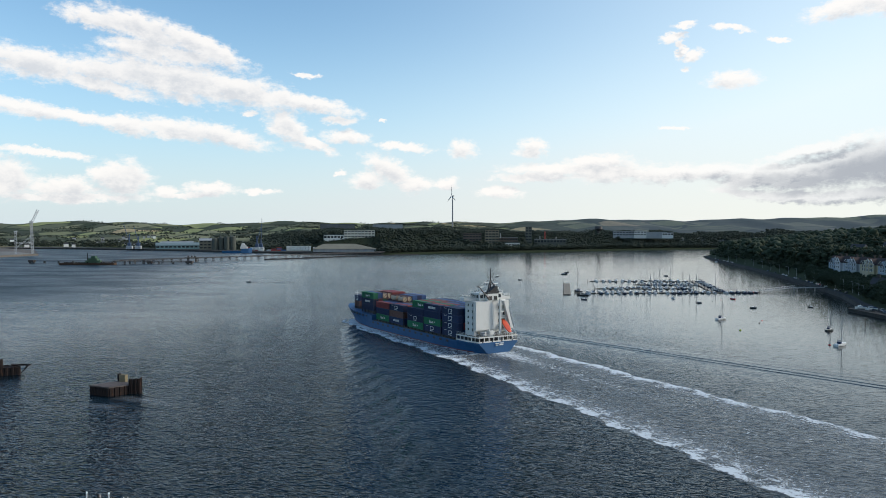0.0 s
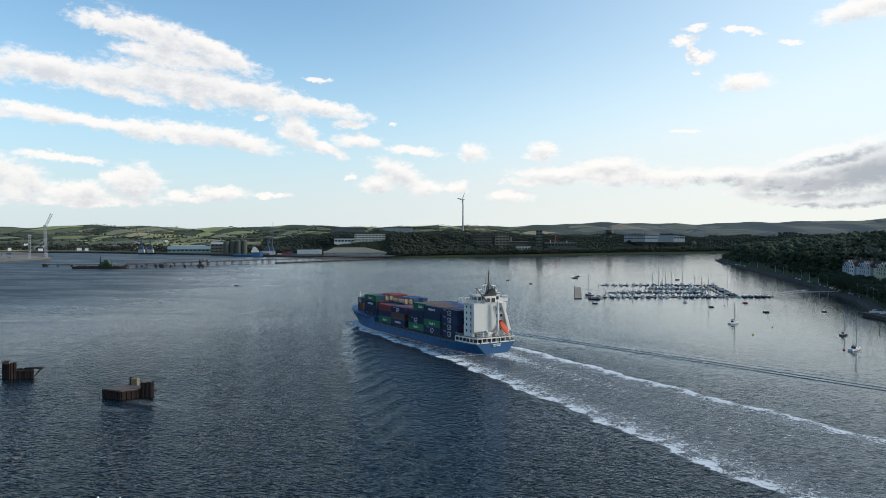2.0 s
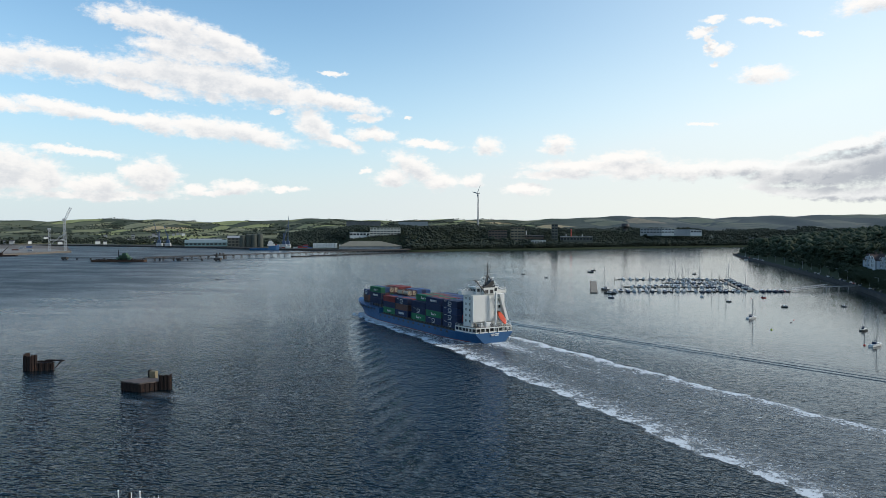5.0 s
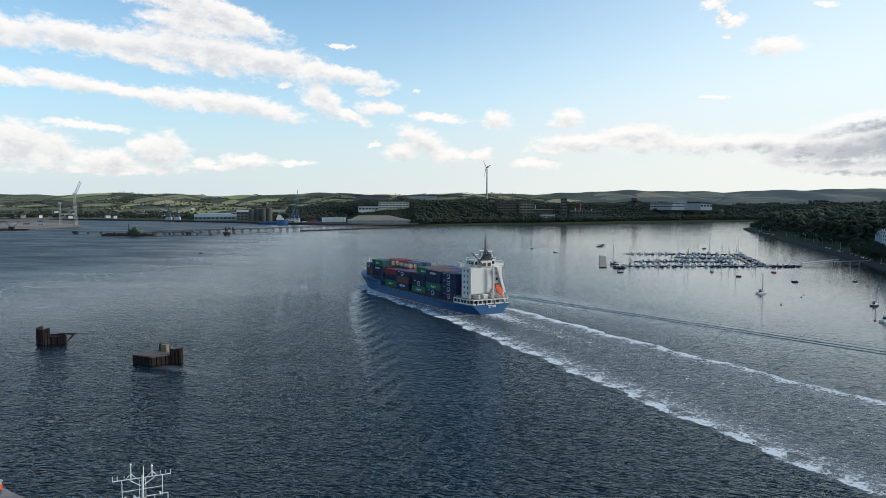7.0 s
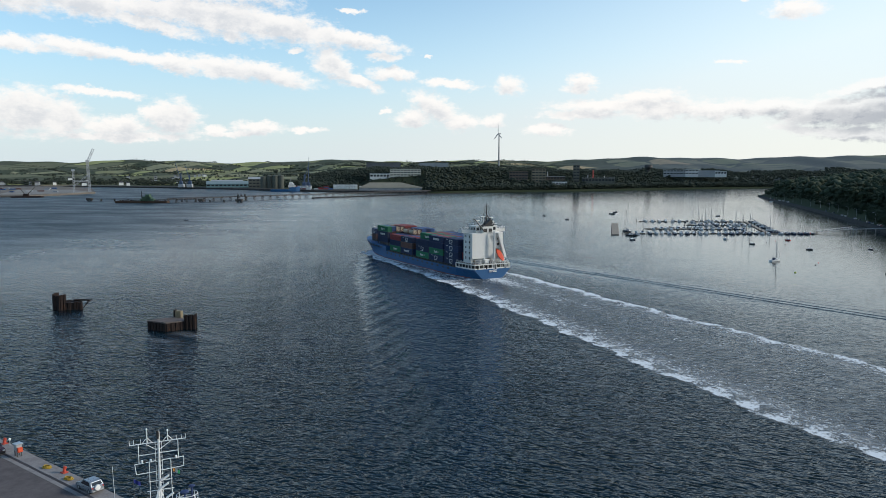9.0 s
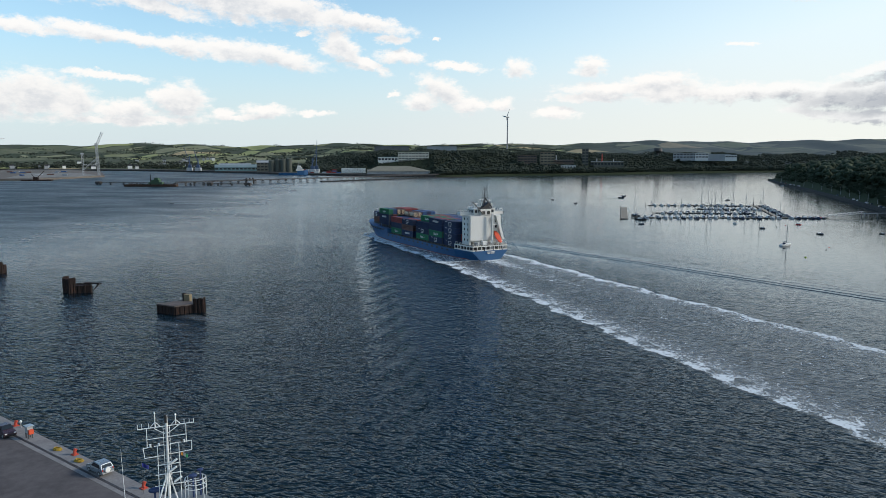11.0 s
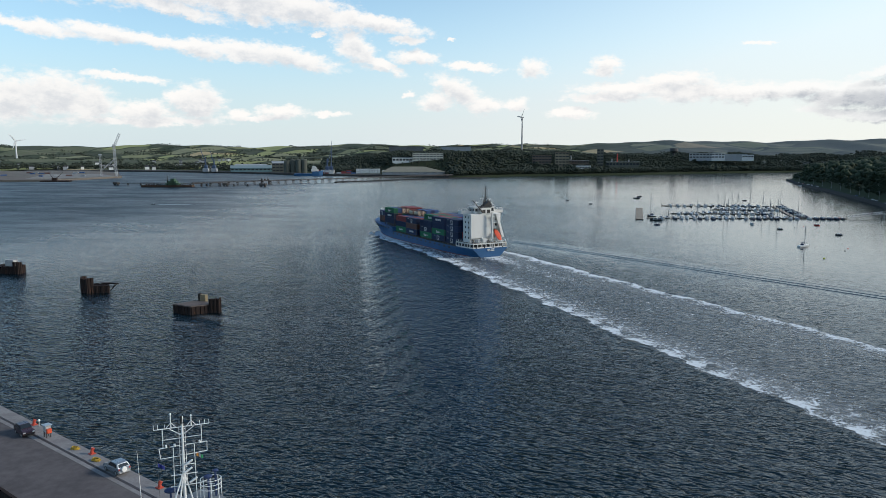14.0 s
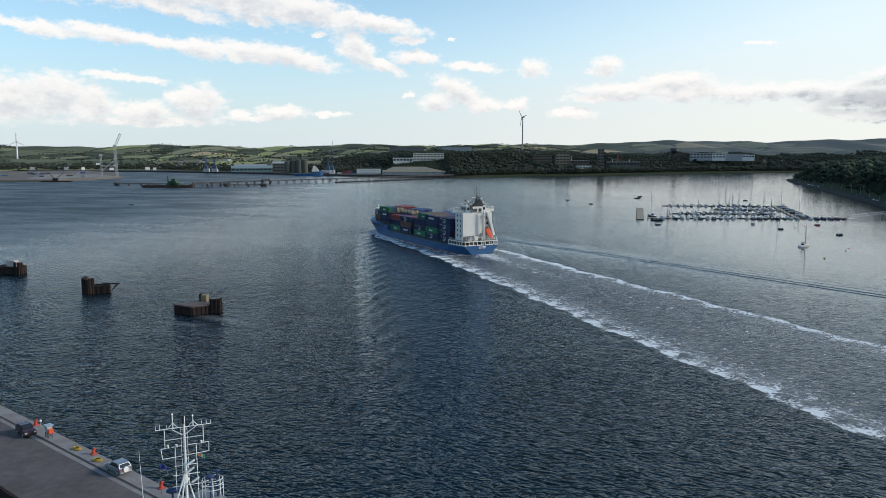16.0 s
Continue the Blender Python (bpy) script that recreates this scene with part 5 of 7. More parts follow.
def build_pier():
    slab("pier_body", -90, 95, 0.25, 13.0, -3, 3.9, CONCRETE, "weathered concrete pier wall", "pier")
    slab("pavement_pier", -90, 95, 3.26, 13.1, 3.86, 4.0, QUAY, "worn grey-brown concrete pier surface", "pavement")
    for i in range(24):
        slab("pavement_edge_slab", -90 + i * 7.7, -90 + (i + 1) * 7.7 - 0.03, 0.0, 2.2, 3.86, 4.03, QUAY_EDGE, "pale concrete slab along the pier edge", "pavement")
    slab("pavement_rail_strip", -90, 95, 2.62, 3.25, 3.86, 4.015, QUAY_EDGE, "pale concrete strip beside the crane rail", "pavement")
    slab("rail_slot", -90, 95, 2.2, 2.62, 3.7, 3.97, QUAY, "dark slot that holds the crane rail", "rail")
    slab("crane_rail", -90, 95, 2.36, 2.45, 3.9, 4.02, QUAY, "worn steel crane rail", "rail")
    bm = bmesh.new()
    prism(bm, [on_pier(s, d)[:2] for s, d in ((-90, 13.1), (95, 13.1), (95, 13.5), (-90, 13.5))], 2.0, 4.25)
    tagged(obj_from("kerb_pier", bm, RUSTY), "dark timber kerb along the pier", "kerb", kind="structure")


build_pier()


def build_car(m, paint, label, spare=False, length=4.15):
    car = empty("car", m)
    tagged(car, label, "car", group="cars on the pier")
    L, w = length / 2, 0.86
    prof = [(-L, 0.55), (-L + 0.03, 0.95), (-L + 0.18, 1.08), (-L + 0.5, 1.58), (-L + 1.0, 1.66), (-L + 2.2, 1.64), (-L + 2.95, 1.12), (L - 0.25, 0.92), (L - 0.02, 0.72), (L, 0.5), (L - 0.1, 0.3), (-L + 0.1, 0.32)]
    rows = []
    for x, k in ((-w, 0.93), (-w * 0.96, 1.0), (w * 0.96, 1.0), (w, 0.93)):
        rows.append([(y * (0.99 if k < 1 else 1), x * (1 if z < 1.1 else 0.84), z if z < 1.1 or k == 1 else z - 0.04) for y, z in prof])
    part("body", sections(bmesh.new(), rows), paint, car)
    bm = bmesh.new()
    for s in (-1, 1):
        x = s * 0.855
        vs = [(-L + 0.55, x * 0.98, 1.08), (-L + 2.75, x * 0.98, 1.08), (-L + 2.2, x * 0.862, 1.52), (-L + 0.75, x * 0.862, 1.52)]
        lo = [bm.verts.new(v) for v in vs]
        hi = [bm.verts.new((v[0], v[1] + s * 0.02, v[2])) for v in vs]
        bm.faces.new(hi if s < 0 else hi[::-1])
        for i in range(4):
            bm.faces.new((lo[i], lo[(i + 1) % 4], hi[(i + 1) % 4], hi[i]))
    part("side_windows", bm, GLASS, car)
    bm = bmesh.new()
    for vs in ([(-L + 2.93, 0.74, 1.15), (-L + 2.93, -0.74, 1.15), (-L + 2.28, -0.66, 1.61), (-L + 2.28, 0.66, 1.61)],):
        bm.faces.new([bm.verts.new((a + 0.03, b, c + 0.02)) for a, b, c in vs])
    part("windscreen", bm, GLASS, car)
    bm = bmesh.new()
    bm.faces.new([bm.verts.new(v) for v in ((-L + 0.18, -0.7, 1.13), (-L + 0.18, 0.7, 1.13), (-L + 0.45, 0.62, 1.52), (-L + 0.45, -0.62, 1.52))])
    part("rear_window", bm, GLASS, car)
    for sx in (-1, 1):
        for sy in (-1, 1):
            bm = bmesh.new()
            cx, cy = sx * (L - 0.78), sy * 0.78
            tube(bm, (cx, cy - 0.1, 0.33), (cx, cy + 0.1, 0.33), 0.33, n=16)
            wheel = part("wheel", bm, BLACK, car)
            bm = bmesh.new()
            tube(bm, (cx, cy + sy * 0.1, 0.33), (cx, cy + sy * 0.115, 0.33), 0.2, n=12)
            part("rim", bm, GREY, wheel, "grey alloy rim")
    for s in (-1, 1):
        bm = bmesh.new()
        box(bm, L - 0.12, L + 0.01, s * 0.62 - 0.16, s * 0.62 + 0.16, 0.66, 0.8)
        part("headlight", bm, BOX_WHITE, car, "clear headlight")
        bm = bmesh.new()
        box(bm, -L - 0.01, -L + 0.1, s * 0.74 - 0.08, s * 0.74 + 0.08, 0.8, 1.02)
        part("tail_light", bm, RED, car, "red tail light")
    bm = bmesh.new()
    box(bm, L - 0.1, L + 0.03, -0.75, 0.75, 0.34, 0.52, 0.03)
    box(bm, -L - 0.03, -L + 0.1, -0.75, 0.75, 0.36, 0.56, 0.03)
    part("bumper", bm, BLACK if not spare else GREY, car)
    if spare:
        bm = bmesh.new()
        tube(bm, (-L - 0.22, 0.1, 0.92), (-L + 0.02, 0.1, 0.92), 0.36, n=18)
        part("spare_wheel", bm, BOX_WHITE, car, "spare wheel in pale cover")
    return car


SILVER = material("silver_paint", (0.26, 0.29, 0.32), 0.3, metal=0.5, second=(0.22, 0.25, 0.28), scale=0.6, coat=0.5)
MAROON = material("maroon_paint", (0.045, 0.018, 0.022), 0.3, second=(0.035, 0.014, 0.018), scale=0.6, coat=0.5)
x, y, z = on_pier(22.0, 1.25)
build_car(pose(x, y, PIER_Z + 0.03, 0, 0, PIER_TURN + 180), SILVER, "silver compact off-road car parked on the pier edge", True)
x, y, z = on_pier(-2.2, 3.05)
build_car(pose(x, y, PIER_Z + 0.02, 0, 0, PIER_TURN - 4), MAROON, "dark maroon hatchback parked on the pier", False, 4.0)


BOLLARD_PAINT = material("worn_orange", (0.50, 0.055, 0.025), 0.6, second=(0.34, 0.05, 0.03), scale=2.5)


def build_bollard(s, d, label):
    b = empty("bollard", Matrix.Translation(on_pier(s, d, PIER_Z + 0.03)) @ pose(0, 0, 0, 0, 0, PIER_TURN))
    tagged(b, label, "bollard", group="bollards on the pier edge")
    bm = bmesh.new()
    box(bm, -0.45, 0.45, -0.4, 0.4, 0, 0.12, 0.03)
    part("base_plate", bm, BOLLARD_PAINT, b)
    bm = bmesh.new()
    tube(bm, (0, 0, 0.1), (0, 0, 0.55), 0.24, 0.2, 12)
    tube(bm, (0, 0, 0.5), (0, 0.18, 0.85), 0.22, 0.27, 12)
    part("post", bm, BOLLARD_PAINT, b)


build_bollard(-4.9, 0.5, "orange-painted mooring bollard on the pier edge")
build_bollard(13.7, 0.5, "orange-painted mooring bollard on the pier edge")
build_bollard(31.3, 0.5, "orange-painted mooring bollard on the pier edge")


def build_service_post():
    b = empty("service_pillar", Matrix.Translation(on_pier(2.0, 1.5, PIER_Z + 0.03)) @ pose(0, 0, 0, 0, 0, PIER_TURN))
    tagged(b, "grey shore-power cabinet on legs with red box", "cabinet")
    for sx in (-0.35, 0.35):
        for sy in (-0.3, 0.3):
            bm = bmesh.new()
            box(bm, sx - 0.06, sx + 0.06, sy - 0.06, sy + 0.06, 0, 1.0)
            part("leg", bm, DARK_STEEL, b)
    bm = bmesh.new()
    box(bm, -0.45, 0.45, -0.4, 0.4, 0.9, 1.9, 0.03)
    part("cabinet_body", bm, GREY, b)
    bm = bmesh.new()
    box(bm, -0.6, 0.6, -0.55, 0.55, 1.9, 2.0, 0.02)
    part("roof", bm, material("roof_blue_grey", (0.35, 0.42, 0.48), 0.4, scale=1.0), b, "pale blue-grey lid")
    bm = bmesh.new()
    box(bm, 0.45, 0.85, -0.35, 0.35, 0.75, 1.45, 0.04)
    part("hose_box", bm, ORANGE, b, "orange-red lifebuoy box")
    f = empty("floodlight", Matrix.Translation(on_pier(-3.4, 0.35, PIER_Z + 0.03)))
    tagged(f, "small pale floodlight on a short post", "lamp")
    bm = bmesh.new()
    tube(bm, (0, 0, 0), (0, 0, 0.9), 0.06)
    part("post", bm, GREY, f)
    bm = bmesh.new()
    bmesh.ops.create_icosphere(bm, subdivisions=2, radius=0.22, matrix=pose(0, 0, 1.0))
    part("head", bm, BOX_WHITE, f, smooth=True)


build_service_post()


def build_lines():
    yellow = material("yellow_rope", (0.50, 0.33, 0.06), 0.8, scale=3.0)
    for s, d, mat, label in ((10.0, 1.15, yellow, "coil of yellow rope with red float on the pier"), (16.4, 1.3, yellow, "loose coil of yellow mooring rope on the pier")):
        c = empty("rope_coil", Matrix.Translation(on_pier(s, d, PIER_Z + 0.03)) @ pose(0, 0, 0, 0, 0, PIER_TURN + 20))
        tagged(c, label, "rope", group="rope coils on the pier")
        bm = bmesh.new()
        for k in range(3):
            pts = [((0.72 - 0.1 * k) * math.cos(a), (0.42 - 0.06 * k) * math.sin(a), 0.09 + 0.1 * k + 0.03 * math.sin(3 * a)) for a in np.linspace(0, 2 * math.pi, 15)]
            for p, q in zip(pts, pts[1:]):
                tube(bm, p, q, 0.07, n=6)
        part("coil", bm, mat, c)
        if s < 10:
            bm = bmesh.new()
            box(bm, -1.15, -0.6, -0.2, 0.25, 0, 0.35, 0.08)
            part("float", bm, RED, c, "red float")


build_lines()


# ---- the vessel moored on the near side of the pier ----
def build_moored_vessel():
    v = empty("moored_vessel", pose(-20.6, 55.4, 0, 0, 0, PIER_TURN))
    tagged(v, "white vessel moored at the pier with a lattice mast", "ship")
    bm = bmesh.new()
    rows = []
    for x, w in ((-22, 4.2), (-20, 5.2), (0, 6.0), (22, 5.4), (32, 3.0), (38, 0.2)):
        rows.append([(x, -w, 6.0), (x, -w * 0.9, 0.2), (x, -w * 0.6, -1.5), (x, w * 0.6, -1.5), (x, w * 0.9, 0.2), (x, w, 6.0)])
    part("hull", sections(bm, rows), GREY, v)
    bm = bmesh.new()
    box(bm, -8, 12, -4.6, 4.6, 6.0, 11.5, 0.1)
    box(bm, -4, 10, -4.0, 3.6, 11.5, 15.4, 0.1)
    box(bm, -2.5, 8, -3.6, 3.0, 15.4, 17.9, 0.1)
    part("deckhouse", bm, WHITE, v)
    bm = bmesh.new()
    box(bm, -2.7, 8.2, -3.8, 3.2, 17.9, 18.1)
    part("roof_deck", bm, material("grey_deck", (0.20, 0.22, 0.23), 0.7, scale=1.0), v)
    return v


MOORED = build_moored_vessel()


def build_lattice_mast():
    """Tripod mast with yards, aerials and radars; its yards face the camera."""
    top = Vector((-21.25, 56.1, 0))
    turn = math.degrees(math.atan2(-top.x, top.y))
    inv = MOORED.matrix_world.inverted()
    local = inv @ (Matrix.Translation(top) @ pose(0, 0, 0, 0, 0, turn))
    WHITE_MAST = material("mast_white", (0.74, 0.75, 0.75), 0.4, second=(0.62, 0.62, 0.6), scale=1.0)

    def add(name, bm, mat=WHITE_MAST, label=""):
        ob = part(name, bm, mat, MOORED, label)
        ob.matrix_parent_inverse = Matrix()
        ob.matrix_basis = local
        return ob

    bm = bmesh.new()
    tube(bm, (0, 0, 17.9), (0.05, 0, 25.9), 0.13, 0.09, 10)
    add("mast_tube", bm)
    bm = bmesh.new()
    for k in range(14):
        z = 20.2 + k * 0.36
        pts = [(0.02 + 0.26 * math.cos(a), -0.26 * abs(math.sin(a)) - 0.02, z) for a in np.linspace(0, math.pi, 7)]
        for p, q in zip(pts, pts[1:]):
            tube(bm, p, q, 0.016, n=5)
    for x in (-0.22, 0.26):
        tube(bm, (x, -0.1, 20.0), (x, -0.1, 25.0), 0.018, n=5)
    add("ladder_cage", bm)
    bm = bmesh.new()
    tube(bm, (-2.15, 0, 24.98), (2.15, 0, 25.02), 0.037, n=6)
    for x in (-1.48, 1.5):
        tube(bm, (x, 0, 25.0), (x, 0, 23.4), 0.03, n=6)
    tube(bm, (-1.48, 0, 24.05), (1.5, 0, 24.1), 0.03, n=6)
    tube(bm, (-0.9, 0, 24.9), (-0.1, 0, 24.35), 0.035, n=6)
    tube(bm, (0.95, 0, 24.95), (0.15, 0, 24.4), 0.035, n=6)
    add("upper_yard", bm)
    for x, h in ((-0.82, 26.15), (0.74, 25.85)):
        bm = bmesh.new()
        tube(bm, (x, 0, 25.0), (x, 0, h), 0.05, 0.035, 6)
        tube(bm, (x, 0, h), (x, 0, h + 0.12), 0.09, 0.03, 6)
        for dx in (-0.38, 0.38):
            tube(bm, (x, 0, 25.45), (x + dx, 0, 25.02), 0.03, n=5)
        add("aerial", bm)
    for x in (-2.12, -1.8, -1.3, 1.4, 1.78, 2.12):
        bm = bmesh.new()
        tube(bm, (x, 0, 25.0), (x, 0, 25.38), 0.022, n=5)
        add("stub_aerial", bm)
    bm = bmesh.new()
    tube(bm, (0, -0.1, 25.3), (0, -0.1, 26.0), 0.10, n=8)
    add("lamp_stack", bm, BLACK, "black navigation lamp stack")
    bm = bmesh.new()
    tube(bm, (-1.8, 0, 23.35), (-0.2, 0, 23.45), 0.037, n=6)
    tube(bm, (0.3, 0, 23.45), (1.9, 0, 23.5), 0.037, n=6)
    for a, b in (((-1.8, 0, 23.35), (-1.7, 0, 22.5)), ((-1.7, 0, 22.5), (-0.2, 0, 22.55)), ((1.9, 0, 23.5), (1.88, 0, 22.7)), ((1.88, 0, 22.7), (0.3, 0, 22.6))):
        tube(bm, a, b, 0.034, n=6)
    add("middle_yard", bm)
    for x, z in ((-1.25, 23.5), (-1.05, 23.5), (1.15, 23.62), (1.32, 23.55), (-0.6, 23.5)):
        bm = bmesh.new()
        tube(bm, (x, 0, z - 0.1), (x, 0, z + 0.12), 0.09, n=8)
        add("searchlight", bm, BLACK if x in (-1.05, 1.15) else WHITE_MAST)
    bm = bmesh.new()
    for x in (-0.72, 0.9):
        tube(bm, (x, 0, 23.4), (x * 1.05, 0, 18.0), 0.034, n=6)
    for z, w in ((21.75, 0.82), (20.95, 0.95), (20.0, 1.05)):
        tube(bm, (-w, 0, z), (w + 0.15, 0, z), 0.034, n=6)
    add("lower_frame", bm)
    bm = bmesh.new()
    for x in (-1.15, -0.55, 0.75):
        tube(bm, (0, 0, 21.2), (x, -0.5 if x < 0 else 0.5, 17.9), 0.065, n=8)
    add("mast_leg", bm)
    for z, x in ((22.0, 0.42), (21.35, 0.36), (20.45, 0.72)):
        bm = bmesh.new()
        d = pose(x, -0.25, z, 0, -32, 0)
        box(bm, -0.36, 0.36, -0.09, 0.09, -0.07, 0.07, 0.03)
        bmesh.ops.transform(bm, matrix=d, verts=bm.verts[:])
        add("radar_scanner", bm)
    # tricolour and blue flags
    for x, z, cols in ((1.05, 22.35, ((0.45, 0.20, 0.04), (0.6, 0.6, 0.58), (0.03, 0.22, 0.09))), (-1.95, 21.85, ((0.03, 0.04, 0.20),) * 3)):
        for k, c in enumerate(cols):
            bm = bmesh.new()
            rows = [[(x + (k + q) * 0.17, 0.05 * math.sin((k + q) * 2.2) + dy, z - 0.1 * (k + q) + dz) for dz, dy in ((0, 0), (0.32, 0), (0.32, 0.012), (0, 0.012))] for q in (0, 0.5, 1)]
            sections(bm, rows)
            add("flag", bm, material("flag_cloth", c, 0.8, scale=4.0), "small flag flying from the yard")
    bm = bmesh.new()
    tube(bm, (-1.95, 0, 22.3), (-1.9, 0, 18.0), 0.012, n=5)
    add("flag_halyard", bm, DARK_STEEL)
    bm = bmesh.new()
    tube(bm, (-3.3, 0.3, 18.0), (-3.45, 0.3, 23.4), 0.04, 0.012, n=6)
    add("whip_aerial", bm)
    blue = material("blue_cover", (0.02, 0.045, 0.13), 0.7, second=(0.015, 0.03, 0.09), scale=2.0)
    for x, y, z, s in ((-1.1, 0.5, 19.5, 0.4), (-0.7, 0.6, 19.4, 0.34), (1.9, 1.0, 20.0, 0.3), (2.5, 1.2, 20.35, 0.22)):
        bm = bmesh.new()
        bmesh.ops.create_icosphere(bm, subdivisions=2, radius=s, matrix=Matrix.Translation((x, y, z)) @ Matrix.Diagonal((1.3, 0.8, 0.6, 1)))
        tube(bm, (x, y, z), (x, y, 18.0), 0.08)
        add("covered_searchlight", bm, blue, "blue canvas-covered searchlight")
    bm = bmesh.new()
    for z in (19.0, 19.4, 19.8):
        pts = [(2.1 + 0.85 * math.cos(a), 1.0 + 0.7 * math.sin(a), z) for a in np.linspace(0, 2 * math.pi, 17)]
        for p, q in zip(pts, pts[1:]):
            tube(bm, p, q, 0.03, n=5)
    for a in np.linspace(0, 2 * math.pi, 9)[:-1]:
        tube(bm, (2.1 + 0.85 * math.cos(a), 1.0 + 0.7 * math.sin(a), 18.0), (2.1 + 0.85 * math.cos(a), 1.0 + 0.7 * math.sin(a), 19.8), 0.03, n=5)
    add("platform_rail", bm)


build_lattice_mast()


# ---- marina ----
PLANK = material("pontoon_planks", (0.30, 0.26, 0.21), 0.85, second=(0.20, 0.18, 0.15), scale=1.0)
HULL_NAVY = material("boat_navy", (0.02, 0.03, 0.07), 0.3, scale=0.8, coat=0.3)
HULL_WHITE = material("boat_white", (0.66, 0.67, 0.67), 0.3, second=(0.55, 0.56, 0.56), scale=0.8, coat=0.3)
HULL_DARK = material("boat_dark", (0.03, 0.032, 0.036), 0.4, scale=0.8)
CANVAS = material("boat_canvas", (0.03, 0.05, 0.10), 0.8, scale=1.5)
ALLOY = material("mast_alloy", (0.40, 0.41, 0.42), 0.4, metal=0.5, scale=1.0)


def boat_hull(bm, L, w, free):
    rows = []
    for k, b in ((0, 0.78), (0.06, 0.84), (0.35, 1.0), (0.65, 0.86), (0.85, 0.5), (1.0, 0.03)):
        y, f = (k - 0.5) * L, free * (1 + 0.35 * k * k)
        x = w / 2 * b
        rows.append([(-x, y, f), (-x * 0.9, y, 0.1), (-x * 0.45, y, -0.35), (x * 0.45, y, -0.35), (x * 0.9, y, 0.1), (x, y, f)])
    return sections(bm, rows)


def build_boat(kind, L, hull_mat, label, group="", mast=0.0):
    b = empty("sailing_yacht" if kind == "sail" else "motor_boat")
    tagged(b, label, "boat", group=group)
    L = L * 0.92
    w, free = L * 0.31, 0.30 + 0.06 * L
    part("hull", boat_hull(bmesh.new(), L, w, free), hull_mat, b)
    bm = bmesh.new()
    box(bm, -w * 0.42, w * 0.42, -0.42 * L, 0.3 * L, free - 0.02, free + 0.1)
    part("deck", bm, HULL_WHITE, b)
    if kind == "sail":
        bm = bmesh.new()
        box(bm, -w * 0.27, w * 0.27, -0.12 * L, 0.22 * L, free, free + 0.5, 0.12)
        part("coachroof", bm, HULL_WHITE, b)
        for s in (-1, 1):
            bm = bmesh.new()
            box(bm, s * w * 0.27 - 0.02, s * w * 0.27 + 0.02, -0.08 * L, 0.15 * L, free + 0.2, free + 0.38)
            part("side_window", bm, GLASS, b)
        bm = bmesh.new()
        tube(bm, (0, 0.08 * L, free), (0, 0.08 * L, mast), 0.17, 0.12, 6)
        m = part("mast", bm, ALLOY, b)
        bm = bmesh.new()
        tube(bm, (0, 0.08 * L, free + 1.5), (0, -0.32 * L, free + 1.4), 0.16, 0.12, 6)
        part("boom", bm, CANVAS, b, "boom with stowed sail")
        bm = bmesh.new()
        tube(bm, (-0.09 * L, 0.07 * L, mast * 0.6), (0.09 * L, 0.07 * L, mast * 0.6), 0.04, n=5)
        part("spreader", bm, ALLOY, m)
        for p in ((0, 0.49 * L, free + 0.2), (0, -0.49 * L, free), (-w * 0.45, 0.05 * L, free), (w * 0.45, 0.05 * L, free)):
            bm = bmesh.new()
            tube(bm, p, (0, 0.08 * L, mast * 0.97), 0.035, n=4)
            part("stay", bm, ALLOY, b)
        bm = bmesh.new()
        box(bm, -w * 0.3, w * 0.3, -0.22 * L, -0.1 * L, free + 0.1, free + 1.0, 0.15)
        part("sprayhood", bm, CANVAS, b)
    else:
        bm = bmesh.new()
        box(bm, -w * 0.36, w * 0.36, -0.12 * L, 0.22 * L, free, free + 0.14 * L, 0.12)
        part("cabin", bm, HULL_WHITE, b)
        bm = bmesh.new()
        box(bm, -w * 0.375, w * 0.375, -0.08 * L, 0.2 * L, free + 0.06 * L, free + 0.11 * L)
        part("cabin_window", bm, GLASS, b)
        bm = bmesh.new()
        box(bm, -w * 0.34, w * 0.34, -0.42 * L, -0.13 * L, free, free + 0.08 * L, 0.1)
        part("cockpit_cover", bm, CANVAS, b)
        bm = bmesh.new()
        tube(bm, (0, 0.0, free + 1.1), (0, 0.0, free + 2.2), 0.04, n=5)
        part("aerial", bm, ALLOY, b)
    return b


def pontoon(a, b, w, label="grey plank pontoon with floats"):
    a, b = Vector((*a, 0)), Vector((*b, 0))
    d = (b - a)
    p = empty("pontoon", Matrix.Translation(a) @ pose(0, 0, 0, 0, 0, math.degrees(math.atan2(d.y, d.x))))
    tagged(p, label, "pontoon", group="marina pontoons")
    bm = bmesh.new()
    box(bm, 0, d.length, -w / 2, w / 2, 0.35, 0.6)
    part("deck", bm, PLANK, p)
    n = max(2, int(d.length / 9))
    for i in range(n):
        x = (i + 0.5) * d.length / n
        bm = bmesh.new()
        box(bm, x - 2.6, x + 2.6, -w / 2 + 0.1, w / 2 - 0.1, -0.3, 0.36)
        part("float", bm, HULL_DARK, p)
    for i in range(n // 2 + 1):
        x = i * d.length / max(1, n // 2)
        bm = bmesh.new()
        tube(bm, (x, w / 2 + 0.2, -1), (x, w / 2 + 0.2, 2.6), 0.18, n=7)
        part("pile", bm, DARK_STEEL, p)
    return p


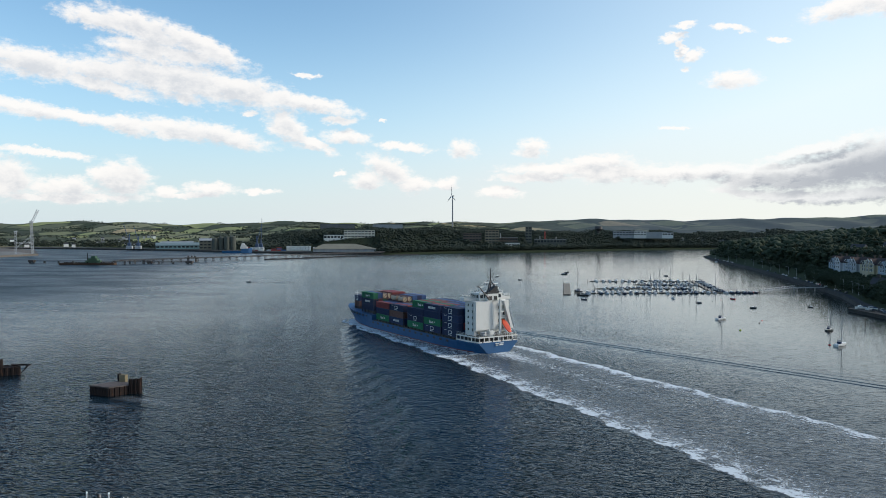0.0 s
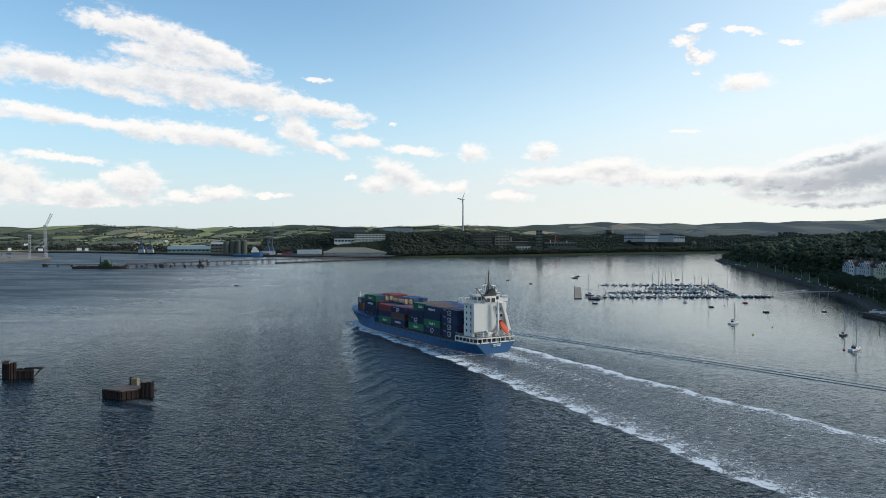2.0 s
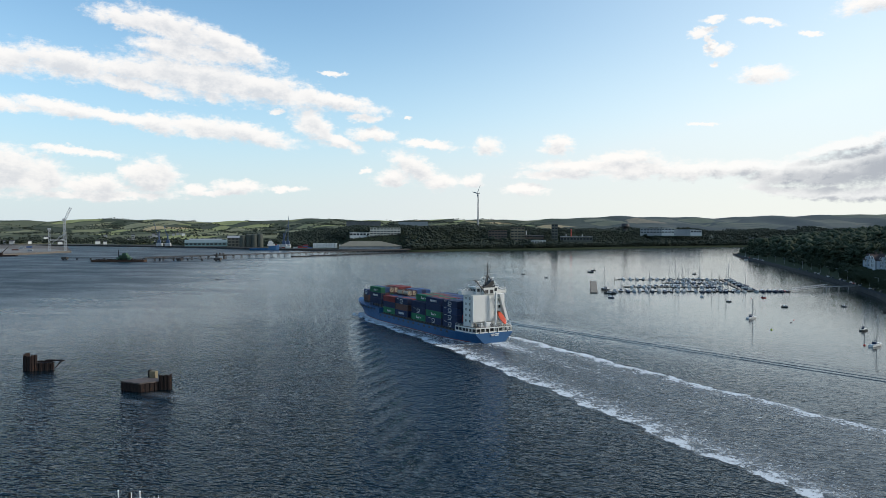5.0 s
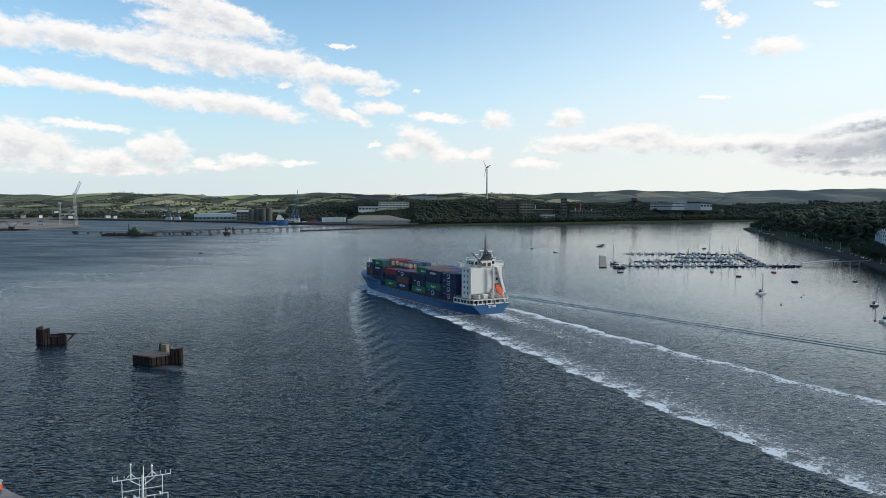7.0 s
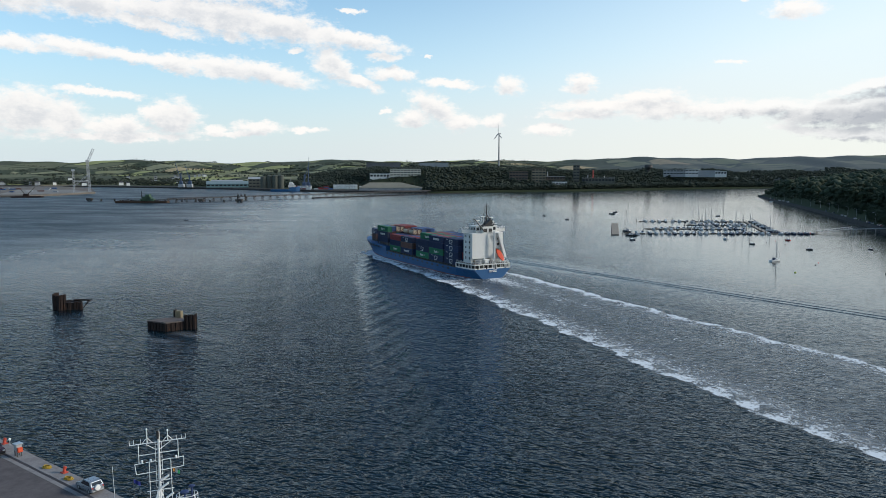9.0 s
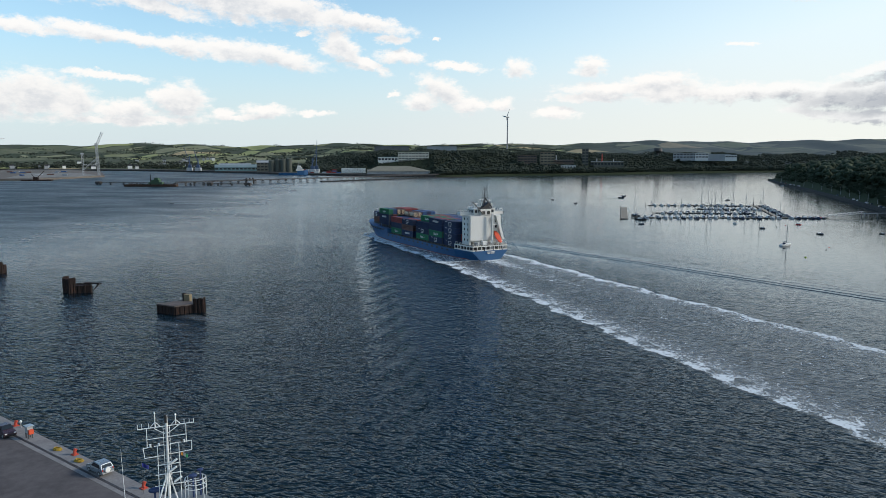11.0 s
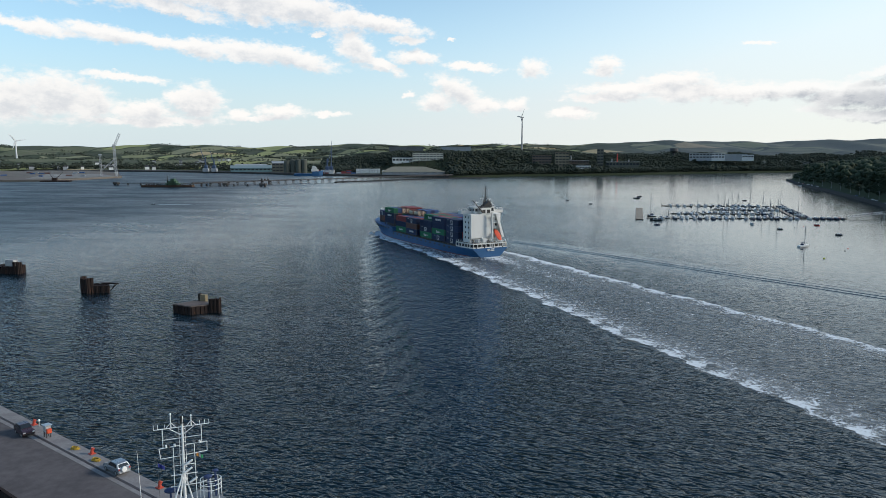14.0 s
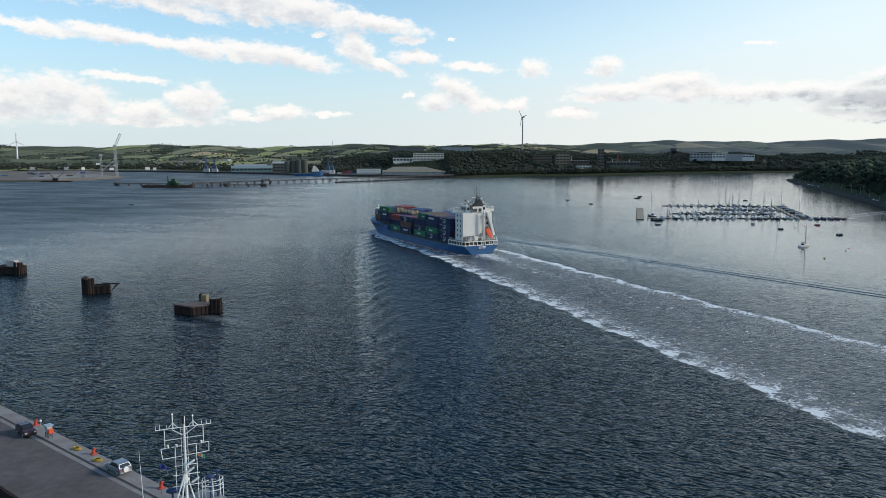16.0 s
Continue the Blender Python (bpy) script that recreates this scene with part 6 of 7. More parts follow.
def build_marina():
    rng = random.Random(21)
    pontoon((151, 529), (296, 524.5), 2.6)
    pontoon((180, 571), (262, 566), 2.2)
    pontoon((228, 611), (284, 605), 2.2)
    pontoon((200, 657), (296, 648), 2.4)
    pontoon((259, 526), (298, 649), 2.6)
    x = pontoon((142, 517), (171.5, 627), 5.2, "broad tan timber pontoon at the marina entrance")
    kinds = [
        build_boat("motor", 6.8, HULL_WHITE, "white motor cruiser berthed in the marina", "boats in the marina"),
        build_boat("motor", 8.0, HULL_NAVY, "navy motor cruiser berthed in the marina", "boats in the marina"),
        build_boat("motor", 5.6, HULL_DARK, "small dark fishing boat berthed in the marina", "boats in the marina"),
        build_boat("sail", 8.2, HULL_WHITE, "white sailing yacht berthed in the marina", "boats in the marina", 12.5),
        build_boat("sail", 9.4, HULL_NAVY, "navy sailing yacht berthed in the marina", "boats in the marina", 15.5),
    ]
    spots = []
    for (x0, y0), (x1, y1), step in (((158, 524), (292, 520), 4.6), ((160, 534), (256, 530.5), 4.7), ((184, 565), (258, 560.5), 4.6), ((184, 577), (258, 572.5), 4.6), ((232, 605), (282, 599.5), 4.4), ((232, 617), (280, 611.5), 4.4), ((204, 651), (292, 642.5), 5.8), ((206, 663), (290, 655), 6.4)):
        n = int((x1 - x0) / step)
        for i in range(n):
            k = (i + 0.5) / n
            spots.append((x0 + (x1 - x0) * k, y0 + (y1 - y0) * k, rng.choice((0, 180))))
    for i in range(11):
        k = (i + 0.5) / 11
        spots.append((264 + 39 * k + 2, 526 + 123 * k, 72))
    used = set()
    for x, y, a in spots:
        if rng.random() < 0.06:
            continue
        i = rng.choices(range(5), (6, 3, 4, 1.5 if y > 540 else 0.15, 0.8 if y > 560 else 0.1))[0]
        m = pose(x + rng.uniform(-0.4, 0.4), y, 0, 0, 0, a + rng.uniform(-4, 4))
        if i in used:
            copy_thing(kinds[i], m)
        else:
            kinds[i].matrix_basis = m
            used.add(i)
    big = build_boat("sail", 14.0, HULL_WHITE, "tall-masted white yacht lying in the marina", "boats in the marina", 19.5)
    big.matrix_basis = pose(226, 577.5, 0, 0, 0, 180)
    old = build_boat("sail", 13.0, HULL_DARK, "dark tall-masted yacht alongside the tan pontoon", "boats in the marina", 18.0)
    old.matrix_basis = pose(158, 545, 0, 0, 0, 8)
    tug = build_boat("motor", 9.0, HULL_DARK, "dark work boat below the tan pontoon", "boats in the marina")
    tug.matrix_basis = pose(152.5, 512.5, 0, 0, 0, 82)
    # bridge to the shore
    g = empty("gangway", Matrix.Translation((296, 525, 0)) @ pose(0, 0, 0, 0, 0, 12))
    tagged(g, "pale steel truss gangway from pontoon to shore", "gangway")
    for s in (-1, 1):
        bm = bmesh.new()
        for k in range(10):
            x0, x1 = k * 3.2, (k + 1) * 3.2
            z0, z1 = 0.9 + x0 * 0.07, 0.9 + x1 * 0.07
            tube(bm, (x0, s, z0), (x1, s, z1), 0.09, n=5)
            tube(bm, (x0, s, z0 + 1.5), (x1, s, z1 + 1.5), 0.09, n=5)
            tube(bm, (x0, s, z0), (x0, s, z0 + 1.5), 0.06, n=5)
            tube(bm, (x0, s, z0), (x1, s, z1 + 1.5), 0.06, n=5)
        part("truss", bm, BOX_WHITE, g)
    bm = bmesh.new()
    rows = [[(x, -1, 0.8 + x * 0.07), (x, 1, 0.8 + x * 0.07), (x, 1, 0.95 + x * 0.07), (x, -1, 0.95 + x * 0.07)] for x in (0, 32)]
    part("walkway", sections(bm, rows), PLANK, g)
    bm = bmesh.new()
    box(bm, 30, 35, -2, 2, 2.4, 3.1)
    for x in (31, 34):
        for y in (-1.4, 1.4):
            tube(bm, (x, y, -1), (x, y, 2.5), 0.35, n=8)
    part("landing", bm, CONCRETE, g)
    bm = bmesh.new()
    box(bm, 35, 62, -1.2, 1.2, 2.6, 3.0)
    for x in (44, 53):
        tube(bm, (x, 0, -1), (x, 0, 2.7), 0.35, n=8)
    part("approach", bm, CONCRETE, g)
    r = empty("pontoon_raft", pose(288, 523.5, 0))
    tagged(r, "small red raft at the gangway foot", "raft")
    bm = bmesh.new()
    box(bm, -4.5, 4.5, -1.6, 1.6, -0.3, 0.8, 0.15)
    part("raft_body", bm, RED, r)


build_marina()


def build_moorings():
    rng = random.Random(5)
    for x, y, a, L, mast, mat, label in (
        (184.4, 364.4, -62, 8.4, 10.6, HULL_WHITE, "small sailing yacht on a mooring, sail stowed"),
        (214.4, 317.6, -66, 6.2, 9.0, HULL_DARK, "small dark yacht lying on a mooring"),
        (190.8, 275.0, -60, 9.2, 12.4, HULL_WHITE, "navy and white yacht on a mooring with a red buoy"),
    ):
        build_boat("sail", L, mat, label, "boats on moorings", mast).matrix_basis = pose(x, y, 0, 0, 0, a)
    for x, y, a, L, mat, label in (
        (143.6, 480, 80, 6.0, HULL_NAVY, "small white-decked boat on a mooring"), (208.3, 482.5, 10, 7.0, HULL_WHITE, "small white motor boat on a mooring"),
        (212.1, 450, 50, 5.5, HULL_DARK, "small dark boat on a mooring"), (248.1, 475, 30, 6.2, RED, "small red boat on a mooring"),
        (231.1, 417, 70, 6.0, HULL_DARK, "dark covered dinghy on a mooring"), (268.3, 417, 40, 5.0, HULL_DARK, "small dark dinghy on a mooring"),
        (207.4, 771, 85, 11.0, HULL_DARK, "dark work boat lying off the marina"), (219.3, 803, 85, 8.0, HULL_DARK, "dark boat on an outer mooring"),
        (307.1, 732, 80, 7.0, HULL_DARK, "dark boat on an outer mooring"), (532.4, 1075, 80, 9.0, HULL_WHITE, "white boat off the headland"),
        (127.4, 737.3, 60, 6.0, HULL_DARK, "dark boat lying in mid channel"), (140.3, 683.1, 60, 6.0, HULL_DARK, "dark boat lying in mid channel"),
    ):
        build_boat("motor", L * 0.68, mat, label, "boats on moorings").matrix_basis = pose(x, y, 0, 0, 0, a)
    for x, y, mat, label, s in ((187.0, 276.5, RED, "red mooring buoy beside a yacht", 0.6), (172.8, 322.5, material("buoy_lime", (0.40, 0.50, 0.06), 0.6, scale=2.0), "round yellow-green mooring buoy", 0.55), (203, 357, RED, "small round red mooring buoy", 0.35), (237, 470, RED, "small round red mooring buoy", 0.35), (226, 460, HULL_DARK, "small dark mooring buoy", 0.4), (196.5, 348, HULL_DARK, "small dark mooring buoy", 0.4)):
        b = empty("mooring_buoy", pose(x, y, 0))
        tagged(b, label, "buoy", group="mooring buoys")
        bm = bmesh.new()
        bmesh.ops.create_icosphere(bm, subdivisions=2, radius=s, matrix=Matrix.Diagonal((1, 1, 0.85, 1)))
        part("float", bm, mat, b, smooth=True)
        bm = bmesh.new()
        tube(bm, (0, 0, s * 0.7), (0, 0, s * 1.2), 0.08, n=6)
        part("ring_post", bm, DARK_STEEL, b)
    b = empty("channel_post", pose(244.6, 334.7, 0))
    tagged(b, "rusty steel channel marker post standing in the water", "marker post")
    bm = bmesh.new()
    tube(bm, (0, 0, -2), (0, 0, 3.3), 0.2, 0.18, 8)
    part("post", bm, RUSTY, b)
    bm = bmesh.new()
    box(bm, -0.35, 0.35, -0.2, 0.2, 3.2, 3.5, 0.05)
    part("topmark", bm, DARK_STEEL, b)


build_moorings()


def build_speedboat():
    b = build_boat("motor", 4.6, HULL_DARK, "small dark speedboat crossing with a white wake")
    b.name = "speedboat"
    ys = np.arange(-150, 3, 1.5)
    strip("speedboat_wake", ys, lambda y: [k * (1.0 + min(14, max(0, -y)) * 0.06) for k in np.linspace(-1, 1, 7)], 0.12, lambda k, y: (0.95 * max(0, min(1, (y + 40) / 24)) + 0.42) * (1 - abs(2 * k - 1) ** 3), FOAM, b, "white wake of the speedboat")
    return b


SPEEDBOAT = build_speedboat()


# ---- jetties and the port across the water ----
JETTY = material("jetty_concrete", (0.10, 0.09, 0.085), 0.9, second=(0.055, 0.05, 0.048), scale=0.2)

def trestle(name, a, b, z, w, step, label, pipes=False):
    a, b = Vector((*a, 0)), Vector((*b, 0))
    d = b - a
    t = empty(name, Matrix.Translation(a) @ pose(0, 0, 0, 0, 0, math.degrees(math.atan2(d.y, d.x))))
    tagged(t, label, "jetty", kind="")
    bm = bmesh.new()
    box(bm, 0, d.length, -w / 2, w / 2, z - 0.6, z)
    part("deck", bm, JETTY, t)
    for i in range(int(d.length / step) + 1):
        bm = bmesh.new()
        x = i * step
        box(bm, x - 0.6, x + 0.6, -w / 2 - 0.2, w / 2 + 0.2, z - 1.3, z - 0.6)
        for s in (-1, 1):
            tube(bm, (x - 0.8, s * w * 0.4, -2), (x - 0.8, s * w * 0.4, z - 1.3), 0.3, n=7)
            tube(bm, (x + 0.8, s * w * 0.4, -2), (x + 0.8, s * w * 0.4, z - 1.3), 0.3, n=7)
        part("pier_bent", bm, JETTY, t)
    if pipes:
        for s in (-0.3, 0.3):
            bm = bmesh.new()
            tube(bm, (0, s * w, z + 0.8), (d.length, s * w, z + 0.8), 0.45, n=7)
            part("pipe", bm, DARK_STEEL, t)
    else:
        bm = bmesh.new()
        for s in (-1, 1):
            tube(bm, (0, s * w * 0.46, z + 1.0), (d.length, s * w * 0.46, z + 1.0), 0.08, n=4)
        part("handrail", bm, DARK_STEEL, t)
    return t


def build_jetties():
    trestle("jetty", (-367, 1052), (19, 1480), 5.6, 5, 15, "long concrete oil jetty on pile bents", True)
    trestle("jetty_walkway", (-506, 1110), (-262, 1062), 3.9, 2.0, 22, "low concrete walkway between berthing dolphins")
    for x, y, s in ((-504, 1110, 4), (-325, 1075, 3.5), (-266, 1063, 5)):
        d = empty("berthing_dolphin", pose(x, y, 0, 0, 0, -11))
        tagged(d, "square concrete berthing dolphin beside the jetty", "dolphin", group="jetty dolphins")
        bm = bmesh.new()
        box(bm, -s, s, -3, 3, 1.6, 4.9, 0.2)
        part("cap", bm, JETTY, d)
        for sx in (-0.6, 0.6):
            bm = bmesh.new()
            tube(bm, (s * sx, 0, -2), (s * sx, 0, 1.5), 1.6, n=8)
            part("pile", bm, DARK_STEEL, d)
    h = empty("loading_platform", pose(-283, 1145, 0, 0, 0, 48))
    tagged(h, "small grey loading platform on the jetty", "platform")
    bm = bmesh.new()
    box(bm, -9, 9, -6, 6, 6.2, 7.0)
    for s in (-6, 0, 6):
        box(bm, s - 1.0, s + 1.0, -1.2, 1.2, 7.0, 9.0, 0.1)
        tube(bm, (s, 0, 7), (s, 2.0, 11.0), 0.22, n=6)
    for sx in (-7, 7):
        tube(bm, (sx, 0, -2), (sx, 0, 6.4), 1.2, n=8)
    part("deck_and_arms", bm, JETTY, h)
    # rusty barge with a green deckhouse
    b = empty("dredging_barge", pose(-401, 1047, 0, 0, 0, -2))
    tagged(b, "rusty dredging barge with a green deckhouse", "barge")
    bm = bmesh.new()
    rows = [[(x, -6 * k, 3.0), (x, -5.4 * k, -1), (x, 5.4 * k, -1), (x, 6 * k, 3.0)] for x, k in ((-37, 0.9), (-34, 1), (32, 1), (38, 0.8))]
    part("hull", sections(bm, rows), material("barge_brown", (0.095, 0.062, 0.045), 0.9, second=(0.05, 0.035, 0.03), scale=0.2, rust=0.4), b)
    green = material("barge_green", (0.03, 0.10, 0.055), 0.6, second=(0.06, 0.09, 0.05), scale=0.4, rust=0.4)
    for x0, x1, z1 in ((-2, 18, 6.5), (2, 14, 9.5), (6, 12, 12.5)):
        bm = bmesh.new()
        box(bm, x0, x1, -3.5, 3.5, 3.0, z1, 0.15)
        part("deckhouse", bm, green, b)
    for x, z, r in ((0, 17, 0.7), (9, 14.5, 0.3), (16, 11, 0.3), (24, 8, 0.2), (-10, 7, 0.2)):
        bm = bmesh.new()
        tube(bm, (x, 0, 3), (x, 0, z), r, r * 0.6, 7)
        part("post", bm, RUSTY if x == 0 else green, b)
    bm = bmesh.new()
    for i in range(30):
        x = -34 + i * 2.3
        box(bm, x, x + 1.4, -4 + (i * 7 % 5), -1 + (i * 7 % 5), 3.0, 3.4 + (i * 13 % 7) * 0.16)
    part("deck_gear", bm, RUSTY, b)
    # low black breakwater
    rows = []
    for k in np.linspace(0, 1, 40):
        x, y = -182 + 270 * k, 1219 + 258 * k + 10 * math.sin(k * 3.14)
        h = 1.6 + 0.35 * math.sin(k * 61) + 0.25 * math.sin(k * 143)
        rows.append([(x - 4, y + 4, -1), (x - 1.5, y + 1.5, h), (x + 1.5, y - 1.5, h), (x + 4, y - 4, -1)])
    tagged(obj_from("breakwater", sections(bmesh.new(), rows), material("wet_rock", (0.03, 0.03, 0.03), 0.8, scale=0.3, bump=0.3)), "low black rock breakwater", "breakwater", kind="structure")


build_jetties()


def building(name, x, y, w, d, h, z, wall, roof, label, gable=0.0, floors=0, bays=0, turn=None, base=6.0):
    """A block facing the camera: walls, a roof with overhang, window bands cut as dark recessed panes."""
    turn = -math.degrees(math.atan2(x, y)) if turn is None else turn
    b = empty(name, Matrix.Translation((x, y, z)) @ pose(0, 0, 0, 0, 0, turn))
    tagged(b, label, "building")
    bm = bmesh.new()
    box(bm, -w / 2, w / 2, -d / 2, d / 2, -base, h)
    part("wall", bm, wall, b)
    bm = bmesh.new()
    o = min(0.8, w * 0.03)
    if gable:
        rows = [[(s * (w / 2 + o), -d / 2 - o, h), (s * (w / 2 + o), 0, h + gable), (s * (w / 2 + o), d / 2 + o, h), (s * (w / 2 + o), 0, h - 0.1)] for s in (-1, 1)]
        sections(bm, rows)
    else:
        box(bm, -w / 2 - o, w / 2 + o, -d / 2 - o, d / 2 + o, h, h + 0.7)
    part("roof", bm, roof, b)
    if floors:
        fh = h / floors
        for f in range(floors):
            for k in range(bays):
                bm = bmesh.new()
                ww = w / bays
                x0 = -w / 2 + k * ww + ww * 0.14
                box(bm, x0, x0 + ww * 0.72, -d / 2 - 0.12, -d / 2 + 0.3, f * fh + fh * 0.38, f * fh + fh * 0.8)
                part("window", bm, GLASS, b)
    return b


def build_port():
    teal = material("teal_cladding", (0.10, 0.20, 0.22), 0.6, second=(0.08, 0.15, 0.17), scale=0.05)
    pale = material("pale_cladding", (0.31, 0.33, 0.345), 0.7, second=(0.23, 0.25, 0.265), scale=0.05)
    teal_roof = material("teal_roof", (0.17, 0.235, 0.25), 0.7, second=(0.13, 0.18, 0.19), scale=0.05)
    tan = material("tan_roof", (0.23, 0.22, 0.175), 0.85, second=(0.17, 0.165, 0.135), scale=0.05)
    office = material("cream_render", (0.62, 0.60, 0.52), 0.8, second=(0.52, 0.50, 0.44), scale=0.05)
    brick = material("brown_brick", (0.13, 0.10, 0.08), 0.9, second=(0.09, 0.075, 0.065), scale=0.05)
    silo_grey = material("silo_concrete", (0.105, 0.115, 0.10), 0.85, second=(0.075, 0.082, 0.072), scale=0.06, stretch=(1, 1, 0.2))
    # the quay apron on the port side
    bm = bmesh.new()
    pts = []
    for az in np.linspace(-30, 0.5, 30):
        s = float(lerp(az, SHORE)) - 8
        pts.append((s * math.sin(radians(az)), s * math.cos(radians(az))))
    far = [(x * 1.05, y * 1.05) for x, y in pts[::-1]]
    prism(bm, pts + far, -3, 3.6)
    tagged(obj_from("quay_far", bm, STONE), "dark quay wall of the far port", "quay", kind="structure")
    building("warehouse", -480, 1880, 140, 40, 9, 3.6, teal, teal_roof, "long teal warehouse with a blue-grey roof", 7, 1, 14)
    building("warehouse", -515, 1935, 80, 40, 12, 3.6, pale, pale, "pale grey gabled warehouse", 6)
    building("plant_building", -408, 1800, 36, 24, 22, 3.6, silo_grey, pale, "grey grain plant building", 5, 3, 4)
    for i, (x, h) in enumerate(((-379, 27), (-365, 30), (-351, 30), (-338, 31))):
        s = empty("grain_silo", pose(x, 1752 + 3 * (i % 2), 3.6))
        tagged(s, "tall grey concrete grain silo", "silo", group="grain silos")
        bm = bmesh.new()
        tube(bm, (0, 0, -1), (0, 0, h), 7.2, n=18)
        part("barrel", bm, silo_grey, s)
        bm = bmesh.new()
        tube(bm, (0, 0, h), (0, 0, h + 2), 7.3, 2.0, n=18)
        part("cap", bm, silo_grey, s)
    # blue and white supply vessel
    v = empty("supply_vessel", pose(-301, 1612, 0, 0, 0, 8))
    tagged(v, "blue supply vessel with a white deckhouse", "ship")
    bm = bmesh.new()
    rows = [[(x, -7 * k, f), (x, -6 * k, -1), (x, 6 * k, -1), (x, 7 * k, f)] for x, k, f in ((-32, 0.9, 5), (-28, 1, 5), (8, 1, 5), (9, 1, 9.5), (24, 0.7, 10.5), (32, 0.05, 12))]
    part("hull", sections(bm, rows), HULL_BLUE, v)
    for x0, x1, z0, z1 in ((6, 22, 9.5, 14), (8, 19, 14, 18), (9, 16, 18, 21)):
        bm = bmesh.new()
        box(bm, x0, x1, -5.5, 5.5, z0, z1, 0.2)
        part("deckhouse", bm, WHITE, v)
    bm = bmesh.new()
    tube(bm, (12, 0, 21), (12, 0, 30), 0.4, 0.2, 6)
    part("mast", bm, GREY, v)
    for i in range(9):
        w = empty("container_stack", pose(-199 + i * 6.2, 1675, 3.6, 0, 0, 5))
        tagged(w, "stack of white refrigerated containers on the quay", "container", group="white container stacks")
        for k in range(4):
            bm = bmesh.new()
            box(bm, -2.9, 2.9, -6, 6, k * 2.65, k * 2.65 + 2.55, 0.06)
            part("container", bm, BOX_WHITE, w)
    rng = random.Random(8)
    for i in range(26):
        x = -290 + i * 12 + rng.uniform(-3, 3)
        if -205 < x < -140:
            continue
        w = empty("stacked_containers", pose(x, 1655 + rng.uniform(-8, 25) - max(0, x + 130) * 0.35, 3.6, 0, 0, rng.uniform(-8, 8)))
        tagged(w, "low stack of rust-red containers on the quay", "container", group="red container stacks")
        for k in range(rng.randint(1, 3)):
            bm = bmesh.new()
            box(bm, -5.5, 5.5, -1.2, 1.2, k * 2.65, k * 2.65 + 2.55, 0.06)
            part("container", bm, rng.choice((BOX_RED, BOX_RED, BOX_BROWN, BOX_WHITE, BOX_BLUE)), w)
    # broad hipped store on the quay
    b = empty("bulk_store", pose(-66, 1592, 3.6, 0, 0, 2))
    tagged(b, "broad bulk store with a hipped tan roof", "building")
    bm = bmesh.new()
    box(bm, -68, 68, -22, 22, -1, 6)
    part("wall", bm, pale, b)
    bm = bmesh.new()
    lo = [bm.verts.new(p) for p in ((-70, -24, 6), (70, -24, 6), (70, 24, 6), (-70, 24, 6))]
    hi = [bm.verts.new(p) for p in ((-46, -2, 17), (22, -2, 17), (22, 2, 17), (-46, 2, 17))]
    for i in range(4):
        bm.faces.new((lo[i], lo[(i + 1) % 4], hi[(i + 1) % 4], hi[i]))
    bm.faces.new(hi)
    bm.faces.new(lo[::-1])
    part("roof", bm, tan, b)
    for k in range(7):
        bm = bmesh.new()
        box(bm, -60 + k * 18, -50 + k * 18, -22.15, -21.8, 0.2, 5)
        part("door", bm, GREY, b)
    building("office_block", -37, 1757, 74, 22, 23, 27, office, office, "cream four-storey office block with window bands", 0, 4, 9)
    building("office_wing", -99, 1755, 48, 18, 11, 28, BOX_WHITE, pale, "low white office wing", 0, 1, 6)
    building("hilltop_plant", -117, 2294, 108, 30, 10, 62, material("dark_cladding", (0.12, 0.13, 0.14), 0.7, scale=0.05), SLATE, "long dark plant building on the hilltop", 0)
    building("hilltop_plant", 41, 2297, 94, 30, 10, 61, pale, SLATE, "long grey plant building on the hilltop", 0)
    building("laboratory", 720, 2022, 62, 30, 14, 35, pale, pale, "pale blue-grey laboratory block", 0, 2, 7)
    building("laboratory", 760, 2000, 34, 26, 15, 35, BOX_WHITE, pale, "white flat-roofed laboratory block", 0, 2, 4)
    building("laboratory", 805, 1992, 58, 28, 12, 35, pale, pale, "low pale laboratory block")
    building("laboratory", 832, 1976, 30, 22, 10, 35, BOX_WHITE, pale, "low white laboratory block", 0, 1, 4)
    building("brick_works", 243, 1782, 46, 26, 26, 18, brick, brick, "brown brick works building", 0, 4, 6)
    building("brick_works", 292, 1776, 34, 26, 33, 18, material("tan_brick", (0.24, 0.21, 0.15), 0.9, scale=0.05), brick, "tall tan brick works building", 0, 5, 4)
    building("works_tower", 392, 1806, 16, 16, 44, 16, silo_grey, silo_grey, "grey concrete works tower", 0, 6, 2)
    building("works_shed", 335, 1790, 50, 24, 16, 16, brick, pale, "low brown brick works shed", 0, 2, 7)
    building("works_shed", 446, 1798, 80, 26, 12, 16, silo_grey, pale, "long low pale works shed", 0, 1, 10)
    building("works_shed", 330, 1700, 34, 16, 8, 12, BOX_WHITE, pale, "small white works building", 0, 1, 5)
    for x, h in ((433, 34), (420, 22), (462, 20), (318, 30)):
        c = empty("chimney", pose(x, 1800, 14))
        tagged(c, "slender grey steel works chimney", "chimney", group="works chimneys")
        bm = bmesh.new()
        tube(bm, (0, 0, -4), (0, 0, h), 1.6, 1.1, 10)
        part("flue", bm, RED if x == 433 else GREY, c)
    t = empty("water_tower", pose(667, 2095, 36))
    tagged(t, "dark mushroom-shaped water tower", "water tower")
    bm = bmesh.new()
    tube(bm, (0, 0, -10), (0, 0, 16), 3, n=12)
    part("shaft", bm, DARK_STEEL, t)
    bm = bmesh.new()
    tube(bm, (0, 0, 14), (0, 0, 20), 4, 12, 16)
    tube(bm, (0, 0, 20), (0, 0, 28), 12, 11, 16)
    part("tank", bm, DARK_STEEL, t)
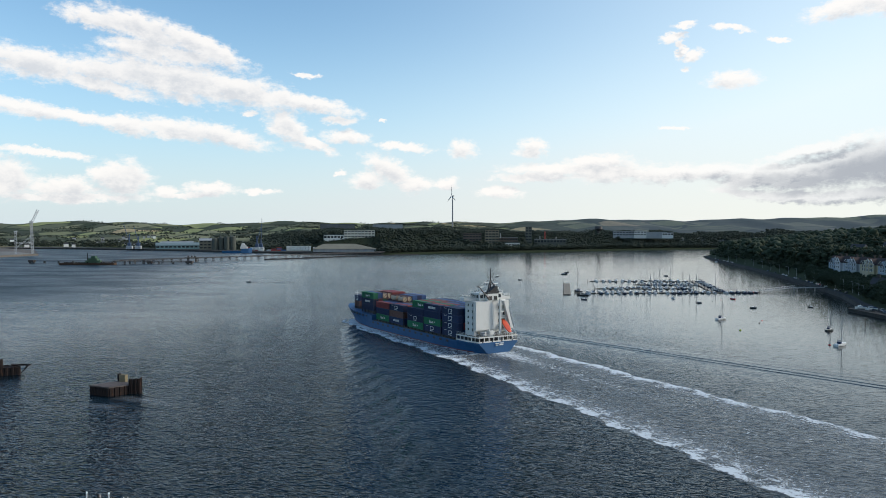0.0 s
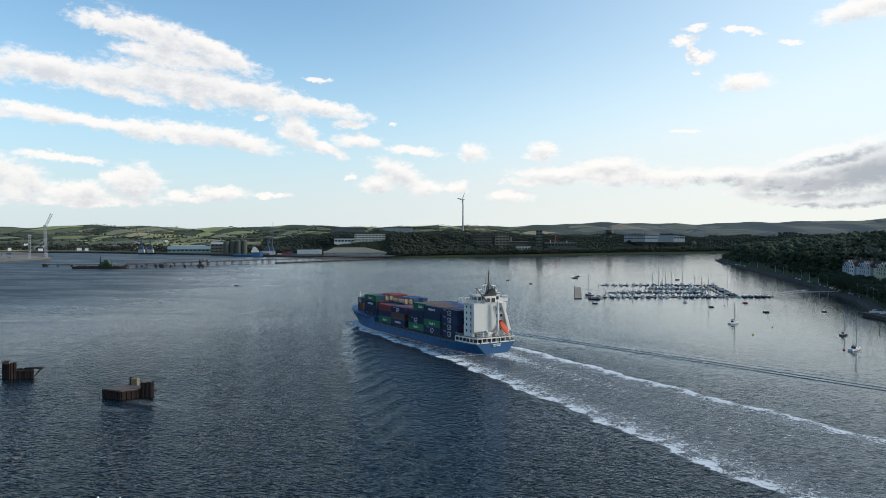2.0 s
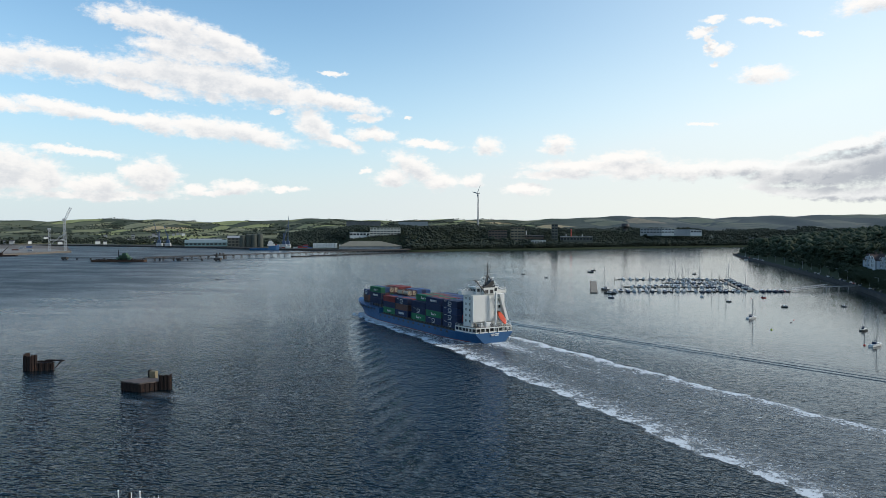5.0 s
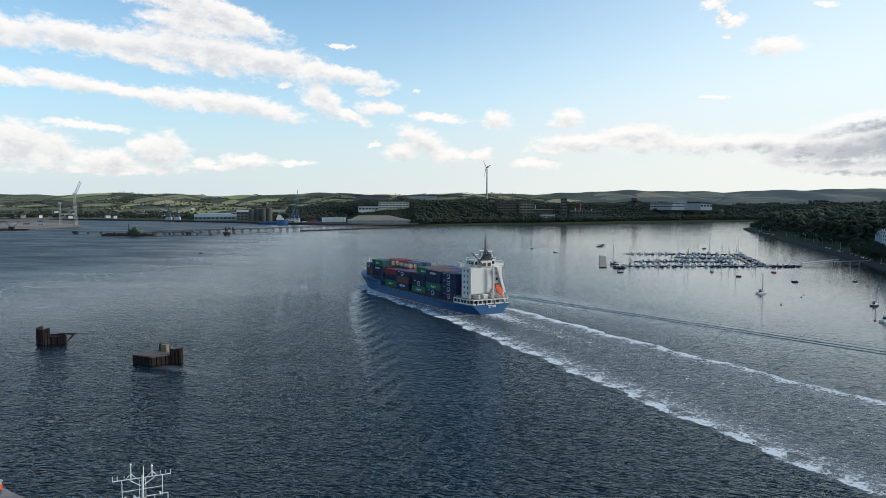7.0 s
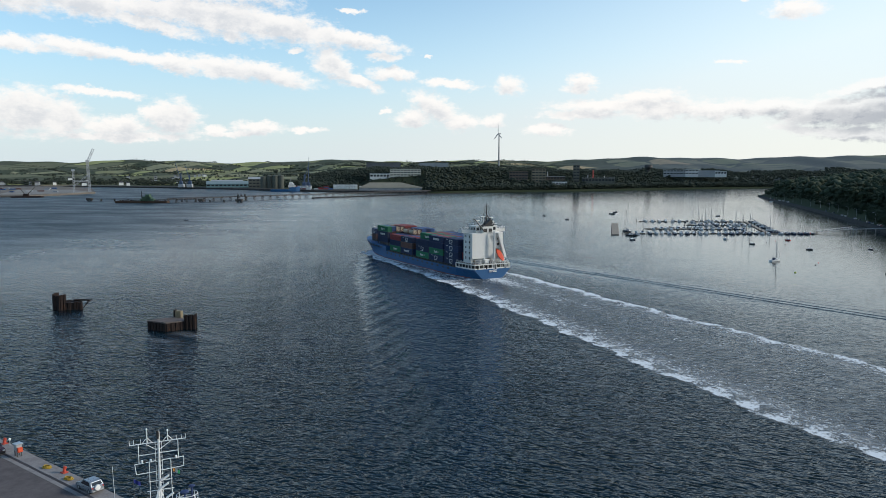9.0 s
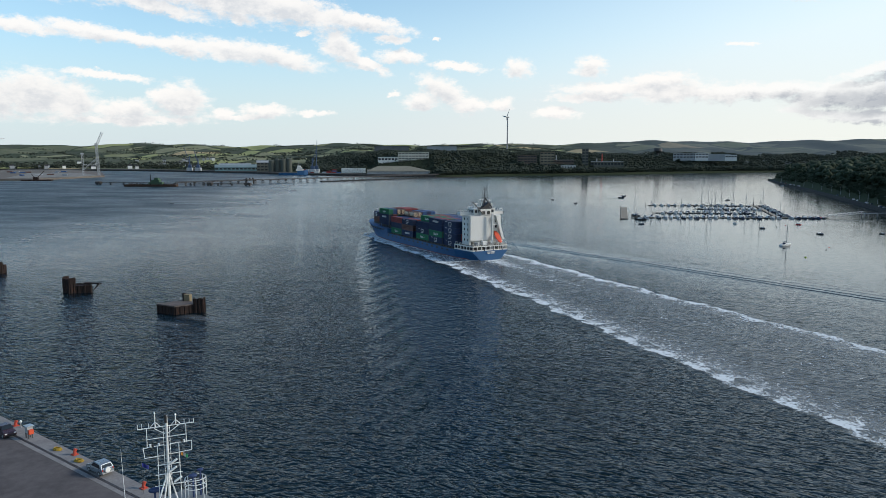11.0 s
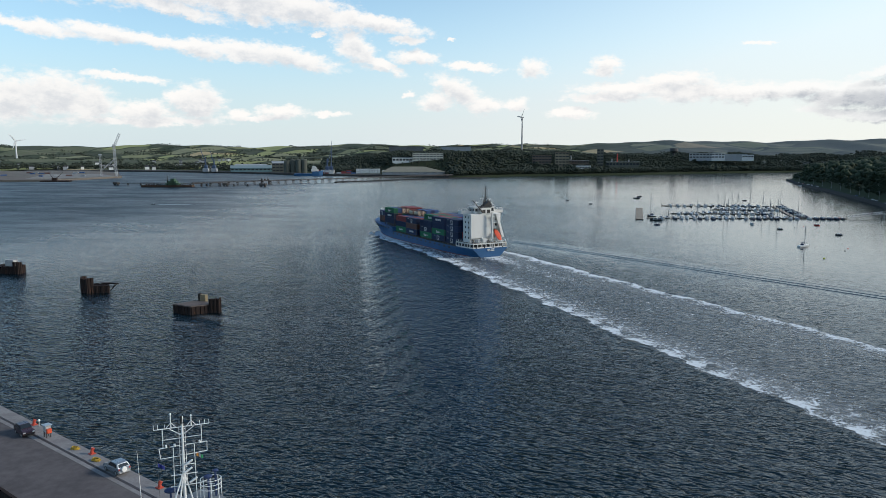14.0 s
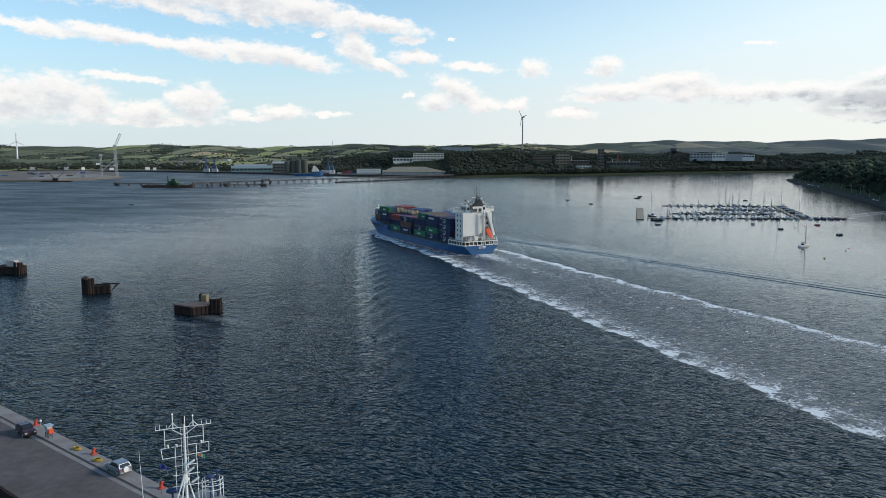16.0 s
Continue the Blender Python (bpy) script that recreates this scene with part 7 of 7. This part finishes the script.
    for i in range(34):
        az = rng.uniform(-31, -16)
        r = rng.uniform(2230, 2750)
        x, y = r * math.sin(radians(az)), r * math.cos(radians(az))
        building("cottage", x, y, rng.uniform(7, 13), 8, rng.uniform(3, 4.6), float(land_height(np.array(az), np.array(r))) + 4, BOX_WHITE if rng.random() < 0.3 else pale, SLATE, "small pale house on the far hillside", 3)


build_port()


def build_dockyard():
    bm = bmesh.new()
    prism(bm, [(-1200, 1180), (-690, 1275), (-662, 1440), (-655, 1470), (-810, 1800), (-1250, 2300)], -3, 3.2)
    tagged(obj_from("quay_dockyard", bm, material("dock_gravel", (0.17, 0.15, 0.13), 0.9, second=(0.11, 0.10, 0.09), scale=0.03)), "gravel and concrete dockyard quay", "quay", kind="structure")
    bm = bmesh.new()
    prism(bm, [(-760, 1310), (-672, 1390), (-662, 1462), (-780, 1640), (-900, 1640)], 3.1, 3.5)
    tagged(obj_from("pavement_dockyard", bm, material("dock_concrete", (0.24, 0.23, 0.215), 0.9, second=(0.16, 0.155, 0.145), scale=0.05)), "pale concrete dockyard apron", "pavement", kind="structure")
    steel = material("crane_grey", (0.36, 0.38, 0.40), 0.6, second=(0.27, 0.29, 0.31), scale=0.2)
    c = empty("dockyard_crane", pose(-673, 1452, 3.5, 0, 0, 25))
    tagged(c, "tall pale-grey dockyard crane with a lattice jib", "crane")

    def lattice(name, p, q, w, n, r=0.24):
        bm = bmesh.new()
        p, q = Vector(p), Vector(q)
        axis = (q - p).to_track_quat("Z", "Y")
        cs = [axis @ Vector((sx * w / 2, sy * w / 2, 0)) for sx, sy in ((-1, -1), (1, -1), (1, 1), (-1, 1))]
        for k in range(4):
            tube(bm, p + cs[k], q + cs[k], r, n=5)
        for i in range(n):
            a, b = p.lerp(q, i / n), p.lerp(q, (i + 1) / n)
            for k in range(4):
                tube(bm, a + cs[k], b + cs[(k + 1) % 4], r * 0.6, n=4)
        return part(name, bm, steel, c)

    lattice("leg", (-14, -8, 0), (-14, -8, 42), 3, 8)
    lattice("leg", (14, -8, 0), (12, -8, 62), 3.4, 11)
    lattice("leg", (14, 8, 0), (12, 6, 62), 3.4, 11)
    lattice("leg", (-14, 8, 0), (-14, 8, 42), 3, 8)
    lattice("brace", (-14, -8, 12), (12, -8, 34), 2, 6)
    lattice("beam", (-14, -8, 22), (13, -8, 22), 2, 6)
    lattice("jib", (12, 0, 58), (24, 4, 86), 3.4, 8, 0.28)
    bm = bmesh.new()
    box(bm, -17, -11, -3, 3, 42, 45, 0.3)
    box(bm, 9, 15, -4, 4, 60, 64, 0.3)
    part("machinery_house", bm, steel, c)
    blue = material("crane_blue", (0.05, 0.09, 0.17), 0.6, scale=0.2)
    for x, y, top, jib in ((-612, 1862, 38, (-12, -4, 62)), (-588, 1855, 32, (-10, 2, 54)), (-270, 1682, 34, (10, 0, 56)), (-262, 1690, 26, (2, 3, 74))):
        c = empty("harbour_crane", pose(x, y, 3.6))
        tagged(c, "blue mobile harbour crane on the far quay", "crane", group="harbour cranes")
        bm = bmesh.new()
        box(bm, -7, 7, -5, 5, 0, 8, 0.4)
        part("portal", bm, pale_crane, c)
        bm = bmesh.new()
        box(bm, -4, 4, -3.5, 3.5, 8, 16, 0.4)
        tube(bm, (0, 0, 14), (0, 0, top), 1.8, 1.2, 8)
        part("tower", bm, blue, c)
        bm = bmesh.new()
        tube(bm, (0, -1, 18), (jib[0], jib[1] - 1, jib[2]), 0.7, 0.35, 6)
        tube(bm, (0, 1, 18), (jib[0], jib[1] + 1, jib[2]), 0.7, 0.35, 6)
        part("jib", bm, blue, c)
    rng = random.Random(3)
    for i in range(22):
        x, y = rng.uniform(-1000, -690), rng.uniform(1420, 1800)
        if x > -700 - (y - 1470) * 0.42:
            continue
        h = empty("site_container", pose(x, y, 3.3, 0, 0, rng.uniform(-30, 30)))
        tagged(h, "site container standing on the dockyard", "container", group="dockyard containers")
        bm = bmesh.new()
        box(bm, -6, 6, -1.3, 1.3, 0, 2.7, 0.06)
        part("container_body", bm, rng.choice((GREY, GREY, BOX_BROWN, BOX_BLUE)), h)
    b = empty("work_barge", pose(-680, 1265, 0, 0, 0, 12))
    tagged(b, "rusty crane barge beside the dockyard", "barge")
    bm = bmesh.new()
    box(bm, -24, 24, -7, 7, -1, 2.2, 0.3)
    part("hull", bm, RUSTY, b)
    bm = bmesh.new()
    box(bm, -6, 2, -3, 3, 2.2, 6.5, 0.2)
    tube(bm, (0, 0, 5), (12, 0, 17), 0.6, 0.3, 6)
    tube(bm, (-3, 0, 5), (-10, 0, 14), 0.5, 0.3, 6)
    part("crane", bm, RUSTY, b)


pale_crane = material("crane_pale", (0.42, 0.44, 0.46), 0.6, scale=0.2)
build_dockyard()


def build_turbine(x, y, base, hub, blade, turn, label, paint):
    t = empty("wind_turbine", pose(x, y, base, 0, 0, turn))
    tagged(t, label, "wind turbine", group="wind turbines")
    bm = bmesh.new()
    tube(bm, (0, 0, -6), (0, 0, hub - base), 3.2, 2.0, 14)
    part("tower", bm, paint, t, "")
    bm = bmesh.new()
    box(bm, -1.9, 1.9, -3.5, 6.5, hub - base - 1.8, hub - base + 2.2, 0.5)
    part("nacelle", bm, paint, t)
    rotor = empty("rotor")
    rotor.parent = t
    bm = bmesh.new()
    tube(bm, (0, 0.9, 0), (0, -1.6, 0), 1.7, 0.7, 12)
    part("hub", bm, paint, rotor)
    for k in range(3):
        bm = bmesh.new()
        rows = []
        for q, c in ((0.02, 1.2), (0.06, 1.4), (0.2, 2.9), (0.45, 2.1), (0.8, 1.3), (1.0, 0.4)):
            z = q * blade
            rows.append([(-c * 0.7, 0.15 + 0.1 * c, z), (0, -0.25 * c, z), (c * 1.1, 0.05, z), (0, 0.3 * c, z)])
        sections(bm, rows)
        bmesh.ops.transform(bm, matrix=pose(0, 0, 0, 0, 120 * k, 0), verts=bm.verts[:])
        part("blade", bm, paint, rotor)
    return rotor, hub - base


TURBINE_WHITE = material("turbine_white", (0.66, 0.67, 0.68), 0.4, second=(0.6, 0.61, 0.62), scale=0.05)
# darker copy of the turbine paint: the silhouette's shade is in its colour
TURBINE_SHADED = material("turbine_shaded", (0.20, 0.21, 0.23), 0.5, second=(0.26, 0.27, 0.29), scale=0.05)
ROTORS = [
    build_turbine(302, 2784, float(land_height(np.array(6.2), np.array(2800))), 187, 40, -68, "tall wind turbine on the hill, coloured dark as a silhouette, rotor edge-on", TURBINE_SHADED) + (0.0,),
    build_turbine(-1676, 2843, float(land_height(np.array(-30.5), np.array(3300))), 101, 35, 32, "tall white wind turbine among the fields", TURBINE_WHITE) + (13.0,),
]


# ---- houses and the road below the headland ----
ROOF_BROWN = material("brown_slate", (0.085, 0.060, 0.055), 0.85, second=(0.055, 0.045, 0.045), scale=0.5, bump=0.05)


def gable_house(x, y, z, turn, wall, label, mirrored=False):
    """One house of the terrace: a ridge along the row, a steep gabled bay in front, stacks on the party wall."""
    b = empty("terrace_house", Matrix.Translation((x, y, z)) @ pose(0, 0, 0, 0, 0, turn))
    tagged(b, label, "house", group="gabled terrace")
    w, d, h, peak, f = 12.9, 9.0, 5.6, 4.4, -1.0 if mirrored else 1.0
    bm = bmesh.new()
    rows = [[(xx, -d / 2, -9), (xx, d / 2, -9), (xx, d / 2, h), (xx, 0, h + peak), (xx, -d / 2, h)] for xx in (-w / 2, w / 2)]
    part("wall", sections(bm, rows), wall, b)
    for s in (-1, 1):
        bm = bmesh.new()
        rows = [[(xx, 0, h + peak + 0.3), (xx, s * (d / 2 + 0.5), h - 0.25), (xx, s * (d / 2 + 0.5), h - 0.5), (xx, 0, h + peak + 0.02)] for xx in (-w / 2 - 0.05, w / 2 + 0.05)]
        part("roof_slope", sections(bm, rows), ROOF_BROWN, b)
    # the gabled bay
    c, half, front, top = f * 2.6, 2.5, -d / 2 - 2.0, h + 4.0
    bm = bmesh.new()
    rows = [[(c - half, yy, -9), (c + half, yy, -9), (c + half, yy, h), (c, yy, top), (c - half, yy, h)] for yy in (front, -d / 2 + 3.5)]
    bay = part("gabled_bay", sections(bm, rows), wall, b)
    for s in (-1, 1):
        bm = bmesh.new()
        rows = [[(c, yy, top + 0.3), (c + s * (half + 0.35), yy, h - 0.3), (c + s * (half + 0.35), yy, h - 0.52), (c, yy, top + 0.03)] for yy in (front - 0.3, -d / 2 + 3.5)]
        part("bay_roof", sections(bm, rows), ROOF_BROWN, bay)
        bm = bmesh.new()
        rows = [[(c, yy, top + 0.22), (c + s * (half + 0.4), yy, h - 0.35), (c + s * (half + 0.4), yy, h - 0.8), (c, yy, top - 0.35)] for yy in (front - 0.46, front - 0.32)]
        part("bargeboard", sections(bm, rows), BOX_WHITE, bay)
    # a low dormer gable beside it
    e = -f * 3.1
    bm = bmesh.new()
    rows = [[(e - 1.3, yy, h - 0.6), (e + 1.3, yy, h - 0.6), (e + 1.3, yy, h + 1.0), (e, yy, h + 2.6), (e - 1.3, yy, h + 1.0)] for yy in (-d / 2 - 0.1, -d / 2 + 2.6)]
    part("dormer", sections(bm, rows), wall, b)
    bm = bmesh.new()
    box(bm, f * w / 2 - 0.7, f * w / 2 + 0.7, -0.6, 1.4, h + 2, h + peak + 1.9, 0.05)
    for k in range(3):
        tube(bm, (f * w / 2, -0.3 + 0.7 * k, h + peak + 1.9), (f * w / 2, -0.3 + 0.7 * k, h + peak + 2.6), 0.2, n=7)
    part("chimney", bm, STONE, b)
    panes = [(c - 1.25, front, 0.5), (c + 0.25, front, 0.5), (c - 1.25, front, 3.6), (c + 0.25, front, 3.6), (c - 0.5, front, 6.4)]
    panes += [(e - 1.4, -d / 2, 0.5), (e + 0.5, -d / 2, 0.5), (e - 1.4, -d / 2, 3.2), (e + 0.5, -d / 2, 3.2), (e - 0.5, -d / 2 - 0.1, 5.6)]
    for wx, wy, wz in panes:
        bm = bmesh.new()
        box(bm, wx, wx + 1.0, wy - 0.06, wy + 0.2, wz, wz + 1.7)
        win = part("window", bm, GLASS, b)
        bm = bmesh.new()
        for a0, a1, c0, c1 in ((-0.1, 0, -0.1, 1.8), (1.0, 1.1, -0.1, 1.8), (0, 1.0, -0.12, 0), (0, 1.0, 1.7, 1.8), (0, 1.0, 0.81, 0.89)):
            box(bm, wx + a0, wx + a1, wy - 0.1, wy + 0.1, wz + c0, wz + c1)
        part("window_frame", bm, BOX_WHITE, win)
    return b


def build_shore():
    walls = [material("render_" + n, c, 0.85, second=tuple(q * 0.85 for q in c), scale=0.5) for n, c in (("blue", (0.30, 0.36, 0.42)), ("white", (0.50, 0.52, 0.54)), ("pale", (0.34, 0.38, 0.44)), ("grey", (0.36, 0.38, 0.39)), ("cream", (0.46, 0.41, 0.30)), ("sand", (0.42, 0.37, 0.25)))]
    names = ("pale blue", "white", "ice blue", "grey", "cream", "sandy yellow")
    for i in range(7):
        k = i / 6
        x, y = 379 - 13 * k, 552 - 76 * k
        gable_house(x, y, 17.2 + 0.3 * k, -80, walls[i % 6], f"{names[i % 6]} gabled terrace house with brown slate roof", i % 2 == 1)
    # three-storey stone house
    b = building("stone_house", 332, 428, 24, 12, 10.5, 2.6, material("dark_stone", (0.13, 0.12, 0.12), 0.9, second=(0.09, 0.085, 0.085), scale=0.6), SLATE, "dark three-storey stone house with slate roof", 4, 3, 5, -50)
    for s in (-9, 0, 9):
        bm = bmesh.new()
        box(bm, s - 0.9, s + 0.9, -0.6, 0.6, 12.5, 16.8, 0.05)
        part("chimney", bm, STONE, b)
    # the old slip with boats laid up
    bm = bmesh.new()
    prism(bm, [(276.5, 393.5), (271.4, 350), (268, 318), (330, 318), (312, 400), (290, 402)], -3, 2.0)
    tagged(obj_from("quay_slip", bm, STONE), "dark stone slip and boat park", "quay", kind="structure")
    rng = random.Random(17)
    for i, (x, y, a) in enumerate(((282.5, 391, 20), (284, 384, 12), (279.5, 377, 70), (285.5, 377, 66), (281, 369, 60), (286, 364, 75))):
        if i < 2:
            w = build_boat("motor", 7.0, HULL_WHITE, "white motor boat laid up on the slip", "boats laid up")
            w.matrix_basis = pose(x, y, 2.3, 0, 0, a + 60)
        else:
            shore_car(pose(x, y, 2.0, 0, 0, a), rng)
    for i in range(34):
        u = rng.choice((rng.uniform(2.2, 4.6), rng.uniform(8.2, 9.5), rng.uniform(4.6, 7)))
        p, q = headland_point(u, 6.3), headland_point(u + 0.05, 6.3)
        shore_car(Matrix.Translation((p[0], p[1], p[2] + 0.07)) @ pose(0, 0, 0, 0, 0, math.degrees(math.atan2(q[1] - p[1], q[0] - p[0]))), rng)
    for i in range(20):
        u = 2.4 + i * 0.36
        p = headland_point(u, 8.4)
        l = empty("street_lamp", Matrix.Translation(p) @ pose(0, 0, 0.1, 0, 0, 150))
        tagged(l, "grey street lamp beside the shore road", "street lamp", group="shore road lamps")
        bm = bmesh.new()
        tube(bm, (0, 0, 0), (0, 0, 9), 0.16, 0.1, 6)
        tube(bm, (0, 0, 9), (1.8, 0, 9.5), 0.08, n=6)
        part("column", bm, GREY, l)
        bm = bmesh.new()
        box(bm, 1.5, 2.4, -0.15, 0.15, 9.4, 9.58, 0.04)
        part("lantern", bm, GREY, l)
    for x, y, z in ((430, 600, 27), (420, 545, 30)):
        building("hillside_house", x, y, 11, 9, 6, z, walls[3], SLATE, "grey house half hidden among trees", 3, 2, 3, -55)


CAR_PAINTS = [material("car_" + n, c, 0.35, second=tuple(q * 0.9 for q in c), scale=0.5, coat=0.4) for n, c in (("white", (0.6, 0.6, 0.6)), ("silver", (0.38, 0.40, 0.42)), ("dark", (0.03, 0.03, 0.035)), ("red", (0.28, 0.03, 0.03)), ("blue", (0.04, 0.07, 0.18)))]
CAR_KIT = {}


def shore_car(m, rng):
    """A plain saloon, seen small: body, glasshouse and four wheels."""
    k = rng.choice((0, 0, 1, 1, 2, 3, 4))
    if k in CAR_KIT:
        return copy_thing(CAR_KIT[k], m)
    name = ("white", "silver", "dark", "red", "blue")[k]
    c = empty("parked_car", m)
    tagged(c, f"{name} car parked beside the shore road", "car", group="cars along the shore")
    bm = bmesh.new()
    rows = [[(x, -w, 0.3), (x, w, 0.3), (x, w, h), (x, -w, h)] for x, w, h in ((-2.1, 0.78, 0.85), (-2.0, 0.85, 0.95), (0.8, 0.85, 0.98), (2.0, 0.8, 0.8), (2.1, 0.7, 0.6))]
    part("body", sections(bm, rows), CAR_PAINTS[k], c)
    bm = bmesh.new()
    lo = [(-1.8, -0.8, 0.93), (1.1, -0.8, 0.93), (1.1, 0.8, 0.93), (-1.8, 0.8, 0.93)]
    hi = [(-1.3, -0.64, 1.45), (0.4, -0.64, 1.45), (0.4, 0.64, 1.45), (-1.3, 0.64, 1.45)]
    sections(bm, [lo, hi])
    part("glasshouse", bm, GLASS, c)
    bm = bmesh.new()
    box(bm, -1.3, 0.4, -0.64, 0.64, 1.45, 1.5)
    part("roof", bm, CAR_PAINTS[k], c)
    for x in (-1.3, 1.3):
        for y in (-0.75, 0.75):
            bm = bmesh.new()
            tube(bm, (x, y - 0.1, 0.32), (x, y + 0.1, 0.32), 0.32, n=10)
            part("wheel", bm, BLACK, c)
    CAR_KIT[k] = c
    return c


build_shore()


# ---- what moves ----
SHIP_PATH = [(0, 47.8, 270.3), (2, 44.0, 278.7), (4, 40.5, 287.1), (7, 34.9, 299.8), (9, 31.2, 308.2), (12, 25.5, 320.0), (14, 21.7, 328.0), (16, 17.9, 336.8)]
SPEED_PATH = [(0, -115.7, 674), (3.5, -153.5, 676), (7, -195, 679), (9, -221, 681), (12.5, -258, 682), (14.5, -281, 681), (16, -296, 680)]


def motions():
    walk(SHIP, [(t, pose(x, y, 0, 0, 0, 26 + 0.07 * t)) for t, x, y in SHIP_PATH])
    walk(WAKE, [(t, pose(x, y, 0, 0, 0, 26 + 0.07 * t)) for t, x, y in SHIP_PATH])
    walk(SPEEDBOAT, [(t, pose(x, y, 0, 0, 0, 87)) for t, x, y in SPEED_PATH])
    for rotor, high, start in ROTORS:
        walk(rotor, [(k * 0.5, pose(0, -4.5, high, 0, (k * 0.5 - start) * 80 % 360, 0)) for k in range(33)])


motions()
